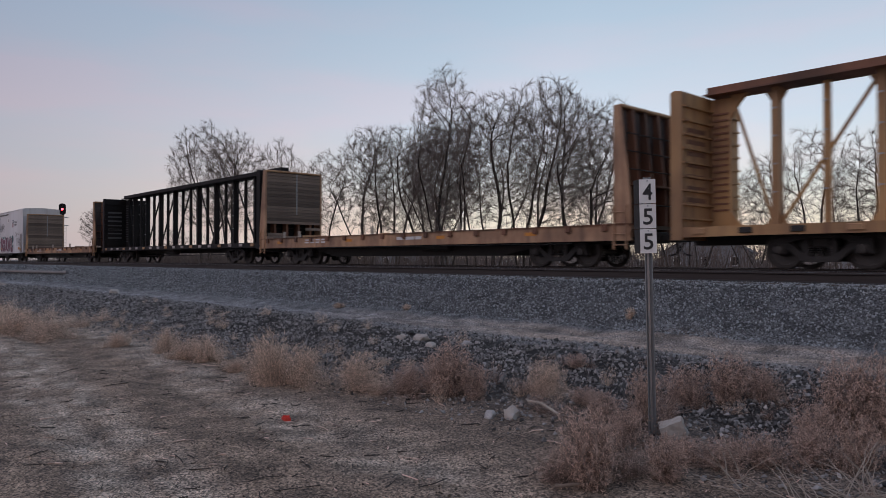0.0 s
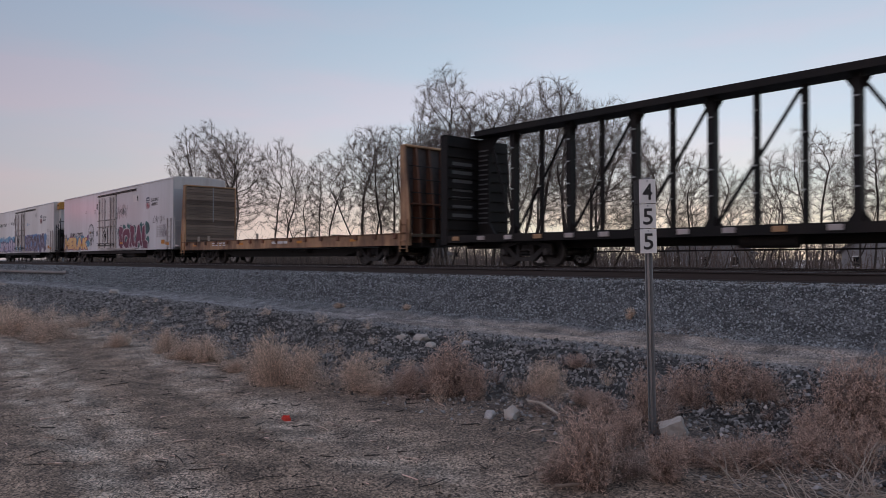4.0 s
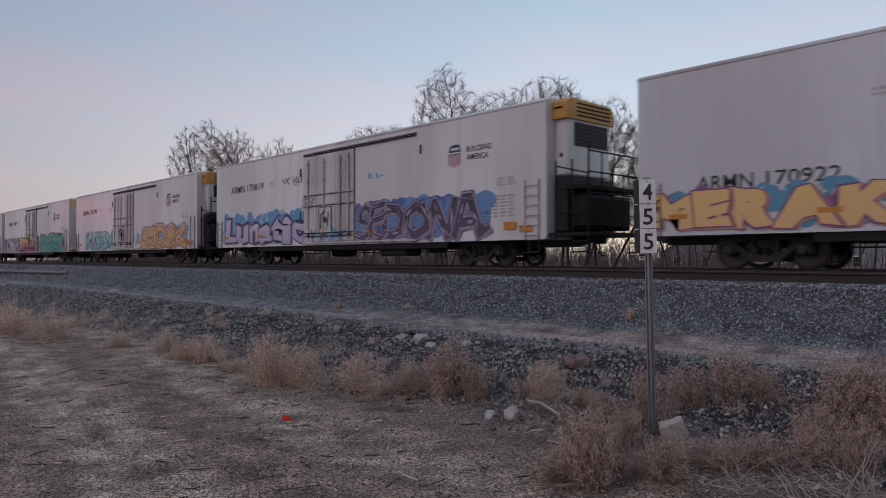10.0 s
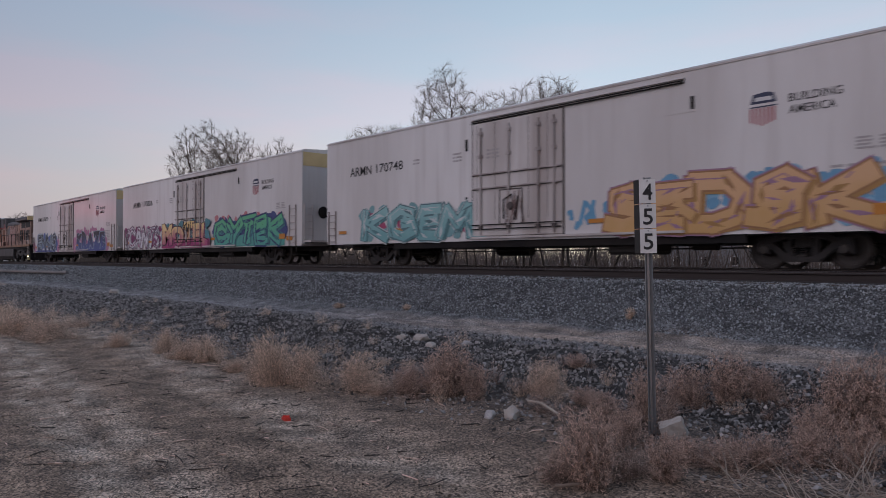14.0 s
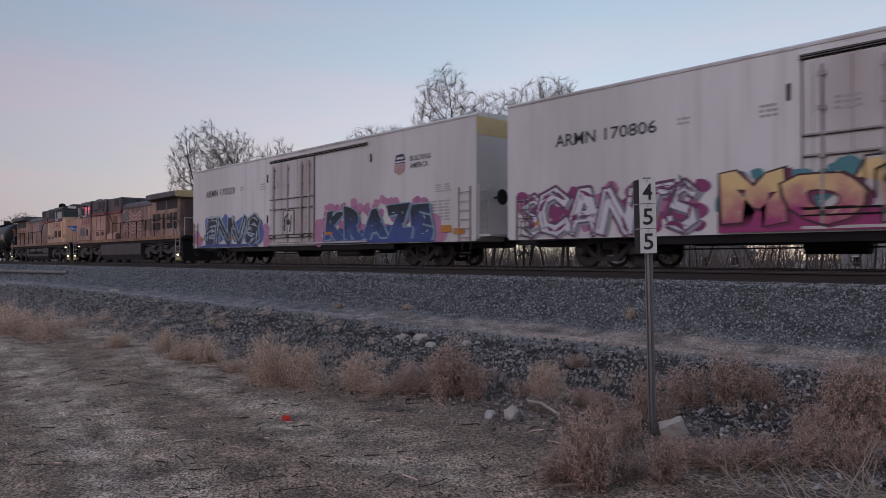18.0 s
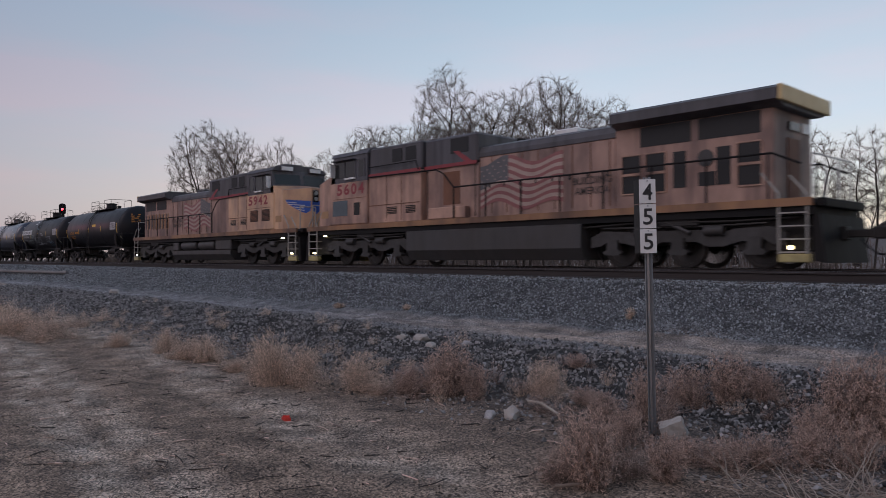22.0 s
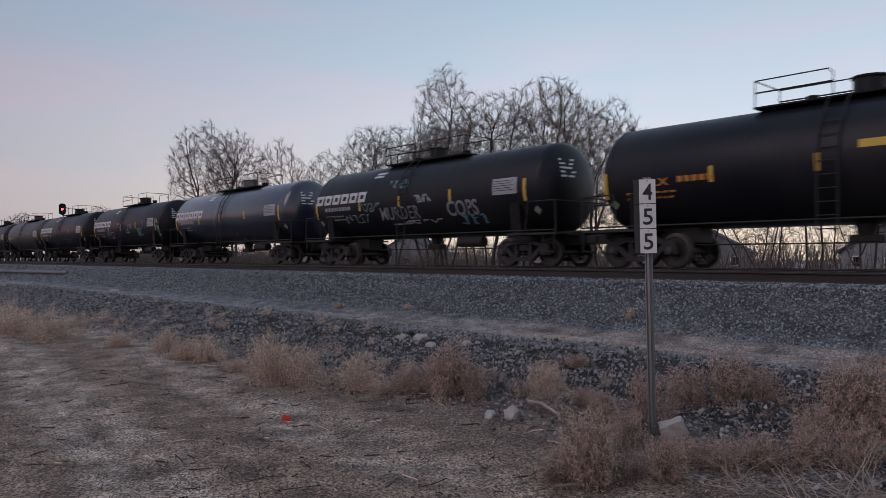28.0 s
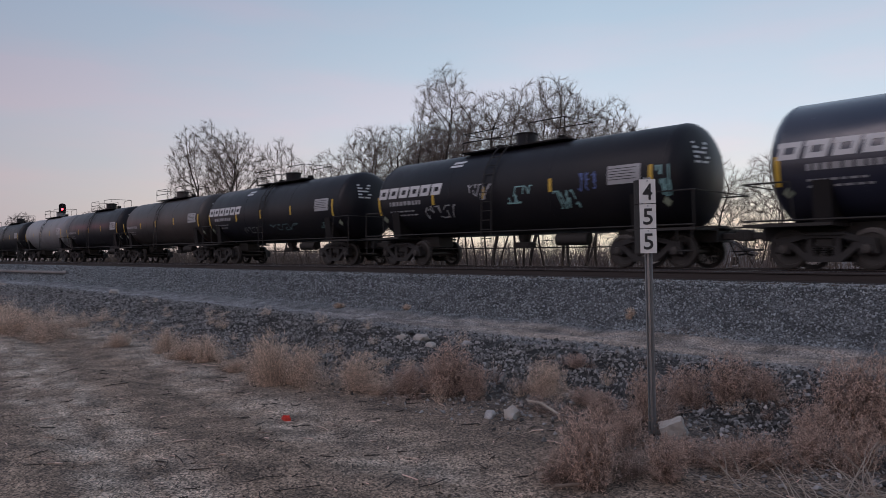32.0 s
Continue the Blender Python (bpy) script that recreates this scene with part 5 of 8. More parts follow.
def mural(car, label, x0, x1, z0, z1, y, cols, seed, word="", accent=None, cloud=1.0, base=None, puffs=None, fat=1.0):
    """A sprayed piece: backing clouds, block shadow, outline, fading fill and highlights. cols: back, outline, fill, shade, light."""
    rnd = random.Random(seed)
    back, light, painted = Shape(), Shape(), []
    w, h = x1 - x0, z1 - z0
    n = int(w * 10)
    for i in range(n):
        r = h * rnd.uniform(0.13, 0.30) * cloud
        x = min(max(x0 + w * (i + rnd.random()) / n, x0 + r * 0.5), x1 - r * 0.5)
        z = rnd.uniform(z0 + r * 1.2, z1 - r * 0.9)
        blob(back, x, z, r, y - 0.0015 - 0.00012 * i, 1 if accent and i % 4 == 1 else 0, rnd)
    if puffs:
        for i in range(int(w * 3)):
            r = h * rnd.uniform(0.05, 0.12)
            blob(back, rnd.uniform(x0 + r, x1 - r), rnd.choice((z1 - 0.06 * h, z1 - 0.1 * h, z0 + 0.12 * h)) + rnd.uniform(-0.04, 0.06) * h, r, y - 0.0115 - 0.0001 * i, 2, rnd)
    if base:
        steps = int(w * 2.5)
        foot = [(x0 + w * i / steps, z0 + h * rnd.uniform(0.24, 0.40)) for i in range(steps + 1)]
        for (ax, az), (bx, bz) in zip(foot, foot[1:]):
            back.add([(ax, y - 0.0142, z0 - 0.03), (bx, y - 0.0142, z0 - 0.03), (bx, y - 0.0142, bz), (ax, y - 0.0142, az)], [(0, 1, 2, 3)], 3)
    wild = word[:1] == "~"
    word = word.lstrip("~")
    glyphs = list(word)
    n = len(glyphs)
    pad = w * 0.03
    widths = [1.0] * n
    if word:
        for i, g in enumerate(glyphs):
            xs = [v[0] for v in text_shape(g, 1.0)[0]]
            widths[i] = max(max(xs) - min(xs), 0.2) + 0.12
    small = any(g.islower() for g in word)
    edge = x0 + pad
    for i, g in enumerate(glyphs):
        cw = (w - 2 * pad) * widths[i] / sum(widths)
        fill = Shape()
        painted.append(fill)
        a0, a1 = edge - cw * 0.09, edge + cw * 1.09
        edge += cw
        zz0, zz1 = z0 + h * rnd.uniform(0.02, 0.08), z1 - h * rnd.uniform(0.06, 0.17)
        tilt = rnd.uniform(-0.14, 0.14)
        yy = y - 0.015 - 0.011 * (i % 2)
        if not wild:
            for bold, slot, dy, ox in ((0.11, 1, 0, 0.06), (0.11, 0, 0.0012, 0), (0.08 if not small else 0.05, 2, 0.003, 0)):
                vs, fs = text_shape(g, 1.0, bold)
                ax, bx = min(v[0] for v in vs), max(v[0] for v in vs)
                az, bz = min(v[1] for v in vs), max(v[1] for v in vs)
                m = 0.045 if slot == 2 else 0.0
                if small:
                    az, bz = min(az, -0.05), max(bz, 0.80)
                out = []
                for p, q in vs:
                    u, v = (p - ax) / (bx - ax), (q - az) / (bz - az)
                    u, v = m + u * (1 - 2 * m), m * 0.8 + v * (1 - 1.6 * m)
                    wx = (0.02 if small else 0.05) * math.sin(6 * v + seed + i) + (0.005 if small else 0.02) * math.sin(13 * v + i)
                    out.append((a0 + (a1 - a0) * (u + wx + tilt * (v - 0.5)) + ox * h, yy - dy, max(zz0 + (zz1 - zz0) * (v + 0.05 * math.sin(7 * u + i)) - ox * 0.6 * h, z0 + 0.01)))
                fill.add(out, fs, slot)
        else:
            # an angular wildstyle letter: crooked thick strokes with flicked ends
            lean = rnd.uniform(-0.05, 0.22) * cw
            bw = min(h * 0.24, cw * 0.30) * fat
            lo, hi = zz0 + bw * 0.35, zz1 - bw * 0.35
            strokes = [[(a0 + cw * (0.08 + 0.86 * u + rnd.uniform(-0.04, 0.04)) + lean * (v - 0.5), lo + (hi - lo) * (v + rnd.uniform(-0.04, 0.04))) for u, v in line] for line in SKELETON[g]]
            for line in strokes[:]:
                ex, ez = line[-1]
                strokes.append([(ex, ez), (ex + rnd.uniform(-0.1, 0.35) * cw, min(max(ez + rnd.choice((-0.16, 0.16, 0.1)) * h, lo), hi))])
            for grow_, slot, dy, ox in ((0.11, 3, 0.0, 0.0), (0.03, 1, 0.0016, 0.07), (0.06, 0, 0.0034, 0.0), (0.0, 2, 0.0055, 0.0)):
                for k, p in enumerate(strokes):
                    stroke(fill, [(a + ox * h, max(c - ox * 0.8 * h, z0 + bw * 0.5)) for a, c in p], (bw + grow_ * h) * (0.6 if k >= len(SKELETON[g]) else 1), yy - dy - 0.0003 * k, slot)
            main = strokes[:len(SKELETON[g])]
            for k in range(12 if fat < 1.3 else 26):
                line = rnd.choice(main)
                j = rnd.randrange(len(line) - 1)
                (ax, az), (bx, bz) = line[j], line[j + 1]
                u = rnd.random()
                mx_, mz_ = ax + (bx - ax) * u, az + (bz - az) * u
                t = math.atan2(bz - az, bx - ax) + rnd.uniform(-0.5, 0.5)
                ln, wd = rnd.uniform(0.08, 0.26) * h, rnd.uniform(0.02, 0.07) * h
                dx, dz = math.cos(t) * ln, math.sin(t) * ln
                ring = [(mx_ - dx, mz_ - dz), (mx_ + dz / ln * wd, mz_ - dx / ln * wd), (mx_ + dx, mz_ + dz), (mx_ - dz / ln * wd * 0.5, mz_ + dx / ln * wd * 0.5)]
                fill.add([(a, yy - 0.0080 - 0.0001 * k, min(max(c, z0 + 0.01), z1)) for a, c in ring], [(0, 1, 2, 3)], (3, 1, 3, 0)[k % 4])
            for k in range(4):
                ex, ez = rnd.choice(rnd.choice(main))
                t = rnd.uniform(0, 6.283)
                fx, fz = ex + math.cos(t) * 0.26 * h, min(max(ez + math.sin(t) * 0.26 * h, z0 + 0.02), z1 + 0.05 * h)
                fill.add([(ex - 0.07 * h, yy - 0.0008 - 0.0001 * k, ez), (ex + 0.07 * h, yy - 0.0008 - 0.0001 * k, ez), (fx, yy - 0.0008 - 0.0001 * k, fz)], [(0, 1, 2)], 0)
            for k, p in enumerate(strokes[:1]):
                stroke(light, [(a - 0.03 * h, c + 0.04 * h) for a, c in p[:3]], h * 0.02, yy - 0.0094, 0)
        for k in range(3):
            px = rnd.uniform(a0 + cw * 0.2, a1 - cw * 0.2)
            pz = rnd.uniform(zz0 + 0.1 * h, zz0 + (zz1 - zz0) * 0.95)
            stroke(light, [(px, pz), (px + rnd.uniform(-0.10, 0.16), pz + rnd.uniform(-0.06, 0.14))], h * rnd.uniform(0.012, 0.028), yy - 0.0095 - 0.0003 * k, 0)
    top = tagged(part("graffiti", back, [spray(cols[0]), spray(accent or cols[0]), spray(puffs or cols[0]), spray(base or cols[0])], car, label), kind="stuff")
    coats = [spray(cols[1]), spray(tuple(0.5 * a + 0.5 * b for a, b in zip(cols[1], cols[3]))), fade(cols[3] if base else tuple(0.4 * a + 0.6 * b for a, b in zip(cols[2], cols[3])), cols[2], z0, z1), spray(cols[4])]
    for fill in painted:
        part("painted_letter", fill, coats, top)
    tagged(part("highlight", light, spray(cols[4]), top, "thin sprayed highlights"), kind="stuff")
    return top


def scrawl(car, x0, x1, z0, z1, y, col, seed, n=9, w=0.04, label="scrawled spray tag"):
    rnd = random.Random(seed)
    sh = Shape()
    for i in range(n):
        x = x0 + (x1 - x0) * (i + 0.5) / n
        p = [(x + rnd.uniform(-0.1, 0.1), rnd.uniform(z0, z1))]
        for j in range(3):
            p.append((p[-1][0] + rnd.uniform(-0.8, 1.0) * (x1 - x0) / n, rnd.uniform(z0, z1)))
        stroke(sh, p, w, y - 0.001 * (i % 3), 0)
    return tagged(part("graffiti", sh, spray(col), car, label), kind="stuff")


# ---- refrigerated boxcars ----
def reefer(centre, number, unit, label, half=11.12, stencil_z=3.52, cream=True, paint=None):
    car = car_root("refrigerator_car", label, "railcar", "white refrigerator cars", centre)
    body = Shape()
    body.prism([(-half + 0.06, 0.83), (-half, 0.95), (-half, 4.97), (half, 4.97), (half, 0.95), (half - 0.06, 0.83)], -1.6, 1.6, "y")
    part("body", body, paint or WHITE, car, "white insulated body with grime streaks")
    roof = Shape().prism([(-1.62, 4.97), (-1.62, 5.02), (-1.5, 5.09), (0, 5.18), (1.5, 5.09), (1.62, 5.02), (1.62, 4.97)], -half - 0.01, half + 0.01, "x")
    part("roof", roof, WHITE2, car)
    for s_ in (-1, 1):
        part("side_sill", Shape().box(-6.7, 6.7, s_ * 1.5 - 0.05, s_ * 1.5 + 0.05, 0.62, 0.83), BLACK, car)
    part("centre_sill", Shape().box(-half + 0.1, half - 0.1, -0.35, 0.35, 0.62, 0.9), GRIME, car)
    part("fuel_tank", Shape().box(2.6, 4.2, -1.35, -0.5, 0.36, 0.78, 0.08), GRIME, car)
    part("brake_reservoir", Shape().rod((-3.2, 0.5, 0.55), (-1.7, 0.5, 0.55), 0.2, n=14), GRIME, car, smooth=True)
    part("brake_rod", Shape().rod((-7, -0.5, 0.5), (7, -0.5, 0.52), 0.02), GRIME, car)
    part("brake_cylinder", Shape().rod((4.9, -0.7, 0.6), (5.6, -0.7, 0.6), 0.14, n=12), GRIME, car)
    for x in (-5.2, -1.0, 0.6, 3.4, 5.6):
        part("cross_bearer", Shape().box(x - 0.09, x + 0.09, -1.5, 1.5, 0.66, 0.86), GRIME, car)
    for x in (-8.0, 7.8):
        freight_truck(car, x)
    couplers(car, half + 0.05)
    for s_ in (-1, 1):
        y = s_ * 1.6
        o = y + s_ * 0.055
        part("door_seal", Shape().box(-2.47, 1.35, min(y, y + s_ * 0.02), max(y, y + s_ * 0.02), 0.968, 4.679), SEAL, car, "dark rubber door seal")
        dr = part("plug_door", Shape().box(-2.42, 1.30, min(y, o), max(y, o), 0.98, 4.66, 0.02), WHITE2, car, "white sliding plug door")
        for x in (-2.0, -0.78, 0.42, 1.02):
            part("lock_rod", Shape().rod((x, o + s_ * 0.045, 1.02), (x, o + s_ * 0.045, 4.5), 0.03, n=8), RODGREY, dr)
            for z in (1.25, 2.5, 3.55, 4.3):
                part("rod_bracket", Shape().box(x - 0.07, x + 0.07, min(o, o + s_ * 0.08), max(o, o + s_ * 0.08), z - 0.05, z + 0.05), SEAL if z < 2 else RODGREY, dr)
        for z in (2.52, 2.98):
            part("door_bar", Shape().box(-2.4, 1.28, min(o, o + s_ * 0.05), max(o, o + s_ * 0.05), z - 0.02, z + 0.03, 0.01), RODGREY, dr)
            # Dark strip placed as the shadow under each bar.
            part("bar_shadow_gap", Shape().box(-2.4, 1.28, min(o, o + s_ * 0.04), max(o, o + s_ * 0.04), z - 0.034, z - 0.021), GRIME, dr)
        lock = Shape().box(-1.15, -0.25, min(o, o + s_ * 0.03), max(o, o + s_ * 0.03), 1.35, 2.4, 0.01)
        part("lock_panel", lock, WHITE2, dr)
        part("lock_frame", Shape().path([(-1.17, o + s_ * 0.035, 1.33), (-1.17, o + s_ * 0.035, 2.42), (-0.23, o + s_ * 0.035, 2.42), (-0.23, o + s_ * 0.035, 1.33)], 0.016), SEAL, dr)
        part("lock_gear", Shape().lathe([(0, 0.13), (s_ * 0.05, 0.12), (s_ * 0.07, 0.05)], "y", 14, (-0.7, o + s_ * 0.03, 1.9)), SEAL, dr, "dark gear of the door lock")
        for x in (-2.2, -1.4, 0.0, 0.75):
            part("panel_seam", Shape().box(x - 0.006, x + 0.006, min(o, o + s_ * 0.006), max(o, o + s_ * 0.006), 1.5, 4.6), SEAL, dr)
        part("lock_handle", Shape().path([(-0.95, o + s_ * 0.09, 1.5), (-0.95, o + s_ * 0.09, 2.1), (-0.6, o + s_ * 0.1, 2.25)], 0.022).path([(-0.5, o + s_ * 0.09, 1.45), (-0.35, o + s_ * 0.09, 2.2)], 0.02), BLACK, dr)
        for z, a, b in ((1.20, -2.42, 1.3), (1.34, -2.42, 1.3)):
            part("door_rail", Shape().rod((a, o + s_ * 0.05, z), (b, o + s_ * 0.05, z), 0.018, n=6), BLACK, dr)
        part("lower_track", Shape().box(-2.45, 5.15, min(y, y + s_ * 0.09), max(y, y + s_ * 0.09), 0.90, 0.965), WHITE2, car)
        part("upper_track", Shape().box(-2.5, 5.15, min(y, y + s_ * 0.07), max(y, y + s_ * 0.07), 4.69, 4.712), BLACK, car, "dark door track")
        part("track_rail", Shape().box(-2.5, 5.15, min(y, y + s_ * 0.04), max(y, y + s_ * 0.04), 4.75, 4.77), BLACK, car)
        part("track_cover", Shape().box(-2.5, 5.15, min(y, y + s_ * 0.05), max(y, y + s_ * 0.05), 4.80, 4.83), WHITE, car)
        for z in (4.02, 2.1):
            part("grab_iron", Shape().box(-2.78, -2.70, min(y, y + s_ * 0.03), max(y, y + s_ * 0.03), z - 0.19, z + 0.19), BLACK, car)
        part("vent_hatch", Shape().box(5.32, 5.42, min(y, y + s_ * 0.025), max(y, y + s_ * 0.025), 4.0, 4.32), BLACK, car)
        part("hatch_frame", Shape().box(4.6, 5.55, min(y, y + s_ * 0.008), max(y, y + s_ * 0.008), 3.93, 4.40), WHITE, car)
        ladder(car, 10.30, 10.85, 0.84, 2.66, 6, y, RODGREY)
        ladder(car, -10.95, -10.45, 0.84, 2.2, 5, y, RODGREY)
        for x in (-10.7, 10.6):
            part("sill_step", Shape().path([(x - 0.2, y * 0.97, 0.84), (x - 0.2, y * 0.97, 0.45), (x + 0.2, y * 0.97, 0.45), (x + 0.2, y * 0.97, 0.84)], 0.018), GRIME, car)
    y = -1.606
    sh = Shape()
    letters(sh, "ARMN", -9.45, -8.02, stencil_z, stencil_z + 0.36, y, 0, 0.012)
    letters(sh, number, -7.72, -6.1, stencil_z + 0.02, stencil_z + 0.36, y, 0, 0.012)
    part("stencil", sh, INK, car, "black stencilled reporting number")
    sh = Shape()
    letters(sh, "BUILDING", 7.72, 8.85, 3.80, 3.99, y, 0, 0.012)
    letters(sh, "AMERICA", 7.72, 8.72, 3.53, 3.72, y, 0, 0.012)
    part("stencil", sh, INK, car, "black stencilled slogan")
    sh = Shape()
    sh.add([(6.83, y, 3.86), (7.45, y, 3.86), (7.38, y, 4.08), (7.2, y, 4.12), (6.9, y, 4.08)], [(0, 1, 2, 3, 4)], 0)
    sh.add([(6.93, y - 0.002, 3.92), (7.36, y - 0.002, 3.92), (7.33, y - 0.002, 4.01), (6.95, y - 0.002, 4.01)], [(0, 1, 2, 3)], 3)
    sh.add([(6.82, y, 3.77), (7.46, y, 3.77), (7.46, y, 3.80), (6.82, y, 3.80)], [(0, 1, 2, 3)], 0)
    for i in range(7):
        a = 6.82 + i * 0.0915
        d = 0.10 * abs(i - 3) / 3
        sh.add([(a, y, 3.76), (a + 0.0455, y, 3.76), (a + 0.0455, y, 3.33 + d), (a, y, 3.33 + d)], [(0, 1, 2, 3)], 1)
    part("emblem", sh, [spray((0.03, 0.04, 0.09)), spray((0.42, 0.08, 0.1)), INKWHITE, INKWHITE], car, "faded red and blue shield emblem")
    sh = Shape()
    bars(sh, -5.5, -5.15, 3.62, 3.85, y, 2, 1)
    bars(sh, -3.4, -2.95, 3.5, 3.85, y, 3, 2)
    bars(sh, -1.75, -1.15, 3.45, 3.8, -1.662, 3, 3)
    bars(sh, 9.1, 10.0, 2.55, 2.85, y, 4, 4, words=2)
    bars(sh, 8.6, 9.9, 1.55, 2.3, y, 7, 5, words=4)
    tagged(part("stencil", sh, spray((0.42, 0.40, 0.40)), car, "small stencilled data lines"), kind="stuff")
    for x, z0, z1 in ((-10.2, 1.25, 1.37), (-6.6, 1.25, 1.37), (2.2, 1.25, 1.37), (9.42, 1.16, 1.40), (10.06, 1.08, 1.28)):
        sh = Shape().add([(x, y - 0.03, z0), (x + 0.52, y - 0.03, z0), (x + 0.52, y - 0.03, z1), (x, y - 0.03, z1)], [(0, 1, 2, 3)])
        part("reflector", sh, INKORANGE, car, "orange-yellow reflective patch")
    e = half
    if unit:
        part("unit_housing", Shape().box(e, e + 0.48, -1.2, 0.9, 2.74, 4.62, 0.05), WHITE, car, "white cooling unit housing")
        cap = Shape().prism([(-1.32, 4.44), (1.05, 4.44), (1.05, 4.86), (0.85, 5.02), (-1.1, 5.06), (-1.32, 4.92)], e - 0.02, e + 0.56, "x")
        part("unit_cover", cap, ORANGE, car, "weathered orange unit cover")
        for z in (4.54, 4.66, 4.78, 4.9):
            part("louvre", Shape().box(e + 0.56, e + 0.575, -0.85, 0.85, z, z + 0.05), BLACK, car)
        part("top_slot", Shape().box(e + 0.1, e + 0.4, -1.335, -1.318, 4.74, 4.80), BLACK, car)
        gr = part("radiator_grille", Shape().box(e + 0.47, e + 0.52, -0.85, 0.8, 3.66, 4.36), DARK, car, "black radiator grille")
        for k in range(6):
            part("grille_bar", Shape().box(e + 0.52, e + 0.53, -0.85, 0.8, 3.72 + k * 0.11, 3.74 + k * 0.11), BLACK, gr)
        part("housing_latch", Shape().box(e + 0.2, e + 0.3, -1.22, -1.2, 3.3, 3.42), BLACK, car)
        # Solid near-black box; the recess's shade is put into its colour.
        part("engine_box", Shape().box(e, e + 0.5, -1.25, 1.25, 1.03, 2.72, 0.06), DARK, car, "shaded engine recess built as a near-black box")
        part("unit_shelf", Shape().box(e + 0.5, e + 1.2, -1.35, 1.35, 2.28, 2.42, 0.02), BLACK, car, "black shelf under the cooling unit")
        part("fuel_cell", Shape().box(e + 0.6, e + 1.36, -1.3, 0.9, 1.10, 2.12, 0.12), BLACK, car, "black rounded fuel cell")
        part("end_platform", Shape().box(e - 0.05, e + 1.5, -1.5, 1.5, 0.92, 1.02), BLACK, car)
        for s_ in (-1, 1):
            rl = Shape()
            for x in (e + 0.25, e + 0.85, e + 1.42):
                rl.rod((x, s_ * 1.46, 0.4 if x > e + 0.5 else 0.7), (x, s_ * 1.46, 3.15 if x < e + 1 else 2.7), 0.03)
            for z in (1.6, 2.3, 3.0):
                rl.rod((e + 0.25, s_ * 1.46, z), (e + 1.42, s_ * 1.46, min(z, 2.7)), 0.022)
            for z in (0.45, 0.75):
                rl.rod((e + 0.85, s_ * 1.46, z), (e + 1.42, s_ * 1.46, z), 0.022)
            part("end_railing", rl, BLACK, car, "black platform railing")
        cross = Shape()
        for z in (2.15, 2.75, 3.35):
            cross.rod((e + 1.42, -1.46, z), (e + 1.42, 1.46, z), 0.024)
        for yy in (-0.8, -0.3, 0.3, 0.8):
            cross.rod((e + 1.42, yy, 1.0), (e + 1.42, yy, 3.35 if abs(yy) > 0.5 else 2.75), 0.024)
        for s_ in (-1, 1):
            cross.rod((e + 1.42, s_ * 1.44, 1.0), (e + 1.42, s_ * 1.44, 3.62), 0.03)
        part("end_railing", cross, BLACK, car)
    else:
        part("end_band", Shape().box(e, e + 0.012, -1.56, 1.56, 4.36, 4.97), CREAM if cream else WHITE2, car, "painted band across the end")
        bx = Shape().box(e, e + 0.3, 0.1, 0.9, 1.35, 2.1, 0.03)
        part("end_equipment_box", bx, GRIME, car)
        part("end_platform", Shape().box(e - 0.02, e + 0.55, -1.5, 1.5, 0.98, 1.06), WHITE2, car)
        br = Shape().lathe([(0, 0.24), (0.03, 0.27), (0.06, 0.24)], "x", 20, (e + 0.35, -0.75, 2.3)).rod((e, -0.75, 2.3), (e + 0.38, -0.75, 2.3), 0.03)
        part("brake_wheel", br, BLACK, car)
        lad = Shape()
        for yy in (-1.5, -1.05):
            lad.box(e, e + 0.05, yy - 0.02, yy + 0.02, 0.9, 2.7)
        for k in range(6):
            lad.rod((e + 0.05, -1.5, 1.0 + k * 0.3), (e + 0.05, -1.05, 1.0 + k * 0.3), 0.014, n=6)
        part("ladder", lad, WHITE2, car)
        part("grab_iron", Shape().path([(e, 0.2, 2.95), (e + 0.07, 0.2, 2.95), (e + 0.07, 1.3, 2.95), (e, 1.3, 2.95)], 0.014), BLACK, car)
    return car


Y0 = -1.606
c5 = reefer(-89.02, "170922", False, "white refrigerator car with maroon and yellow graffiti", stencil_z=1.92, cream=False, paint=WHITEGREY)
mural(c5, "maroon block lettering with white outlines over teal", 1.75, 7.3, 0.88, 2.62, Y0, ((0.02, 0.13, 0.13), (0.60, 0.57, 0.60), (0.135, 0.014, 0.052), (0.08, 0.008, 0.032), (0.6, 0.35, 0.28)), 1, "SORAL", (0.015, 0.08, 0.085), 0.6)
mural(c5, "yellow lettering on a blue and violet cloud", -11.05, -4.65, 0.9, 2.05, Y0, ((0.10, 0.30, 0.44), (0.20, 0.05, 0.17), (0.70, 0.46, 0.17), (0.68, 0.40, 0.20), (0.7, 0.6, 0.4)), 2, "MERAK", (0.26, 0.10, 0.26), 0.8)
scrawl(c5, 1.5, 3.4, 2.9, 4.0, Y0, (0.16, 0.145, 0.145), 7, 15, 0.022)
scrawl(c5, 1.7, 3.2, 3.2, 3.7, Y0 - 0.006, (0.13, 0.12, 0.12), 27, 10, 0.028)
scrawl(c5, 8.2, 9.4, 2.35, 2.9, Y0, (0.10, 0.09, 0.09), 8, 5, 0.04)
scrawl(c5, 9.3, 10.3, 1.5, 2.4, Y0, (0.16, 0.14, 0.16), 9, 7, 0.035)
ring = Shape()
dome = [(-4.1 + 0.60 * math.cos(a), 2.22 + 0.58 * math.sin(a)) for a in [math.radians(-35 + 235 * i / 18) for i in range(19)]]
stroke(ring, dome, 0.055, Y0 - 0.002, 0)
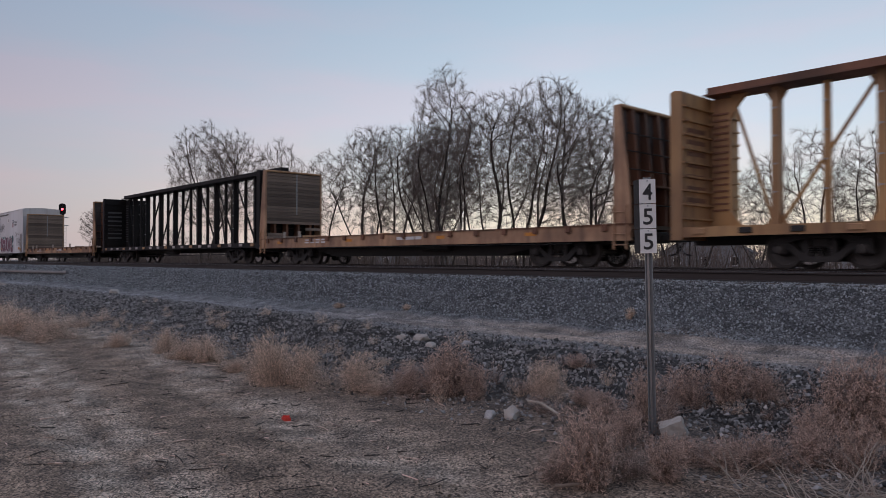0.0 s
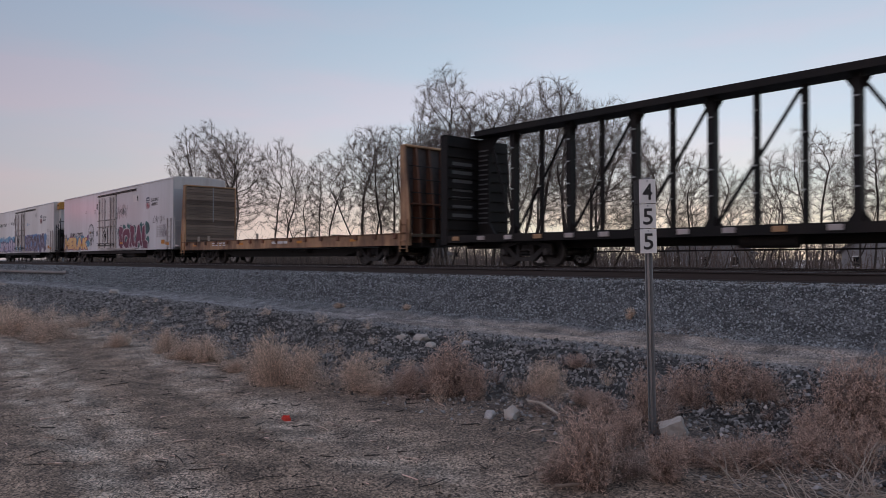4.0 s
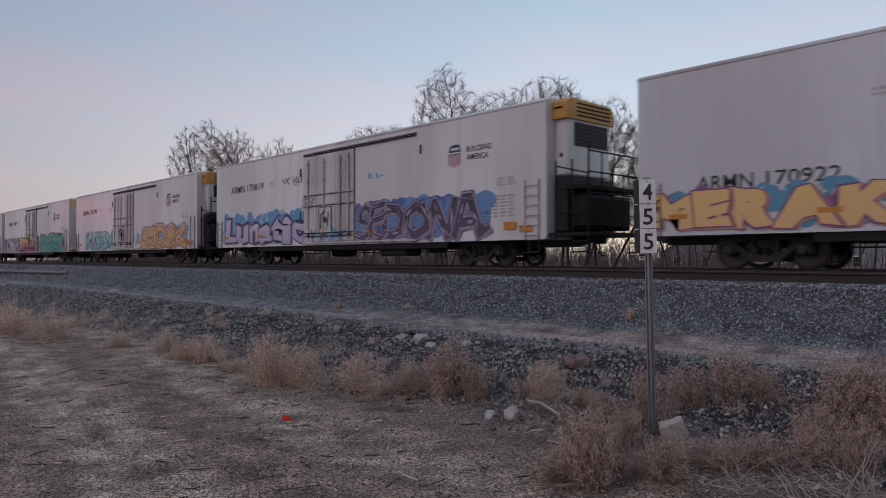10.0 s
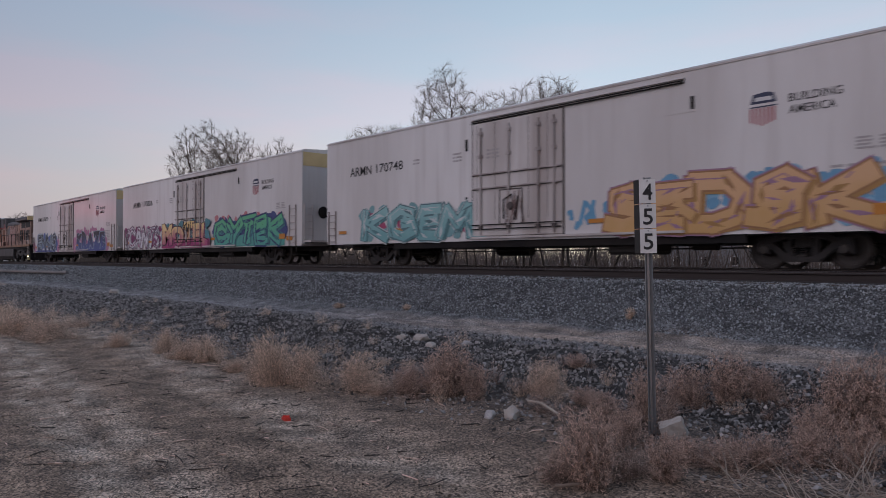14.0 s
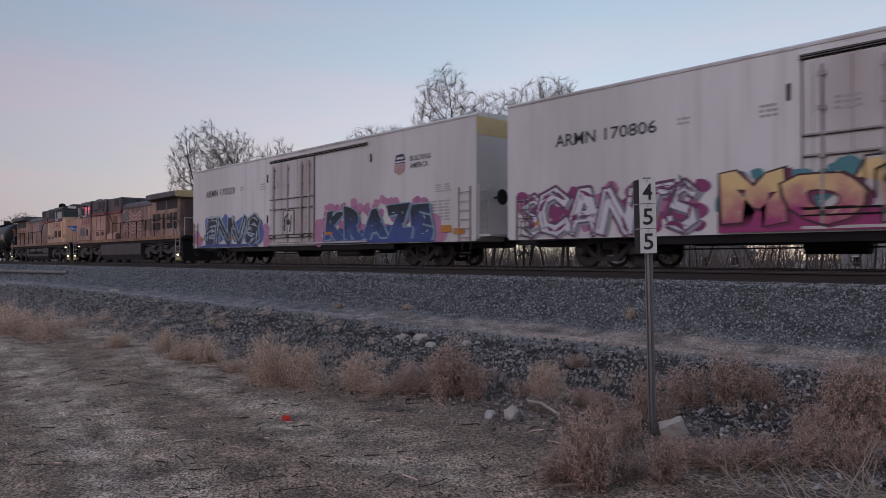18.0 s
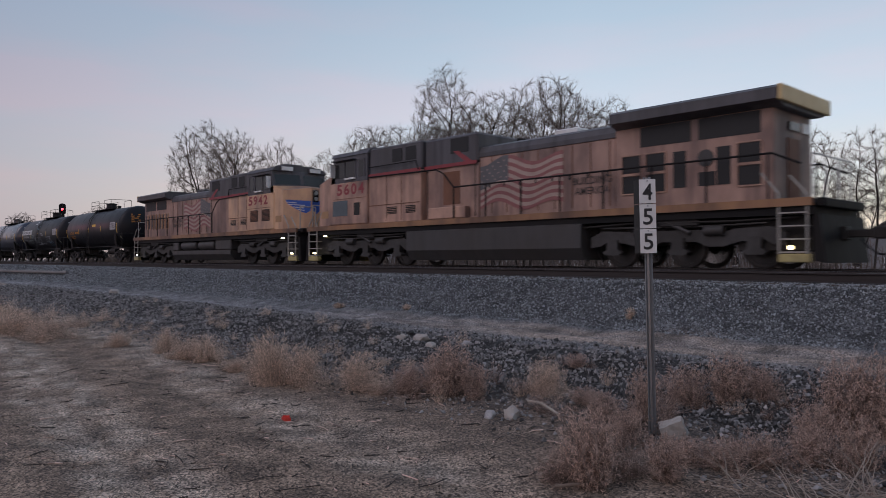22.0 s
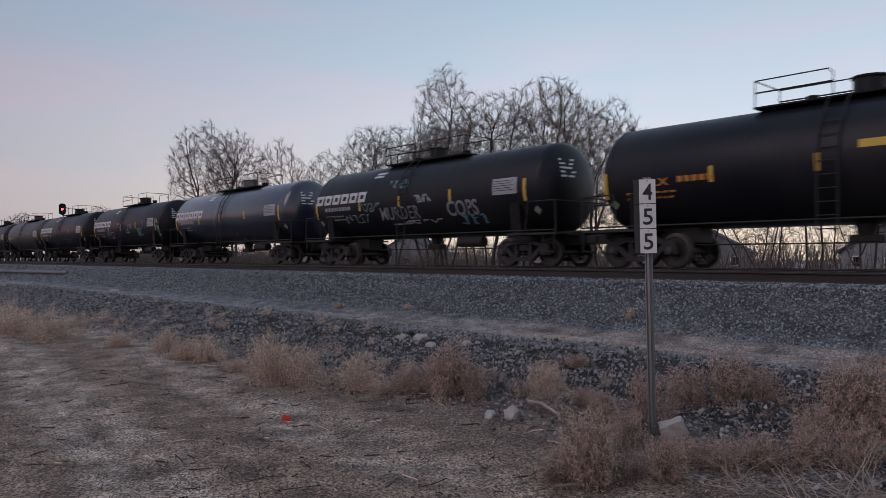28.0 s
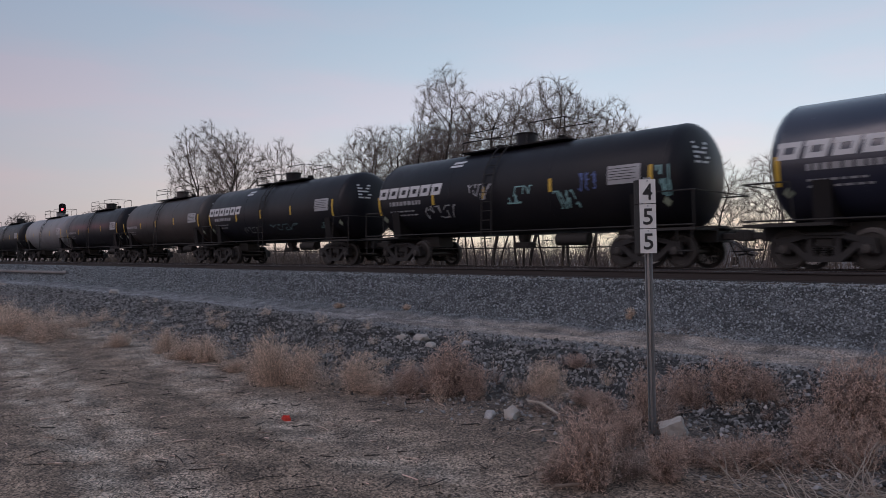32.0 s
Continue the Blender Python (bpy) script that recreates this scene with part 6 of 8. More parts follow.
stroke(ring, [(-4.1 + (x_ + 4.1) * 0.86, 2.22 + (z_ - 2.22) * 0.88) for x_, z_ in dome[:13]], 0.05, Y0 - 0.006, 1)
stroke(ring, [dome[-1], (-4.50, 1.78), (-4.34, 1.70), (-4.30, 1.36), (-4.12, 1.22), (-3.94, 1.38), (-3.88, 1.70), dome[0]], 0.035, Y0 - 0.010, 0)
for x_, w_ in ((-4.32, 0.13), (-3.86, 0.12), (-4.08, 0.06)):
    blob(ring, x_, 2.18 - (0.25 if w_ < 0.1 else 0), w_, Y0 - 0.014 - w_ * 0.01, 0, random.Random(3))
blob(ring, -4.30, 2.20, 0.085, Y0 - 0.017, 2, random.Random(4))
teeth = random.Random(6)
for i in range(9):
    x_ = -4.36 + 0.058 * i
    stroke(ring, [(x_, 1.82 + teeth.uniform(-0.03, 0.03)), (x_ + teeth.uniform(-0.03, 0.03), 1.56 + teeth.uniform(-0.05, 0.05))], 0.022, Y0 - 0.015, i % 2)
stroke(ring, [(-4.36, 1.68), (-4.1, 1.64), (-3.86, 1.70)], 0.02, Y0 - 0.0165, 0)
for i in range(10):
    x_, z_ = teeth.uniform(-4.55, -3.65), teeth.uniform(2.0, 2.6)
    stroke(ring, [(x_, z_), (x_ + teeth.uniform(-0.14, 0.14), z_ - teeth.uniform(0.03, 0.14))], 0.025, Y0 - 0.0115, 1)
part("graffiti", ring, [spray((0.07, 0.085, 0.09)), spray((0.26, 0.30, 0.32)), spray((0.42, 0.26, 0.10))], c5, "round black skull-like doodle")
scrawl(c5, -5.2, -3.4, 1.3, 1.8, Y0, (0.14, 0.13, 0.13), 10, 6, 0.04)

c6 = reefer(-114.40, "170819", True, "white refrigerator car with blue cursive graffiti and an orange cooling unit")
mural(c6, "pale lilac cursive lettering on sky blue", -10.2, -2.2, 0.88, 2.55, Y0, ((0.13, 0.34, 0.55), (0.06, 0.04, 0.13), (0.56, 0.50, 0.58), (0.35, 0.3, 0.45), (0.7, 0.68, 0.72)), 3, "Lunatic", (0.34, 0.50, 0.62), 0.85)
mural(c6, "dark violet angular piece on a blue cloud", 1.4, 8.75, 0.88, 2.5, Y0, ((0.14, 0.28, 0.52), (0.40, 0.34, 0.45), (0.05, 0.04, 0.06), (0.13, 0.09, 0.15), (0.09, 0.07, 0.13)), 4, "~SEDONA", (0.10, 0.14, 0.36), 0.9, fat=0.8)
scrawl(c6, -1.9, 1.0, 0.95, 1.6, -1.665, (0.13, 0.34, 0.55), 11, 10, 0.12)
scrawl(c6, -4.3, -2.6, 3.6, 3.95, Y0, (0.08, 0.075, 0.08), 12, 6, 0.05)
scrawl(c6, -2.6, -1.5, 2.3, 3.0, -1.665, (0.2, 0.2, 0.3), 13, 6, 0.04)
scrawl(c6, 2.2, 3.1, 3.3, 3.6, Y0, (0.2, 0.38, 0.55), 14, 4, 0.05)

c7 = reefer(-139.10, "170748", True, "white refrigerator car with orange and turquoise graffiti")
mural(c7, "turquoise wildstyle piece edged in crimson", -8.7, -2.0, 0.88, 2.3, Y0, ((0.20, 0.40, 0.42), (0.10, 0.20, 0.22), (0.26, 0.48, 0.48), (0.10, 0.30, 0.32), (0.60, 0.66, 0.66)), 5, "~KGEM", (0.42, 0.07, 0.16), 0.6)
mural(c7, "golden orange wildstyle piece on sky blue", 2.8, 9.9, 0.88, 2.4, Y0, ((0.15, 0.36, 0.55), (0.34, 0.17, 0.07), (0.62, 0.38, 0.20), (0.50, 0.30, 0.08), (0.36, 0.20, 0.30)), 6, "~SEDSK", (0.24, 0.46, 0.62), 0.55, fat=1.2)
scrawl(c7, -1.1, -0.2, 1.3, 2.4, -1.70, (0.18, 0.12, 0.11), 15, 6, 0.05)
scrawl(c7, 1.5, 2.6, 1.0, 1.9, Y0, (0.14, 0.36, 0.55), 16, 4, 0.14)

c8 = reefer(-163.55, "170806", False, "white refrigerator car covered with yellow and green graffiti", 11.35)
mural(c8, "white wildstyle piece over magenta", -10.85, -4.75, 0.88, 2.35, Y0, ((0.28, 0.05, 0.17), (0.10, 0.09, 0.13), (0.66, 0.65, 0.68), (0.56, 0.55, 0.60), (0.20, 0.03, 0.12)), 17, "~SCANTS", (0.46, 0.18, 0.32), 0.6, fat=0.9)
mural(c8, "yellow lettering with a crimson base on dark teal", -4.4, 2.2, 0.9, 2.45, -1.668, ((0.07, 0.24, 0.28), (0.055, 0.012, 0.022), (0.72, 0.53, 0.24), (0.36, 0.035, 0.17), (0.7, 0.62, 0.42)), 18, "MOTEL", None, 0.55, base=(0.36, 0.035, 0.17))
mural(c8, "green wildstyle piece edged in blue and violet", 2.6, 9.9, 0.9, 2.42, Y0, ((0.05, 0.07, 0.22), (0.025, 0.05, 0.14), (0.11, 0.43, 0.22), (0.08, 0.36, 0.30), (0.025, 0.045, 0.16)), 19, "~CYTEK", (0.07, 0.30, 0.32), 0.9, base=(0.09, 0.36, 0.31), puffs=(0.58, 0.22, 0.24), fat=1.4)

c9 = reefer(-187.42, "170559", False, "white refrigerator car with navy blue graffiti")
mural(c9, "dark navy block lettering shaded blue with pale edges", 2.0, 9.1, 0.88, 2.5, Y0, ((0.46, 0.18, 0.34), (0.30, 0.42, 0.50), (0.012, 0.02, 0.026), (0.045, 0.085, 0.27), (0.5, 0.56, 0.62)), 21, "KRAZE", None, 0.45, base=(0.045, 0.085, 0.27), puffs=(0.52, 0.22, 0.36))
mural(c9, "dark navy lettering on a blue cloud with pink edges", -9.4, -3.3, 0.88, 2.5, Y0, ((0.10, 0.17, 0.44), (0.40, 0.50, 0.56), (0.014, 0.018, 0.026), (0.03, 0.05, 0.14), (0.40, 0.50, 0.56)), 22, "~ENVS", (0.05, 0.085, 0.30), 0.8, fat=1.05)
for k, (x, z, r) in enumerate(((-10.6, 1.4, 0.45), (-10.2, 1.2, 0.4), (-3.0, 1.5, 0.5), (-2.7, 1.1, 0.42), (1.7, 1.6, 0.5), (1.6, 1.1, 0.42), (9.0, 1.4, 0.5), (9.3, 1.1, 0.4), (4.2, 2.5, 0.25), (6.1, 2.52, 0.22))):
    s2 = Shape()
    blob(s2, x, z, r * 0.78, (Y0 if x < -2.9 or x > 1.55 else -1.668) - 0.0012 - 0.0008 * k, 0, random.Random(k))
    part("graffiti", s2, spray((0.52, 0.24, 0.38)), c9, "pink sprayed cloud")
band = Shape().add([(2.0, Y0 - 0.03, 0.86), (8.9, Y0 - 0.03, 0.86), (8.9, Y0 - 0.03, 0.98), (2.0, Y0 - 0.03, 1.0)], [(0, 1, 2, 3)])
part("graffiti", band, spray((0.05, 0.085, 0.30)), c9, "blue sprayed band")
band = Shape().add([(-10.6, Y0 - 0.03, 0.86), (-3.6, Y0 - 0.03, 0.86), (-3.8, Y0 - 0.03, 0.98), (-9.2, Y0 - 0.03, 1.02)], [(0, 1, 2, 3)])
part("graffiti", band, spray((0.05, 0.085, 0.30)), c9, "blue sprayed band")


# ---- centre-beam flat cars ----
def centerbeam(centre, label, paint, post_paint, text_slot):
    car = car_root("centerbeam_car", label, "railcar", "empty lumber cars", centre)
    H = 11.55
    part("deck", Shape().box(-H, H, -1.42, 1.42, 0.93, 1.03), paint, car)
    for s_ in (-1, 1):
        sill = part("side_sill", Shape().prism([(-H, 1.04), (-H, 0.78), (-9.4, 0.80), (9.4, 0.80), (H, 0.78), (H, 1.04)], s_ * 1.48 - 0.05, s_ * 1.48 + 0.05, "y"), paint, car)
        for i in range(19):
            x = -10.8 + i * 1.2
            part("tie_down", Shape().box(x - 0.16, x + 0.16, min(s_ * 1.53, s_ * 1.57), max(s_ * 1.53, s_ * 1.57), 0.86, 1.0, 0.01), (GRIME if paint is TAN else RODGREY) if i % 3 else TANLIGHT, sill)
    part("centre_sill", Shape().box(-H, H, -0.3, 0.3, 0.6, 0.93), GRIME, car)
    part("brake_reservoir", Shape().rod((-1.2, -0.9, 0.7), (0.2, -0.9, 0.7), 0.2, n=14), GRIME, car, smooth=True)
    part("brake_rod", Shape().rod((-6, -0.6, 0.45), (6, -0.6, 0.48), 0.02), GRIME, car)
    top = Shape().prism([(-0.42, 4.55), (-0.42, 4.59), (-0.2, 4.62), (-0.2, 4.80), (0.2, 4.80), (0.2, 4.62), (0.42, 4.59), (0.42, 4.55)], -H + 0.3, H - 0.3, "x")
    part("top_chord", top, BROWN if paint is TAN else paint, car, "heavy top beam")
    for s_ in (-1, 1):
        bulk = Shape()
        bulk.prism([(s_ * (H - 0.32), 0.72), (s_ * H, 0.72), (s_ * H, 4.50), (s_ * (H - 0.12), 4.55), (s_ * (H - 0.32), 4.52)], -1.55, 1.55, "y")
        b = part("bulkhead", bulk, paint, car, "tall end bulkhead")
        for i in range(9):
            z = 1.25 + i * 0.36
            part("bulkhead_rib", Shape().box(min(s_ * (H - 0.40), s_ * (H - 0.32)), max(s_ * (H - 0.40), s_ * (H - 0.32)), -1.5, 1.5, z, z + 0.05), paint, b)
        for yy in (-1.1, -0.35, 0.35, 1.1):
            part("bulkhead_rib", Shape().box(min(s_ * H, s_ * (H + 0.1)), max(s_ * H, s_ * (H + 0.1)), yy - 0.05, yy + 0.05, 0.8, 4.4), paint, b)
        edge = 10.67 if s_ < 0 else 9.5
        web = Shape().box(min(s_ * edge, s_ * (H - 0.3)), max(s_ * edge, s_ * (H - 0.3)), -0.06, 0.06, 1.03, 4.48)
        web.prism([(s_ * edge, 4.55), (s_ * (edge - 0.45), 4.55), (s_ * (edge - 0.23), 4.3), (s_ * edge, 3.95)], -0.05, 0.05, "y")
        web.prism([(s_ * edge, 1.03), (s_ * (edge - 0.4), 1.03), (s_ * (edge - 0.19), 1.2), (s_ * edge, 1.5)], -0.05, 0.05, "y")
        w = part("end_web", web, paint, car, "solid end panel of the beam")
        for i in range(16):
            z = 1.5 + i * 0.17
            part("web_rib", Shape().box(min(s_ * 10.72, s_ * 11.15), max(s_ * 10.72, s_ * 11.15), -0.085, -0.06, z, z + 0.05), text_slot, w)
    for i in range(-8, 8):
        x = i * 1.186
        heavy = i % 2 == (0 if i < 0 else 1)
        if heavy:
            p = Shape().box(x - 0.09, x + 0.09, -0.14, 0.14, 1.03, 4.56)
            p.prism([(x - 0.28, 4.46), (x + 0.28, 4.46), (x + 0.075, 4.12), (x - 0.075, 4.12)], -0.03, 0.03, "y")
            p.prism([(x - 0.32, 1.03), (x + 0.32, 1.03), (x + 0.075, 1.42), (x - 0.075, 1.42)], -0.03, 0.03, "y")
        else:
            p = Shape().rod((x, 0, 1.03), (x, 0, 4.51), 0.092, n=10)
        post = part("post", p, post_paint, car)
        for z in (1.9, 2.6, 3.3, 4.0):
            part("tie_loop", Shape().box(x - 0.045, x + 0.045, -0.165, -0.14, z, z + 0.04), GALV, post)
    for i in (-8, -6, -4, -2, 1, 3, 5):
        a, c = i * 1.186 + 0.1, (i + 2) * 1.186 - 0.1
        p, q = ((a, 0, 4.40), (c, 0, 1.15)) if i > 0 else ((a, 0, 1.15), (c, 0, 4.40))
        part("diagonal", Shape().rod(p, q, 0.05, n=8), post_paint, car)
    for p, q in (((-10.6, 0, 4.40), (-9.57, 0, 1.15)), ((8.42, 0, 1.15), (9.42, 0, 4.40))):
        part("diagonal", Shape().rod(p, q, 0.05, n=8), post_paint, car)
    for x in (-8.1, 8.1):
        freight_truck(car, x)
    couplers(car, H)
    sh = Shape()
    bars(sh, -H + 0.34, -H + 0.35, 1, 1.1, -1.2, 1, 2)
    for k in range(7):
        z = 1.7 + k * 0.3
        sh.add([(-H + 0.33, yy, zz) for yy, zz in ((-1.3, z), (-0.35, z), (-0.35, z + 0.12), (-1.3, z + 0.12))], [(0, 1, 2, 3)])
    tagged(part("stencil", sh, text_slot, car, "stencilled lines on the bulkhead"), kind="stuff")
    return car


centerbeam(1.75, "empty tan centre-beam lumber car with rust streaks", TAN, TAN, BROWN)
centerbeam(-43.1, "empty black centre-beam lumber car", BLACK, BLACK, spray((0.09, 0.09, 0.095)))


# ---- bulkhead flat cars ----
PLANK = Shape().box(-0.03, 0.03, -1.47, 1.47, -0.066, 0.066, 0.008).mesh("plank", WOOD)
PLANK_SHORT = Shape().box(-0.03, 0.03, -0.42, 0.42, -0.066, 0.066, 0.008).mesh("plank", WOOD)


def bulkhead_flat(centre, label, paint, broken, half=10.25):
    car = car_root("bulkhead_flatcar", label, "railcar", "empty bulkhead flat cars", centre)
    part("deck", Shape().box(-half, half, -1.44, 1.44, 1.06, 1.17), DECKWOOD, car, "worn wooden deck")
    for s_ in (-1, 1):
        sill = part("side_sill", Shape().prism([(-half, 1.19), (-half, 0.74), (half, 0.74), (half, 1.19)], s_ * 1.5 - 0.055, s_ * 1.5 + 0.055, "y"), paint, car, "rust-streaked side sill")
        part("sill_flange", Shape().box(-half, half, min(s_ * 1.5, s_ * 1.6), max(s_ * 1.5, s_ * 1.6), 1.175, 1.20), BROWN, sill)
        for i in range(16):
            x = -half + 0.8 + i * (2 * half - 1.6) / 15
            part("stake_pocket", Shape().box(x - 0.09, x + 0.09, min(s_ * 1.555, s_ * 1.63), max(s_ * 1.555, s_ * 1.63), 1.0, 1.20, 0.01), BROWN, sill)
        y = s_ * 1.558
        if s_ < 0:
            for x in (-8.6, -3.1, 2.4, 6.5):
                sh = Shape().add([(x, y, 0.94), (x + 0.45, y, 0.94), (x + 0.45, y, 1.05), (x, y, 1.05)], [(0, 1, 2, 3)])
                part("reflector", sh, INKORANGE, car, "faded yellow reflective patch")
            sh = Shape()
            bars(sh, -6.2, -4.5, 0.9, 1.12, y, 2, 7, words=4)
            bars(sh, 0.2, 1.8, 0.9, 1.1, y, 1, 8, words=3)
            tagged(part("stencil", sh, INKWHITE, car, "white stencilled lettering"), kind="stuff")
    part("centre_sill", Shape().prism([(-half + 0.2, 0.95), (-half + 0.2, 0.70), (-6.3, 0.62), (-5.0, 0.36), (5.0, 0.36), (6.3, 0.62), (half - 0.2, 0.70), (half - 0.2, 0.95)], -0.85, 0.85, "y"), GRIME, car, "black fish-belly centre sill")
    part("brake_reservoir", Shape().rod((1.2, -1.05, 0.68), (2.6, -1.05, 0.68), 0.16, n=14), GRIME, car, smooth=True)
    part("train_pipe", Shape().rod((-8, -1.2, 0.74), (8, -1.2, 0.70), 0.022), GALV, car)
    for s_ in (-1, 1):
        inner, outer = half - 0.52, half
        edge = [(s_ * inner, 0.82), (s_ * outer, 0.82), (s_ * outer, 1.9), (s_ * (inner + 0.22), 4.46), (s_ * inner, 4.46)]
        bulk = part("bulkhead", Shape().box(min(s_ * (inner + 0.06), s_ * (inner + 0.10)), max(s_ * (inner + 0.06), s_ * (inner + 0.10)), -1.46, 1.46, 1.2, 4.42) if not broken or s_ > 0 else
                    Shape().box(min(s_ * (inner + 0.06), s_ * (inner + 0.10)), max(s_ * (inner + 0.06), s_ * (inner + 0.10)), -1.46, 1.46, 2.05, 4.42), SEAL, car, "steel bulkhead lined with planks")
        for q in (-1, 1):
            part("side_plate", Shape().prism(edge, q * 1.52 - 0.04, q * 1.52 + 0.04, "y"), paint, bulk, "tapered steel side plate")
        part("top_beam", Shape().box(min(s_ * (inner - 0.04), s_ * (inner + 0.26)), max(s_ * (inner - 0.04), s_ * (inner + 0.26)), -1.5, 1.5, 4.40, 4.49, 0.02), TANLIGHT, bulk, "pale yellow top beam")
        for yy in (-0.98, -0.33, 0.33, 0.98):
            rib = [(s_ * (inner + 0.10), 0.85), (s_ * (outer - 0.02), 0.85), (s_ * (outer - 0.02), 1.9), (s_ * (inner + 0.24), 4.42), (s_ * (inner + 0.10), 4.42)]
            part("rib", Shape().prism(rib, yy - 0.05, yy + 0.05, "y"), BROWN, bulk)
        part("walk_plate", Shape().box(min(s_ * (outer - 0.3), s_ * (outer + 0.08)), max(s_ * (outer - 0.3), s_ * (outer + 0.08)), -1.4, 1.4, 2.25, 2.30), BROWN, bulk)
        for z in (1.75, 2.7, 3.2, 3.7):
            part("rung", Shape().rod((s_ * (outer - 0.02 - 0.098 * max(z - 1.9, 0)), -1.4, z), (s_ * (outer - 0.02 - 0.098 * max(z - 1.9, 0)), 1.4, z), 0.02, n=6), GRIME, bulk)
        for i in range(22):
            z = 1.28 + i * 0.1435
            if broken and s_ < 0 and i in (1, 2, 3, 4):
                if i == 1:
                    part("plank", PLANK_SHORT, None, bulk, at=(s_ * (inner + 0.02), -1.0, z))
                if i == 3:
                    part("plank", PLANK_SHORT, None, bulk, at=(s_ * (inner + 0.02), 1.05, z))
                continue
            part("plank", PLANK, None, bulk, at=(s_ * (inner + 0.02 + 0.006 * ((i * 7) % 3)), 0, z))
        part("batten", Shape().box(min(s_ * (inner - 0.02), s_ * (inner - 0.035)), max(s_ * (inner - 0.02), s_ * (inner - 0.035)), 0.10, 0.15, 2.4, 4.38), GALV, bulk)
        ladder(car, s_ * (outer - 0.5), s_ * (outer - 0.1), 0.5, 1.7, 4, -1.56, paint)
    for x in (-8.2, -6.9, -1.5, 3.4):
        part("stake", Shape().box(x - 0.05, x + 0.05, -1.46, -1.36, 1.17, 1.48, 0.008), STICK, car, "short pale wooden stake")
    rr = random.Random(int(-centre))
    for i in range(12):
        x, yy, ln, w, hh = rr.uniform(-half + 1, half - 1.2), rr.uniform(-1.3, 0.6), rr.uniform(0.3, 1.3), rr.uniform(0.06, 0.14), rr.uniform(0.03, 0.11)
        ob = part("dunnage_timber", Shape().box(-ln / 2, ln / 2, -w / 2, w / 2, 0, hh, 0.01), WOOD if i % 3 else TANLIGHT, car, "loose scrap timber on the deck", at=(x, yy, 1.172))
        ob.rotation_euler = (0, 0, rr.uniform(-0.5, 0.5) if i % 2 else rr.uniform(1.1, 2.0))
    for x in (-7.4, 7.4):
        freight_truck(car, x)
    couplers(car, half)
    return car


bulkhead_flat(-21.25, "empty rusty salmon-brown bulkhead flat car with broken planks", SALMON, True)
bulkhead_flat(-66.6, "empty weathered tan bulkhead flat car", FLATTAN, False)


# ---- tank cars ----
def tank_car(centre, label, paint, brand=True, half=6.65, rad=1.46, panel=True, tags=0, orange=False):
    car = car_root("tank_car", label, "railcar", "tank cars", centre)
    zc = 2.50
    prof = []
    for i in range(9):
        a = math.pi / 2 * i / 8
        prof.append((-half + 0.62 * (1 - math.cos(a)), rad * math.sin(a) if i else 0.05))
    ends = [(x, r) for x, r in prof]
    full = ends + [(-half * 0.33, rad), (half * 0.33, rad)] + [(-x, r) for x, r in reversed(ends)]
    part("tank", Shape().lathe(full, "x", 56, (0, 0, zc)), paint, car, "welded cylindrical tank shell", True)
    for x in (-half + 0.62, -half * 0.33, half * 0.33, half - 0.62):
        part("weld_band", Shape().lathe([(-0.02, rad), (-0.012, rad + 0.006), (0.012, rad + 0.006), (0.02, rad)], "x", 56, (x, 0, zc)), paint, car, "", True)

    def on(x, z, lift=0.008):
        d = z - zc
        return (x, -math.sqrt(max((rad + lift) ** 2 - d * d, 0)), z)

    def patch(sh, x0, x1, z0, z1, slot=0, lean=0.0, lift=0.008):
        n = max(1, int((z1 - z0) / 0.15))
        rows = [[on(x + lean * (z0 + (z1 - z0) * k / n - z0), z0 + (z1 - z0) * k / n, lift) for x in (x0, x1)] for k in range(n + 1)]
        for a, b in zip(rows, rows[1:]):
            sh.add([a[0], a[1], b[1], b[0]], [(0, 1, 2, 3)], slot)

    if brand:
        for k in range(6):
            x = -6.15 + k * 0.60
            sh = Shape()
            patch(sh, x, x + 0.13, 2.50, 2.90, 0, 0.25)
            patch(sh, x + 0.35, x + 0.48, 2.50, 2.90, 0, 0.25)
            patch(sh, x + 0.02, x + 0.48, 2.78, 2.90, 0, 0.25, 0.010)
            patch(sh, x, x + 0.48, 2.50, 2.62, 0, 0.25, 0.010)
            part("brand_block", sh, INKWHITE, car, "white slanted brand marking")
        sh = Shape()
        for k in range(2):
            patch(sh, -2.45 + 0.05 * k, -1.85 + 0.05 * k, 3.42 + 0.13 * k, 3.50 + 0.13 * k)
        part("roof_marking", sh, INKWHITE, car, "small white twin-bar mark")
    sh = Shape()
    r = random.Random(int(-centre))
    for row, z in enumerate((2.22, 1.98, 1.84)):
        x = -3.95 if orange and row == 0 else -5.5
        for k in range((5 if orange else 9) if row == 0 else 7):
            w = r.uniform(0.09, 0.2)
            patch(sh, x, x + w, z, z + (0.15 if row == 0 else 0.05))
            x += w + 0.06
    tagged(part("stencil", sh, INKORANGE if orange else spray((0.34, 0.34, 0.35)), car, "small stencilled data lines"), kind="stuff")
    for x, z0, z1 in ((-6.2, 1.9, 2.6), (-3.1, 2.15, 2.55), (-0.6, 2.2, 2.6), (2.2, 2.25, 2.65), (5.6, 2.05, 2.75)):
        sh = Shape()
        patch(sh, x, x + 0.12, z0, z1)
        part("reflector", sh, INKYELLOW, car, "vertical yellow reflector strip")
    def words(word, x0, x1, z0, z1, material, lbl, bold=0.02):
        sh = Shape()
        letters(sh, word, x0, x1, z0, z1, 0, 0, bold)
        sh.v = [on(p[0], p[2], 0.016) for p in sh.v]
        part("lettering", sh, material, car, lbl)

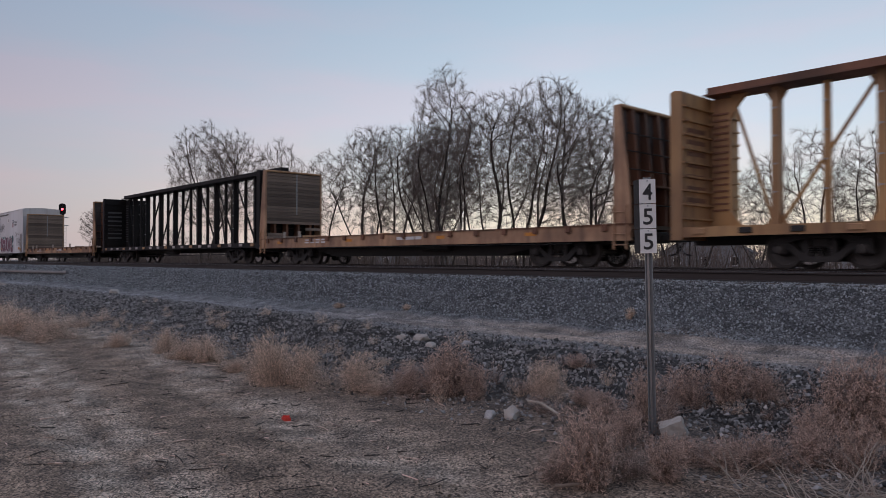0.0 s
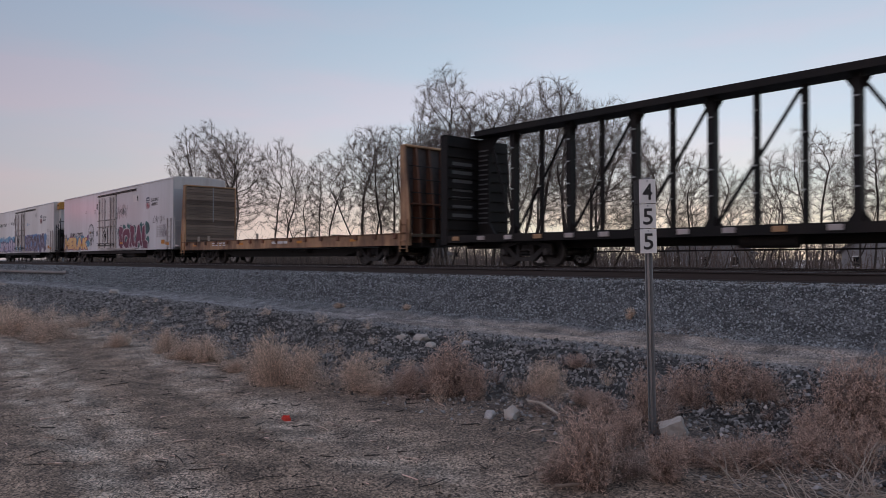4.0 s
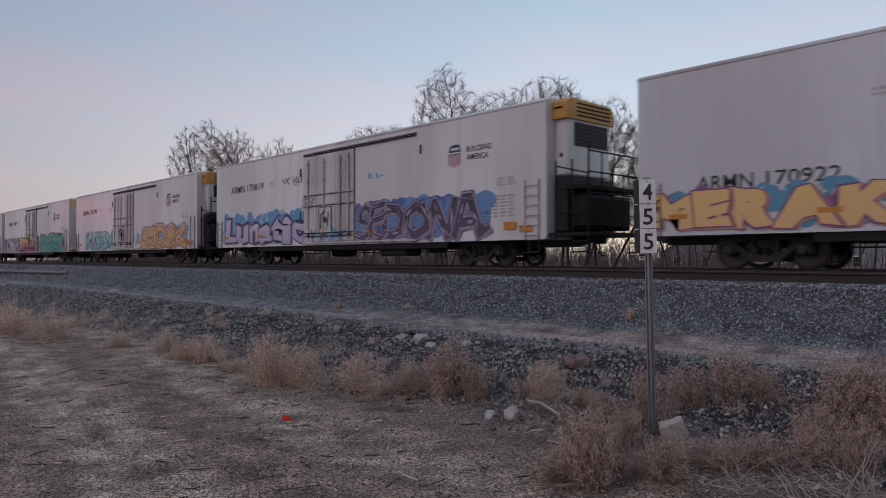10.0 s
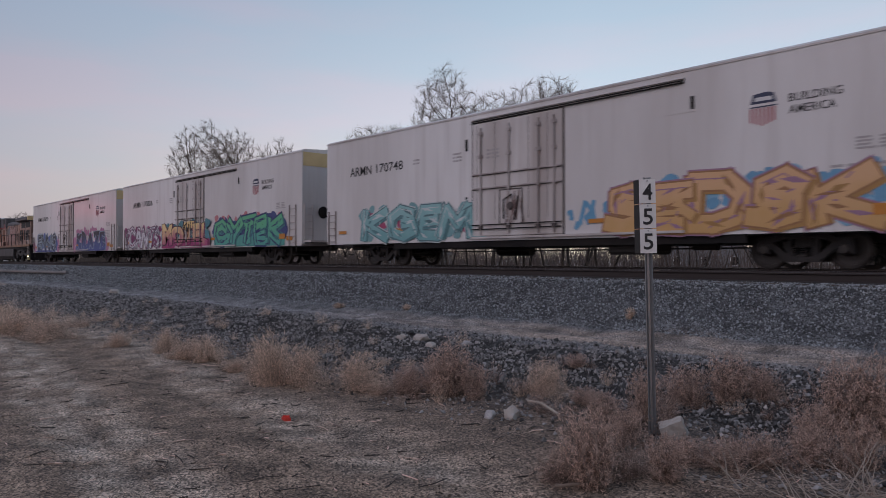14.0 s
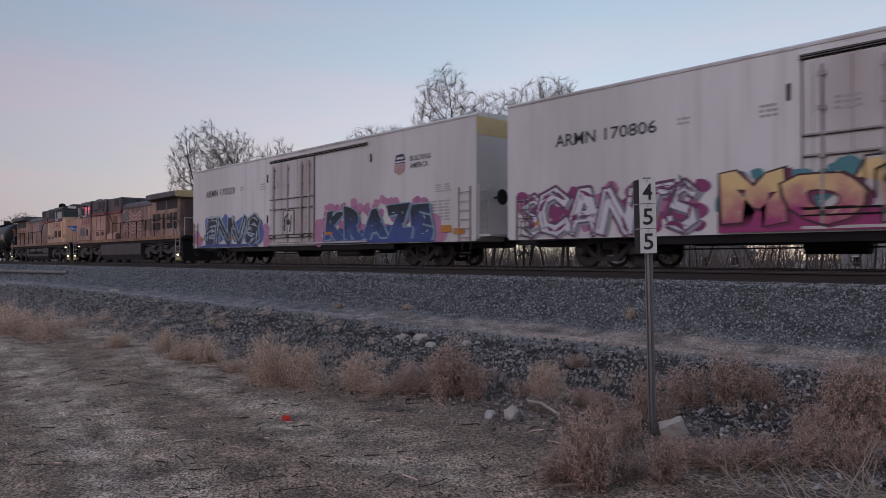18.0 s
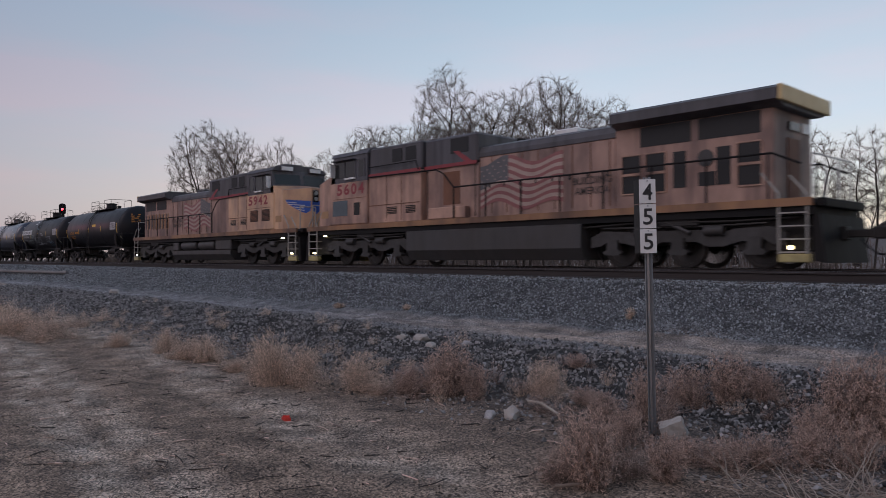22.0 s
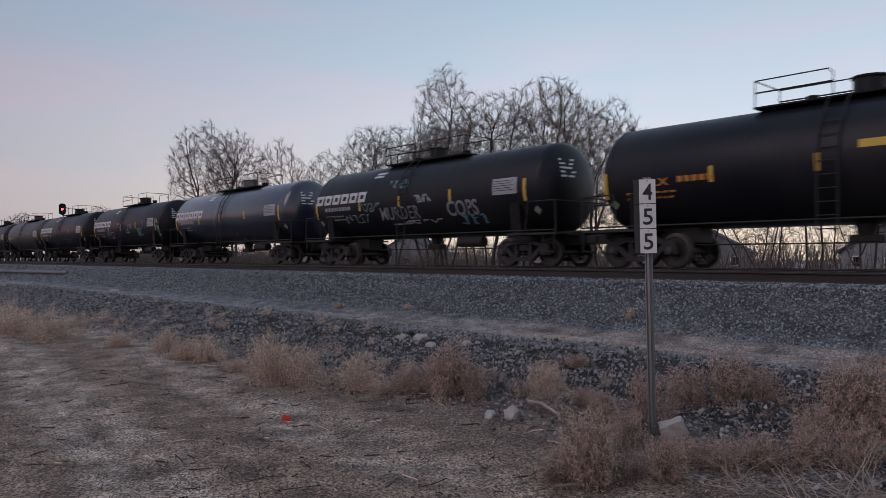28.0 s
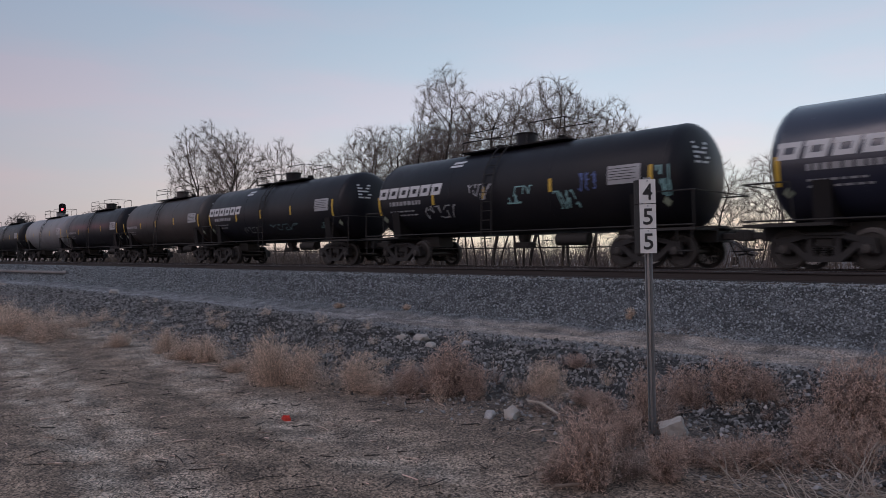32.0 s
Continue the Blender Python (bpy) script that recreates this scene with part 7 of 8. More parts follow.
    if tags == 1:
        words("COPS", 2.05, 3.55, 1.72, 2.25, spray((0.27, 0.28, 0.30)), "white sprayed tag", 0.02)
        words("MURDER", -1.75, 0.55, 1.72, 2.2, spray((0.25, 0.26, 0.28)), "white sprayed tag", 0.01)
    for x in (-5.95, 6.05):
        dia = Shape()
        dia.add([on(x - 0.14, 1.75, 0.012), on(x, 1.61, 0.012), on(x + 0.14, 1.75, 0.012), on(x, 1.89, 0.012)], [(0, 1, 2, 3)])
        part("placard", dia, spray((0.32, 0.36, 0.27)), car, "pale diamond hazard placard")
    if orange:
        words("UTLX", -5.2, -4.2, 2.16, 2.36, INKORANGE, "orange reporting mark")
        sh = Shape()
        patch(sh, 0.3, 1.1, 2.62, 2.80)
        part("placard", sh, INKYELLOW, car, "yellow rectangular panel")
    if panel:
        sh = Shape()
        patch(sh, 4.3, 5.35, 2.30, 2.82)
        part("data_panel", sh, spray((0.40, 0.40, 0.41)), car, "pale data panel")
        sh = Shape()
        for k in range(5):
            patch(sh, 4.35, 5.2 - 0.1 * (k % 2), 2.42 + k * 0.075, 2.44 + k * 0.075, 0, 0, 0.011)
        part("panel_lines", sh, INK, car)
    if tags:
        for k, (x0, x1, z0, z1, col) in enumerate((((-4.2, -2.6, 1.7, 2.0, (0.25, 0.30, 0.28)), (-3.0, -1.9, 2.1, 2.4, (0.16, 0.26, 0.27)), (-1.4, 1.2, 1.56, 1.66, (0.40, 0.41, 0.44)), (0.3, 1.3, 2.3, 2.55, (0.36, 0.38, 0.40)), (2.4, 3.9, 1.45, 1.75, (0.16, 0.32, 0.44)), (-1.2, 0.0, 2.9, 3.2, (0.15, 0.26, 0.30)),
                                                    ) if tags == 1 else ((-2.6, -1.2, 1.55, 1.8, (0.16, 0.17, 0.17)), (0.3, 2.4, 1.6, 1.85, (0.10, 0.17, 0.18)), (4.4, 5.1, 1.6, 1.8, (0.12, 0.20, 0.20))) if tags == 3 else ((-3.6, -2.0, 1.7, 2.1, (0.36, 0.37, 0.38)), (-1.2, -0.3, 2.2, 2.7, (0.4, 0.4, 0.42)), (0.4, 1.4, 2.0, 2.5, (0.26, 0.46, 0.46)), (2.3, 3.3, 1.75, 2.25, (0.26, 0.46, 0.46)), (3.2, 4.0, 2.2, 2.7, (0.08, 0.12, 0.3)), (5.85, 6.25, 1.9, 2.7, (0.24, 0.44, 0.44))))):
            sh = Shape()
            rr = random.Random(k + 50)
            n = 7
            for j in range(n):
                x = x0 + (x1 - x0) * (j + 0.5) / n
                pts = [(x + rr.uniform(-0.05, 0.05), rr.uniform(z0, z1))]
                for i in range(4):
                    pts.append((pts[-1][0] + rr.uniform(-0.7, 0.9) * (x1 - x0) / n, min(max(pts[-1][1] + rr.uniform(-0.4, 0.4), z0), z1)))
                stroke(sh, pts, 0.04, -0.012 - 0.0008 * j, 0)
            sh.v = [on(p[0], p[2], -p[1]) for p in sh.v]
            tagged(part("graffiti", sh, spray(col), car, "faded spray tag"), kind="stuff")
    # manway, platform and guard rails on top
    part("manway", Shape().rod((0.1, 0, zc + rad - 0.1), (0.1, 0, zc + rad + 0.42), 0.36, n=24), paint, car, "manway dome", True)
    part("manway_lid", Shape().lathe([(0, 0.40), (0.05, 0.40), (0.09, 0.2)], "z", 24, (0.1, 0, zc + rad + 0.42)), BLACK, car, "", True)
    part("top_platform", Shape().box(-2.3, 2.3, -0.72, 0.72, zc + rad - 0.02, zc + rad + 0.02), BLACK, car, "grating platform")
    for x in (-1.2, 1.5):
        part("valve_housing", Shape().rod((x, 0.1, zc + rad), (x, 0.1, zc + rad + 0.25), 0.14, n=12), BLACK, car)
    zt = zc + rad
    for q in (-0.72, 0.72):
        part("guard_rail", Shape().path([(-2.25, q, zt), (-2.25, q, zt + 0.66), (-0.55, q, zt + 0.66), (-0.45, q, zt + 0.56), (-0.45, q, zt)], 0.016, 6), GRIME, car)
        part("guard_rail", Shape().path([(0.7, q, zt), (0.7, q, zt + 0.56), (0.8, q, zt + 0.66), (2.25, q, zt + 0.66), (2.25, q, zt)], 0.016, 6), GRIME, car)
        part("guard_rail", Shape().path([(-2.25, q, zt + 0.36), (-0.45, q, zt + 0.36)], 0.02, 6), GRIME, car)
    for x in (-2.25, 2.25):
        part("guard_rail", Shape().path([(x, -0.72, zt + 0.66), (x, 0.72, zt + 0.66)], 0.016, 6), GRIME, car)
    for q in (-1, 1):
        lad = Shape()
        for x in (-0.22, 0.22):
            lad.path([(x - 0.3, q * 1.56, 0.75), (x - 0.3, q * 1.56, 2.5), (x - 0.3, q * 1.38, 3.2), (x - 0.3, q * 1.0, 3.72), (x - 0.3, q * 0.75, 3.95)], 0.02)
        for k in range(10):
            z = 0.9 + k * 0.3
            yy = 1.56 if z < 2.5 else 1.56 - 0.18 * (z - 2.5) / 0.7 if z < 3.2 else 1.38 - 0.38 * (z - 3.2) / 0.52
            lad.rod((-0.52, q * yy, z), (-0.08, q * yy, z), 0.014, n=6)
        part("ladder", lad, GRIME, car)
        part("walk_rail", Shape().path([(-half - 0.3, q * 1.5, 1.12), (half + 0.3, q * 1.5, 1.12)], 0.022, 8), GRIME, car, "long side handrail")
        for s_ in (-1, 1):
            part("end_handrail", Shape().path([(s_ * (half - 0.9), q * 1.5, 1.1), (s_ * (half - 0.8), q * 1.52, 2.0), (s_ * (half + 0.25), q * 1.5, 2.0), (s_ * (half + 0.28), q * 1.5, 1.0)], 0.02), GRIME, car)
            part("end_step", Shape().path([(s_ * (half - 0.2), q * 1.5, 1.0), (s_ * (half - 0.2), q * 1.5, 0.45), (s_ * (half + 0.22), q * 1.5, 0.45), (s_ * (half + 0.22), q * 1.5, 1.0)], 0.02), GRIME, car)
    for s_ in (-1, 1):
        part("stub_sill", Shape().box(min(s_ * 3.9, s_ * (half + 0.3)), max(s_ * 3.9, s_ * (half + 0.3)), -0.35, 0.35, 0.68, 1.12), GRIME, car)
        part("end_platform", Shape().box(min(s_ * (half - 1.7), s_ * (half + 0.3)), max(s_ * (half - 1.7), s_ * (half + 0.3)), -1.5, 1.5, 0.98, 1.05), GRIME, car)
        sad = Shape().prism([(-1.3, 1.05), (1.3, 1.05), (1.42, 2.0), (1.1, 1.54), (0.6, 1.18), (0, 1.05), (-0.6, 1.18), (-1.1, 1.54), (-1.42, 2.0)], s_ * 5.2 - 0.2, s_ * 5.2 + 0.2, "x")
        part("saddle", sad, BLACK, car)
        part("end_rail", Shape().path([(s_ * (half + 0.28), -1.5, 2.0), (s_ * (half + 0.28), 1.5, 2.0)], 0.02), GRIME, car)
        sh = Shape()
        for k in range(5):
            w = 0.62 - 0.07 * (k % 3)
            row = []
            for yy, dz in ((-0.75, 0), (-0.75 + w, 0), (-0.75 + w, 0.06), (-0.75, 0.06)):
                z = 3.3 - k * 0.13 + dz
                q = min(math.hypot(yy, z - zc) / rad, 1)
                row.append((s_ * (half - 0.62 + 0.62 * math.sqrt(1 - q * q) + 0.012), yy, z))
            sh.add(row, [(0, 1, 2, 3)])
        part("head_stencil", sh, INKWHITE if not orange else INKORANGE, car, "lines of stencilled data on the tank head")
        freight_truck(car, s_ * 5.27)
    part("bottom_outlet", Shape().rod((0, 0, 0.78), (0, 0, 1.15), 0.18, 0.28, 14).box(-0.35, 0.35, -0.2, 0.2, 0.62, 0.8, 0.03), GRIME, car)
    part("brake_reservoir", Shape().rod((1.8, -0.5, 0.85), (3.0, -0.5, 0.85), 0.19, n=14), GRIME, car, smooth=True)
    part("brake_rod", Shape().rod((-4.5, -0.3, 0.62), (4.5, -0.3, 0.6), 0.018), GRIME, car)
    couplers(car, half + 0.2)
    return car


tank_car(-251.95, "black tank car with orange stencils and yellow strips", TANKBLACK, False, tags=0, orange=True)
tank_car(-266.75, "black tank car with white brand blocks and spray tags", TANKBLACK, True, tags=1)
tank_car(-281.85, "glossy navy tank car with white brand blocks", TANKBLUE, True)
tank_car(-296.95, "black tank car with turquoise tags and a pale panel", TANKBLACK, True, tags=2)
tank_car(-312.0, "black tank car with white brand blocks and faint tags", TANKBLACK, True, tags=3)
tank_car(-325.3, "dark brown tank car", TANKBROWN, False, 6.2, 1.46, True)
tank_car(-338.6, "weathered black tank car", TANKBLACK, False, 6.2)
tank_car(-352.2, "pale grey tank car", TANKGREY, False, 6.6)
tank_car(-367.2, "black tank car far down the train", TANKBLACK, True)
tank_car(-382.2, "brown-black tank car far down the train", TANKBROWN, False)
tank_car(-397.2, "black tank car near the train's tail", TANKBLACK, True)
tank_car(-412.2, "black tank car near the train's tail", TANKBLACK, False)
tank_car(-427.2, "black tank car near the train's tail", TANKBLACK, False)


# ---- locomotives: built with the cab towards +X ----
def flag_part(loco, x0, x1, z0, z1, y, s_):
    """A large faded painted flag with waving stripes; the star field lies towards the cab."""
    sh = Shape()
    n = 22

    def wave(u, v):
        return z0 + (z1 - z0) * v + 0.17 * math.sin(9.5 * u + 0.6 + 1.1 * v) * (0.7 + 0.3 * u) + 0.10 * (u - 0.5)
    for k in range(13):
        for i in range(n):
            u0, u1 = i / n, (i + 1) / n
            if k > 5 and u0 >= 0.62:
                continue
            sh.add([(x0 + (x1 - x0) * u, y, wave(u, v)) for u, v in ((u0, k / 13), (u1, k / 13), (u1, (k + 1) / 13), (u0, (k + 1) / 13))], [(0, 1, 2, 3)], k % 2)
    for i in range(n):
        u0, u1 = i / n, (i + 1) / n
        if u0 >= 0.62:
            sh.add([(x0 + (x1 - x0) * u, y, wave(u, v)) for u, v in ((u0, 6 / 13), (u1, 6 / 13), (u1, 1), (u0, 1))], [(0, 1, 2, 3)], 2)
    for a in range(5):
        for b in range(4):
            u, v = 0.66 + a * 0.072 + 0.03 * (b % 2), 0.53 + b * 0.12
            x, z = x0 + (x1 - x0) * u, wave(u, v)
            sh.add([(x - 0.03, y + s_ * 0.003, z), (x, y + s_ * 0.003, z - 0.03), (x + 0.03, y + s_ * 0.003, z), (x, y + s_ * 0.003, z + 0.03)], [(0, 1, 2, 3)], 1)
    part("painted_flag", sh, [spray((0.29, 0.11, 0.105)), spray((0.44, 0.325, 0.27)), spray((0.12, 0.115, 0.12)), spray((0.3, 0.29, 0.28))], loco, "faded painted flag on the hood doors")


def loco_truck(loco, x):
    t = part("truck", Shape().box(-2.2, 2.2, -0.9, 0.9, 0.62, 0.9, 0.03), GRIME, loco, "grimy three-axle truck", at=(x, 0, 0))
    for s_ in (-1, 1):
        fr = Shape().prism([(-2.75, 0.55), (-2.75, 0.85), (-2.35, 1.02), (-1.5, 0.98), (-1.1, 0.86), (-0.6, 0.98), (0.6, 0.98), (1.1, 0.86), (1.5, 0.98), (2.35, 1.02), (2.75, 0.85), (2.75, 0.55), (2.4, 0.60), (2.2, 0.72), (1.6, 0.66), (1.2, 0.55), (0.8, 0.55),
                           (0.5, 0.68), (-0.5, 0.68), (-0.8, 0.55), (-1.2, 0.55), (-1.6, 0.66), (-2.2, 0.72), (-2.4, 0.60)], s_ * 1.16 - 0.08, s_ * 1.16 + 0.08, "y")
        part("side_frame", fr, TRUCKGREY, t)
        for a in (-2.0, 0.0, 2.0):
            jb = Shape().prism([(a - 0.22, 0.34), (a + 0.22, 0.34), (a + 0.3, 0.42), (a + 0.17, 0.5), (a + 0.17, 0.78), (a - 0.17, 0.78), (a - 0.17, 0.5), (a - 0.3, 0.42)], s_ * 1.22 - 0.09, s_ * 1.22 + 0.09, "y")
            part("journal_box", jb, TRUCKGREY, t)
            part("bearing_cap", Shape().lathe([(-s_ * 0.14, 0.1), (0, 0.12)], "y", 14, (a, s_ * 1.2, 0.533)), TRUCKGREY, t)
        for a in (-1.0, 1.0):
            part("brake_cylinder", Shape().rod((a - 0.25, s_ * 1.27, 0.95), (a + 0.25, s_ * 1.27, 0.95), 0.13, n=12), TRUCKGREY, t, smooth=True)
        part("damper", Shape().rod((-0.35, s_ * 1.3, 0.9), (0.3, s_ * 1.32, 1.2), 0.05, n=8), TANKLOCO, t)
        part("air_line", Shape().path([(-2.3, s_ * 1.26, 1.1), (-0.8, s_ * 1.28, 1.06), (1.2, s_ * 1.28, 1.08), (2.3, s_ * 1.26, 1.1)], 0.025), TANKLOCO, t)
        part("sand_hose", Shape().path([(2.6, s_ * 1.1, 1.2), (2.72, s_ * 1.0, 0.6), (2.6, s_ * 0.85, 0.15)], 0.03), BLACK, t)
    return t


def locomotive(centre, turned, number, paint, cab, full_tank, label):
    lo = car_root("locomotive", label, "locomotive", "diesel locomotives", centre, turned)
    kind = "loco_back" if turned else "loco"
    # front of the cab, back of the cab, front of the nose, front end of the frame
    cf = 8.55 + cab
    cb = cf - 2.55
    nf = cf + (1.62 if turned else 1.85)
    fe = cf + (1.83 if turned else 2.1)
    part("underframe", Shape().box(-10.2, fe, -1.42, 1.42, 1.25, 1.50), BLACK, lo)
    for s_ in (-1, 1):
        part("sill_stripe", Shape().box(-10.2, fe, min(s_ * 1.42, s_ * 1.5), max(s_ * 1.42, s_ * 1.5), 1.44, 1.63), LOCOSILL, lo, "orange painted sill")
    part("deck", Shape().box(-10.2, fe, -1.49, 1.49, 1.50, 1.60), LOCOGREY, lo)
    for x in (-6.8, 6.8):
        part("underbody", Shape().box(x - 3.1, x + 3.1, -1.0, 1.0, 0.92, 1.26, 0.03), GRIME, lo)
        for s_ in (-1, 1):
            part("brake_pipe", Shape().path([(x - 3.0, s_ * 1.3, 1.2), (x - 1.5, s_ * 1.34, 1.16), (x + 1.4, s_ * 1.34, 1.2), (x + 3.0, s_ * 1.3, 1.14)], 0.03), GRIME, lo)
            part("equipment_box", Shape().box(x - 0.6, x + 0.5, min(s_ * 1.0, s_ * 1.36), max(s_ * 1.0, s_ * 1.36), 1.08, 1.27, 0.02), GRIME, lo)
    # tank
    if full_tank:
        prof = [(-1.25, 0.2), (1.25, 0.2), (1.46, 0.55), (1.46, 1.22), (1.3, 1.38), (-1.3, 1.38), (-1.46, 1.22), (-1.46, 0.55)]
        part("fuel_tank", Shape().prism(prof, -3.85, 4.05, "x"), TANKLOCO, lo, "large grey fuel tank")
        part("tank_cap", Shape().rod((1.6, -1.5, 1.15), (1.6, -1.5, 1.35), 0.06), BLACK, lo)
    else:
        prof = [(-1.2, 0.2), (1.2, 0.2), (1.42, 0.5), (1.42, 0.72), (-1.42, 0.72), (-1.42, 0.5)]
        part("fuel_tank", Shape().prism(prof, -3.9, 3.6, "x"), TANKLOCO, lo, "low grey fuel tank")
        part("tank_box", Shape().box(1.8, 3.6, -1.42, 1.42, 0.724, 1.25, 0.05), TANKLOCO, lo)
        part("tank_box", Shape().box(-3.9, -3.1, -1.4, 1.4, 0.724, 1.2, 0.05), TANKLOCO, lo)
        for s_ in (-1, 1):
            for a, b in ((-2.9, -0.85), (-0.55, 1.5)):
                part("air_reservoir", Shape().lathe([(a, 0.12), (a + 0.06, 0.24), (a + 0.16, 0.27), (b - 0.16, 0.27), (b - 0.06, 0.24), (b, 0.12)], "x", 18, (0, s_ * 1.12, 1.0)), TANKLOCO, lo, "", True)
    for x in (-6.8, 6.8):
        t = loco_truck(lo, x)
        for a in (-2.0, 0.0, 2.0):
            put_wheels(t, LOCO_WHEEL, a, 0.533, kind)
    couplers(lo, 10.35, fe + 0.15)
    # nose and cab
    plan = [(cf - 0.3, -1.46), (cf + 0.02, -1.46), (cf + 0.87, -1.46), (nf, -0.55), (nf, 0.55), (cf + 0.87, 1.46), (cf + 0.02, 1.46), (cf - 0.3, 1.46)]
    brow = [3.66, 3.68, 3.40, 3.50, 3.50, 3.40, 3.68, 3.66]
    nose, n_ = Shape(), len(plan)
    rings = [(px_, py_, 1.62) for px_, py_ in plan] + [(px_, py_, z_) for (px_, py_), z_ in zip(plan, brow)] + [(cf + 0.55, 0, 3.72), (cf - 0.3, 0, 3.76)]
    faces = [tuple(range(n_ - 1, -1, -1))] + [(i, (i + 1) % n_, n_ + (i + 1) % n_, n_ + i) for i in range(n_)]
    faces += [(n_ + i, n_ + i + 1, 2 * n_) for i in range(n_ - 1)] + [(2 * n_ - 1, 2 * n_ + 1, 2 * n_), (2 * n_ + 1, n_, 2 * n_)]
    part("nose", nose.add(rings, faces), paint, lo, "broad yellow nose with chamfered corners")
    stack = part("nose_lamp", Shape().box(nf, nf + 0.05, -0.50, -0.20, 2.86, 3.40, 0.02), GLASS, lo, "dark headlight housing with two lenses")
    for z in (3.0, 3.26):
        part("lens", Shape().rod((nf + 0.05, -0.35, z), (nf + 0.075, -0.35, z), 0.095, n=16), STEPGREY, stack, "pale headlight lens")
    part("nose_door", Shape().box(nf, nf + 0.03, 0.0, 0.52, 1.75, 3.1, 0.01), paint, lo, "narrow nose door")
    part("cab_lower", Shape().box(cb, cf + 0.1, -1.5, 1.5, 1.62, 3.36, 0.05), paint, lo, "yellow cab side")
    cab_up = Shape()
    low = [(cb, -1.46), (cf, -1.46), (cf + 0.22, 0), (cf, 1.46), (cb, 1.46)]
    cab_up.add([(px_, py_, 3.36) for px_, py_ in low] + [(px_ - 0.2 * (px_ > cb), py_, 4.45) for px_, py_ in low],
               [(4, 3, 2, 1, 0), (5, 6, 7, 8, 9)] + [(i, (i + 1) % 5, 5 + (i + 1) % 5, 5 + i) for i in range(5)])
    part("cab_upper", cab_up, LOCOGREY, lo, "grey cab top")
    part("cab_roof", Shape().prism([(-1.5, 4.42), (1.5, 4.42), (1.38, 4.58), (0.7, 4.72), (-0.7, 4.72), (-1.38, 4.58)], cb - 0.05, cf - 0.06, "x"), LOCOGREY, lo)
    for s_ in (-1, 1):
        def pane(u, z):
            return (cf + 0.22 * (1 - u) - 0.2 * (z - 3.36) / 1.09 + 0.012, s_ * 1.46 * u, z)
        part("windscreen", Shape().add([pane(0.07, 3.80), pane(0.92, 3.76), pane(0.92, 4.24), pane(0.07, 4.26)], [(0, 1, 2, 3)]), GLASS, lo, "grey-green windscreen pane")
        nb = part("number_board", Shape().box(cf - 0.3, cf + 0.06, min(s_ * 0.42, s_ * 1.12), max(s_ * 0.42, s_ * 1.12), 4.40, 4.66, 0.02), LOCOGREY, lo)
        part("board_face", Shape().box(cf + 0.06, cf + 0.072, min(s_ * 0.47, s_ * 1.07), max(s_ * 0.47, s_ * 1.07), 4.44, 4.62), SIGNWHITE, nb, "pale number board face")
    for s_ in (-1, 1):
        y = s_ * 1.46
        for a, b in ((cf - 1.0, cf - 0.32), (cf - 1.75, cf - 1.08), (cf - 2.35, cf - 1.95)):
            w = part("side_window", Shape().box(a, b, min(y, y + s_ * 0.012), max(y, y + s_ * 0.012), 3.55, 4.2), GLASS, lo, "dark cab window")
            part("window_frame", Shape().box(a - 0.04, a, min(y, y + s_ * 0.03), max(y, y + s_ * 0.03), 3.5, 4.25), LOCOGREY, w)
        part("sunshade", Shape().box(cf - 1.8, cf - 0.3, min(y, y + s_ * 0.22), max(y, y + s_ * 0.22), 4.24, 4.27), LOCOGREY, lo)
        part("armrest", Shape().box(cf - 1.75, cf - 1.08, min(y, y + s_ * 0.09), max(y, y + s_ * 0.09), 3.46, 3.53), SIGNWHITE, lo)
        part("mirror", Shape().box(cf - 0.30, cf - 0.26, min(y, y + s_ * 0.22), max(y, y + s_ * 0.22), 3.6, 4.15), SIGNWHITE, lo)
        sh = Shape()
        for i, ch in enumerate(number if s_ < 0 else number[::-1]):
            x = cf - 2.38 + i * 0.50
            letters(sh, ch, x, x + 0.38, 2.84, 3.29, s_ * 1.506, 0, 0.03, side=s_)
        part("road_number", sh, REDSTRIPE, lo, "faded red road number")
        for k, a in enumerate((cf - 2.2, cf - 1.05)):
            if turned:
                w = 0.85 if k else 0.5
                part("glazed_panel" if k else "grille_panel", Shape().box(a + 0.1 * (1 - k) - 0.2 * k, a + w, min(s_ * 1.5, s_ * 1.512), max(s_ * 1.5, s_ * 1.512), 2.0, 2.62 if k else 2.5), spray((0.10, 0.125, 0.14)) if k else GRIME, lo, "blue-grey access panel" if k else "dark grille panel")
                continue
            gr = part("grille_panel", Shape().box(a, a + 0.75, min(s_ * 1.5, s_ * 1.512), max(s_ * 1.5, s_ * 1.512), 2.05, 2.6), GRIME, lo, "louvred grille panel")
            for q in range(9):
                part("louvre", Shape().box(a + 0.03, a + 0.72, min(s_ * 1.512, s_ * 1.53), max(s_ * 1.512, s_ * 1.53), 2.08 + q * 0.057, 2.112 + q * 0.057), BROWN, gr)
        part("kick_panel", Shape().box(cf + 0.2, cf + 0.72, min(s_ * 1.46, s_ * 1.472), max(s_ * 1.46, s_ * 1.472), 1.95, 2.25), TANLIGHT, lo)
        part("cab_door_seam", Shape().box(cf - 2.5, cf - 0.2, min(s_ * 1.5, s_ * 1.512), max(s_ * 1.5, s_ * 1.512), 2.68, 2.70), BROWN, lo)
        # winged emblem that wraps the nose corner
        def on(u, z, lift=0.006):
            return (cf + 0.87 + (nf - cf - 0.87) * u + lift, s_ * (1.46 - 0.91 * u + lift), z)
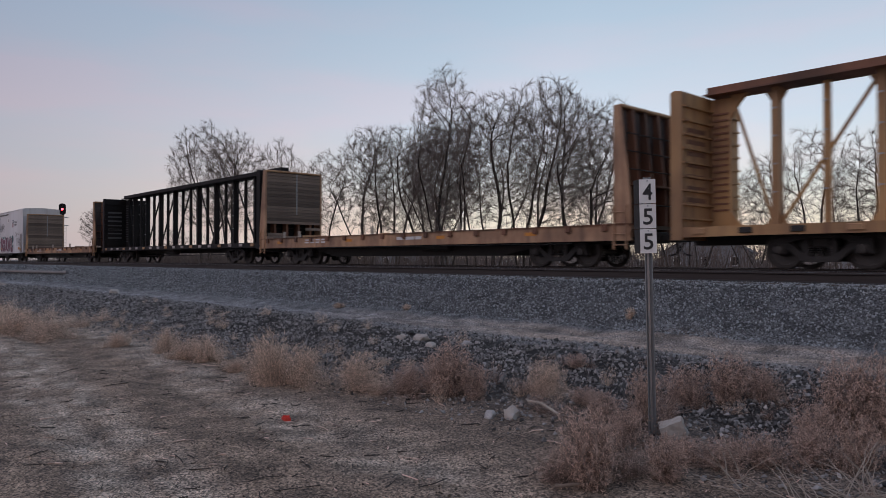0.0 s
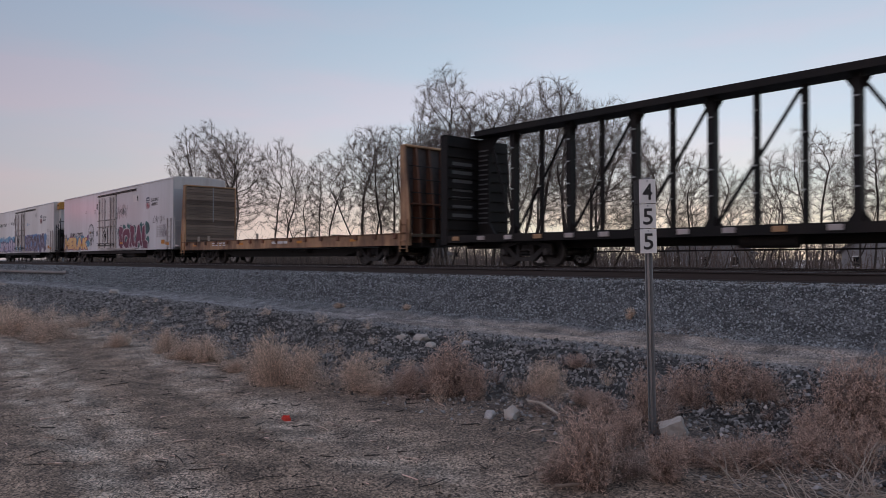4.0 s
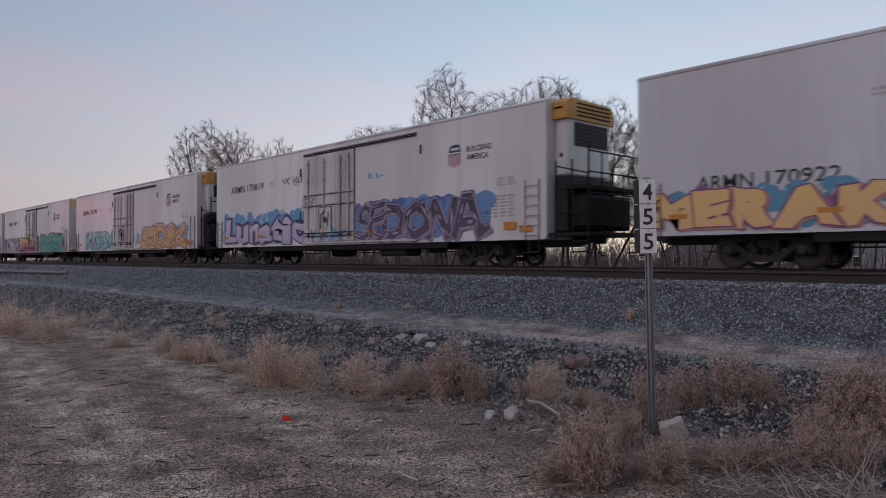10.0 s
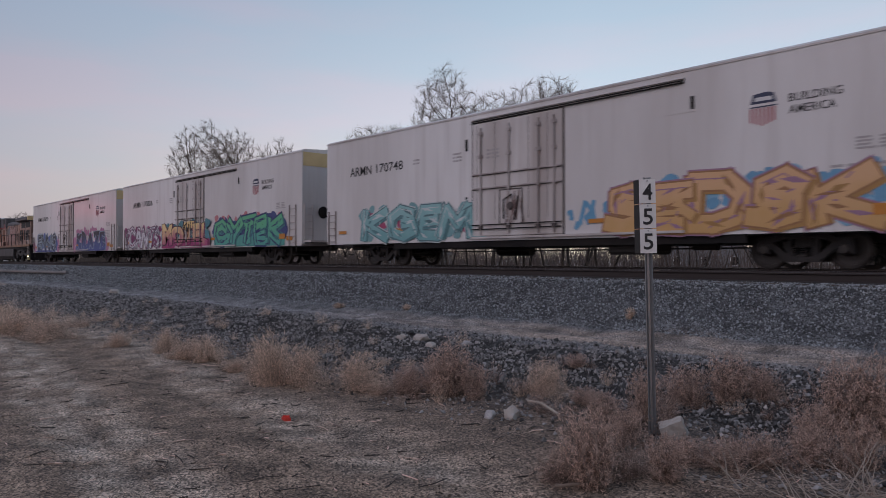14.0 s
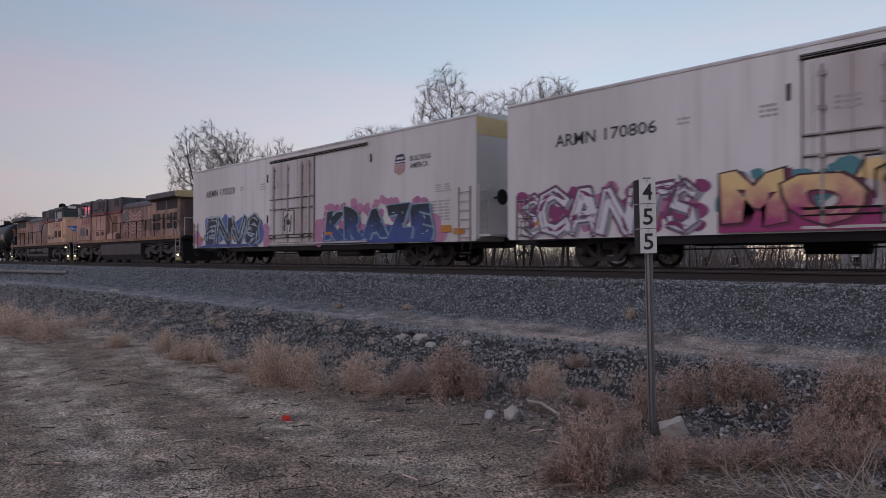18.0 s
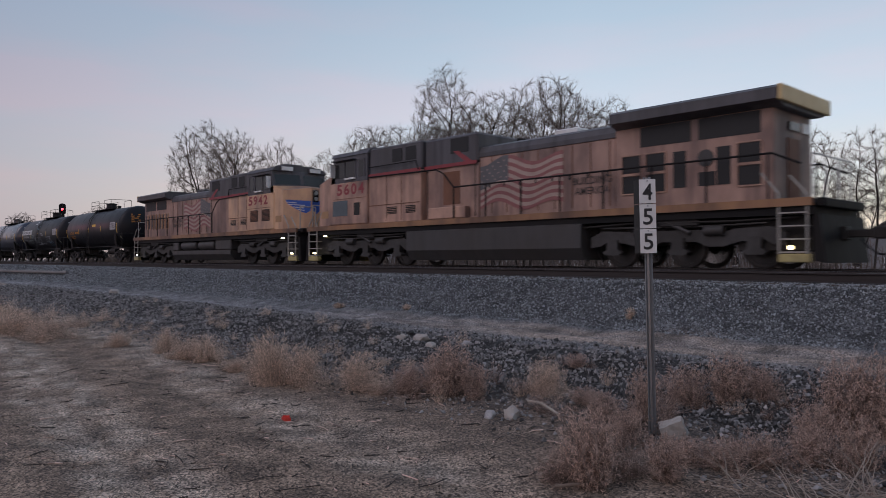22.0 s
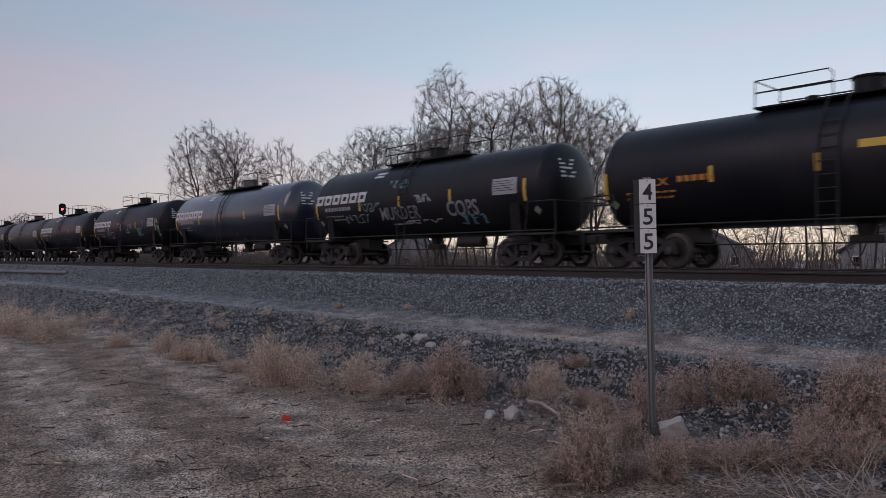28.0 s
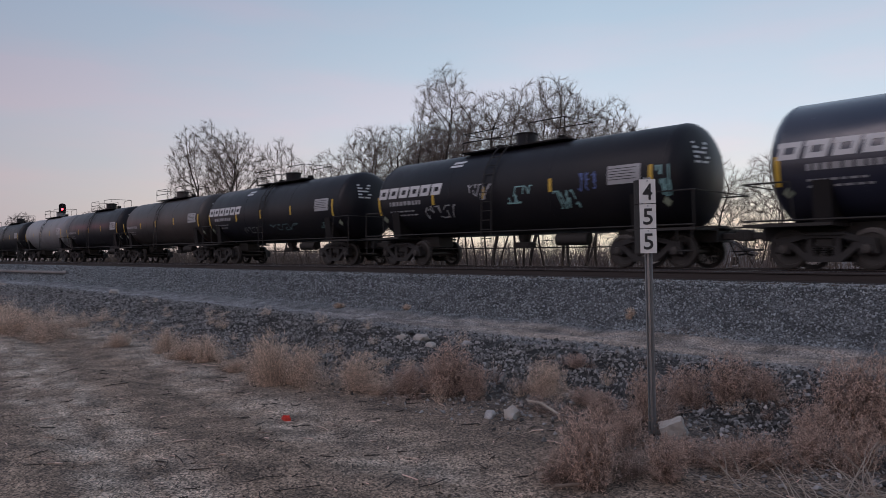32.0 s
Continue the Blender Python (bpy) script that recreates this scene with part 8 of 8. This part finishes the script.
        part("emblem_wing", Shape().add([on(*q) for q in ((0.08, 2.97), (0.97, 2.90), (0.97, 2.46), (0.80, 2.34), (0.62, 2.42), (0.40, 2.58), (0.16, 2.78))], [tuple(range(7))]), EMBLEMBLUE, lo, "blue wing of the emblem")
        sh = Shape()
        for k, (u0, u1) in enumerate(((0.10, 0.48), (0.18, 0.78), (0.34, 0.74), (0.52, 0.76))):
            z = 2.88 - 0.115 * k
            sh.add([on(u0, z, 0.010), on(u1, z - 0.05, 0.010), on(u1, z - 0.085, 0.010), on(u0, z - 0.035, 0.010)], [(0, 1, 2, 3)])
        part("feather_line", sh, INKWHITE, lo, "white lines of the wing")
    part("emblem_shield", Shape().prism([(-0.52, 2.92), (-0.50, 2.5), (-0.30, 2.3), (-0.08, 2.5), (-0.06, 2.92)], nf + 0.002, nf + 0.010, "x"), EMBLEMBLUE, lo, "blue shield emblem")
    # equipment room behind the cab
    part("equipment_room", Shape().box(3.3, cb, -1.40, 1.40, 1.62, 3.50, 0.03), paint, lo, "yellow equipment room")
    part("equipment_roof", Shape().box(3.3, cb, -1.36, 1.36, 3.50, 4.56, 0.06), LOCOGREY, lo)
    part("hood_mid", Shape().box(0.6, 3.3, -1.15, 1.15, 1.62, 3.50, 0.03), SOOTY, lo)
    part("hood_mid_roof", Shape().box(0.6, 3.3, -1.22, 1.22, 3.50, 4.54, 0.08), LOCOGREY, lo)
    part("engine_hood", Shape().box(-4.8, 0.6, -1.1, 1.1, 1.62, 3.66, 0.03), SOOTY, lo, "sooty yellow engine hood")
    part("engine_hood_roof", Shape().prism([(-1.12, 3.66), (1.12, 3.66), (1.12, 3.80), (1.05, 3.98), (0.8, 4.08), (-0.8, 4.08), (-1.05, 3.98), (-1.12, 3.80)], -4.8, 0.6, "x"), LOCOGREY, lo)
    part("radiator_body", Shape().box(-9.2, -4.8, -1.12, 1.12, 1.62, 3.86, 0.03), SOOTY, lo, "sooty yellow radiator compartment")
    wing = Shape().prism([(-1.15, 3.84), (-1.52, 3.96), (-1.52, 4.22), (-1.3, 4.32), (1.3, 4.32), (1.52, 4.22), (1.52, 3.96), (1.15, 3.84)], -9.45, -4.85, "x")
    part("radiator_wing", wing, LOCOGREY, lo, "overhanging grey radiator wing")
    part("wing_lip", Shape().box(-9.55, -9.45, -1.5, 1.5, 3.92, 4.3, 0.02), CREAM, lo, "pale yellow wing end")
    part("exhaust_stack", Shape().box(-2.9, -2.0, -0.35, 0.35, 4.08, 4.32, 0.03), LOCOGREY if not full_tank else SIGNWHITE, lo)
    hn = Shape()
    for k in range(3):
        hn.rod((-0.9 + 0.05 * k, -0.15 + 0.15 * k, 4.2), (-0.45 + 0.08 * k, -0.15 + 0.15 * k, 4.24), 0.03, 0.075, 10)
    part("horn", hn.rod((-0.8, 0, 4.05), (-0.8, 0, 4.2), 0.03), BLACK, lo, "three-chime horn")
    for s_ in (-1, 1):
        y = s_ * 1.36
        for a, b, z0, z1, yw in ((5.0, 4.4, 3.9, 4.4, 1.36), (4.2, 3.6, 3.9, 4.4, 1.36), (1.9, 1.0, 3.9, 4.42, 1.22)):
            part("air_intake", Shape().box(b, a, min(s_ * yw, s_ * (yw + 0.014)), max(s_ * yw, s_ * (yw + 0.014)), z0, z1), DARK, lo, "black air intake")
        st = Shape().box(3.3, cb, min(s_ * 1.40, s_ * 1.412), max(s_ * 1.40, s_ * 1.412), 3.44, 3.56)
        st.box(0.62, 3.3, min(s_ * 1.22, s_ * 1.232), max(s_ * 1.22, s_ * 1.232), 3.46, 3.58)
        st.add([(x_, s_ * 1.236, z_) for x_, z_ in ((1.0, 3.46), (0.64, 3.46), (1.5, 3.98), (1.75, 3.98))], [(0, 1, 2, 3)])
        part("red_stripe", st, REDSTRIPE, lo, "red dividing stripe with a lightning kick")
        for x in (5.3, 4.4):
            part("door_seam", Shape().box(x - 0.012, x + 0.012, min(s_ * 1.4, s_ * 1.41), max(s_ * 1.4, s_ * 1.41), 1.7, 3.4), BROWN, lo)
        part("door_seam", Shape().box(3.35, cb - 0.05, min(s_ * 1.4, s_ * 1.411), max(s_ * 1.4, s_ * 1.411), 2.30, 2.33), BROWN, lo)
        for a in (3.6, 4.7):
            lv = part("louvre_panel", Shape().box(a, a + 0.55, min(s_ * 1.4, s_ * 1.415), max(s_ * 1.4, s_ * 1.415), 1.95, 2.22), GRIME, lo)
            for k in range(4):
                part("louvre", Shape().box(a, a + 0.55, min(s_ * 1.415, s_ * 1.43), max(s_ * 1.415, s_ * 1.43), 1.97 + k * 0.065, 1.985 + k * 0.065), paint, lv)
        for i in range(8):
            x = -4.6 + i * 0.66
            part("hood_door_seam", Shape().box(x - 0.016, x + 0.016, min(s_ * 1.1, s_ * 1.112), max(s_ * 1.1, s_ * 1.112), 1.75, 3.62), BROWN, lo)
            part("door_latch", Shape().box(x + 0.06, x + 0.12, min(s_ * 1.1, s_ * 1.125), max(s_ * 1.1, s_ * 1.125), 2.6, 2.72), GRIME, lo)
        flag_part(lo, -2.95, 0.55, 1.95, 3.45, s_ * 1.118, s_)
        sh = Shape()
        letters(sh, "BUILDING", -4.68, -3.3, 2.42, 2.64, s_ * 1.118, 0, 0.01, side=s_)
        letters(sh, "AMERICA", -4.6, -3.38, 2.12, 2.34, s_ * 1.118, 0, 0.01, side=s_)
        part("slogan", sh, spray((0.07, 0.055, 0.05)), lo, "faded dark slogan")
        part("upper_rail", Shape().path([(3.4, s_ * 1.44, 3.5), (3.5, s_ * 1.47, 3.82), (cb - 0.1, s_ * 1.47, 3.82)], 0.02), BLACK, lo)
        if turned:
            part("rust_panel", Shape().box(1.5, 2.35, min(s_ * 1.15, s_ * 1.165), max(s_ * 1.15, s_ * 1.165), 2.15, 3.3, 0.004), BROWN, lo, "rust-brown access panel")
            part("sand_box", Shape().box(1.0, 2.9, min(s_ * 1.15, s_ * 1.42), max(s_ * 1.15, s_ * 1.42), 1.64, 2.05, 0.03), paint, lo)
        for x in (0.75, 3.2):
            part("door_seam", Shape().box(x - 0.015, x + 0.015, min(s_ * 1.15, s_ * 1.163), max(s_ * 1.15, s_ * 1.163), 1.7, 3.45), GRIME, lo)
        if turned:
            for x in (-5.6, -6.35, -8.9):
                for z in (2.05, 2.6):
                    op = part("radiator_opening", Shape().box(x, x + 0.55, min(s_ * 1.12, s_ * 1.135), max(s_ * 1.12, s_ * 1.135), z, z + 0.46), DARK, lo, "square black radiator opening")
                    part("opening_frame", Shape().path([(x - 0.03, s_ * 1.14, z - 0.03), (x + 0.58, s_ * 1.14, z - 0.03), (x + 0.58, s_ * 1.14, z + 0.49), (x - 0.03, s_ * 1.14, z + 0.49), (x - 0.03, s_ * 1.14, z - 0.03)], 0.022, 4), paint, op)
            for x in (-6.95, -8.15):
                part("radiator_slot", Shape().box(x, x + 0.36, min(s_ * 1.12, s_ * 1.135), max(s_ * 1.12, s_ * 1.135), 2.1, 3.05), DARK, lo, "dark radiator slot")
            part("filter_cover", Shape().rod((-7.5, s_ * 1.1, 2.8), (-7.5, s_ * 1.15, 2.8), 0.22, n=18), TANKLOCO, lo, "round grey filter cover")
            part("radiator_opening", Shape().box(-7.75, -7.3, min(s_ * 1.12, s_ * 1.135), max(s_ * 1.12, s_ * 1.135), 2.1, 2.45), DARK, lo)
        for i in range(0 if turned else 8):
            x = -8.9 + i * 0.47
            part("radiator_slot", Shape().box(x, x + 0.24, min(s_ * 1.12, s_ * 1.13), max(s_ * 1.12, s_ * 1.13), 2.15, 3.0), DARK, lo, "dark radiator slot")
            part("slot_post", Shape().box(x + 0.27, x + 0.33, min(s_ * 1.12, s_ * 1.17), max(s_ * 1.12, s_ * 1.17), 2.1, 3.05), paint, lo)
        for a, b in ((-8.9, -7.3), (-7.1, -5.6)):
            part("radiator_opening", Shape().box(a, b, min(s_ * 1.12, s_ * 1.13), max(s_ * 1.12, s_ * 1.13), 3.28, 3.82), DARK, lo)
        # handrails
        part("handrail", Shape().path([(cb - 0.1, s_ * 1.46, 3.44), (2.4, s_ * 1.46, 3.38), (2.0, s_ * 1.46, 3.2), (1.5, s_ * 1.46, 2.70), (-9.3, s_ * 1.46, 2.70), (-9.95, s_ * 1.46, 2.4)], 0.027, 8), BLACK, lo, "long black walkway handrail")
        for i in range(8):
            x = 1.5 - i * 1.53
            part("stanchion", Shape().rod((x, s_ * 1.46, 1.6), (x, s_ * 1.46, 2.72), 0.027, n=6), BLACK, lo)
        for e, sg in ((-10.2, -1), (fe, 1)):
            rl = Shape().path([(e - sg * 0.75, s_ * 1.46, 0.35), (e - sg * 0.75, s_ * 1.46, 1.75), (e - sg * 1.15, s_ * 1.46, 2.25)], 0.026)
            rl.path([(e - sg * 0.12, s_ * 1.46, 0.35), (e - sg * 0.12, s_ * 1.46, 1.7), (e - sg * 0.5, s_ * 1.46, 2.15)], 0.026)
            part("step_rail", rl, STEPGREY, lo, "pale step handrail")
            for k in range(4):
                part("step", Shape().box(min(e - sg * 0.75, e - sg * 0.12), max(e - sg * 0.75, e - sg * 0.12), s_ * 1.34 - 0.12, s_ * 1.34 + 0.12, 0.38 + k * 0.3, 0.41 + k * 0.3), STEPGREY, lo, "pale edged step")
            part("corner_plate", Shape().box(min(e - sg * 0.78, e - sg * 0.06), max(e - sg * 0.78, e - sg * 0.06), s_ * 1.36 - 0.1, s_ * 1.36 + 0.1, 0.16, 0.36, 0.02), STEPYELLOW, lo, "pale yellow pilot corner plate")
            part("ditch_light", Shape().rod((e - sg * 0.5, s_ * 1.38, 0.50), (e - sg * 0.5, s_ * 1.47, 0.50), 0.045, n=14), glow("warm_lamp", (1.0, 0.86, 0.5), 5), lo, "lit ditch light")
            if sg > 0:
                part("walk_lamp", Shape().box(min(e - sg * 1.4, e - sg * 1.25), max(e - sg * 1.4, e - sg * 1.25), s_ * 1.42 - 0.04, s_ * 1.42 + 0.04, 1.18, 1.24), glow("warm_lamp", (1.0, 0.86, 0.5), 5), lo)
    for e, sg in ((-10.2, -1), (fe, 1)):
        part("pilot", Shape().prism([(e, 1.25), (e + sg * 0.12, 1.25), (e + sg * 0.25, 0.15), (e, 0.2)], -1.4, 1.4, "y"), BLACK, lo, "black pilot plate")
        # Solid dark block added to fill the shaded space behind the steps.
        part("step_well", Shape().box(min(e - sg * 1.9, e - sg * 0.1), max(e - sg * 1.9, e - sg * 0.1), -1.12, 1.12, 0.42, 1.26, 0.03), GRIME, lo, "solid dark block for the shade behind the steps")
        part("anticlimber", Shape().box(min(e, e + sg * 0.2), max(e, e + sg * 0.2), -1.3, 1.3, 1.42, 1.62, 0.02), BLACK, lo)
    for yy in (-1.25, -0.45, 0.45, 1.25):
        part("front_stanchion", Shape().rod((fe - 0.08, yy, 1.6), (fe - 0.08, yy, 2.6), 0.028, n=6), STEPGREY, lo)
    for q in (-1, 1):
        part("front_rail", Shape().path([(fe - 0.08, q * 1.25, 2.6), (fe - 0.08, q * 0.45, 2.6)], 0.028, 6), STEPGREY, lo)
        part("hose", Shape().path([(fe + 0.05, q * 0.6, 1.3), (fe + 0.28, q * 0.55, 0.9), (fe + 0.3, q * 0.5, 0.5)], 0.03, 6), BLACK, lo)
    part("rear_headlight", Shape().box(-9.26, -9.2, -0.3, 0.3, 3.4, 3.6), GLASS, lo)
    part("rear_number_board", Shape().box(-9.24, -9.2, -1.0, -0.5, 3.4, 3.65), SIGNWHITE, lo)
    part("rear_door", Shape().box(-9.23, -9.2, -0.35, 0.35, 1.7, 3.2), BROWN, lo)
    for yy in (-1.2, -0.4, 0.4, 1.2):
        part("rear_stanchion", Shape().rod((-10.1, yy, 1.6), (-10.1, yy, 2.65), 0.02, n=6), INKWHITE, lo)
    part("rear_rail", Shape().path([(-10.1, -1.2, 2.65), (-10.1, 1.2, 2.65)], 0.02), INKWHITE, lo)
    part("antenna_dome", Shape().lathe([(0, 0.22), (0.1, 0.2), (0.16, 0.08)], "z", 16, (cb + 0.6, 0.3, 4.7)), SIGNWHITE, lo, "", True)
    part("air_conditioner", Shape().box(cb + 0.9, cf - 0.6, -0.5, 0.5, 4.7, 4.86, 0.04), LOCOGREY, lo)
    return lo


locomotive(-210.78, True, "5604", LOCO, 0.45, True, "weathered yellow diesel locomotive with a faded flag, cab trailing")
locomotive(-232.7, False, "5942", LOCONEW, -0.45, False, "yellow diesel locomotive with a painted flag, cab leading")


# ---- movement ----
SPEED_T = [0, 4, 8, 14, 20, 32]
SPEED_V = [9.05, 8.97, 8.87, 8.75, 8.68, 8.65]
FINE_T = np.linspace(0, 32, 3201)
FINE_V = np.interp(FINE_T, SPEED_T, SPEED_V)
FINE_S = np.concatenate([[0], np.cumsum((FINE_V[1:] + FINE_V[:-1]) / 2 * 0.01)])


def run(t):
    """Metres that the train has rolled after t seconds."""
    return float(np.interp(t, FINE_T, FINE_S))


def motions():
    for car, centre, turned in CARS:
        walk(car, [(t, pose(centre + run(t), 0, 0, 0, 0, 180 if turned else 0)) for t in range(0, 33, 2)])
    first = {}
    for wheel, kind in WHEELS:
        if kind not in first:
            radius, sign = (0.457, 1) if kind == "freight" else (0.533, -1 if kind == "loco_back" else 1)
            steps = [k * 2 / FPS for k in range(16 * FPS + 1)]
            walk(wheel, [(t, pose(0, 0, 0, 0, sign * math.degrees(run(t) / radius), 0)) for t in steps])
            first[kind] = wheel
        else:
            wheel.rotation_mode = "QUATERNION"
            keys = wheel.animation_data_create()
            keys.action = first[kind].animation_data.action
            keys.action_slot = first[kind].animation_data.action_slot


motions()
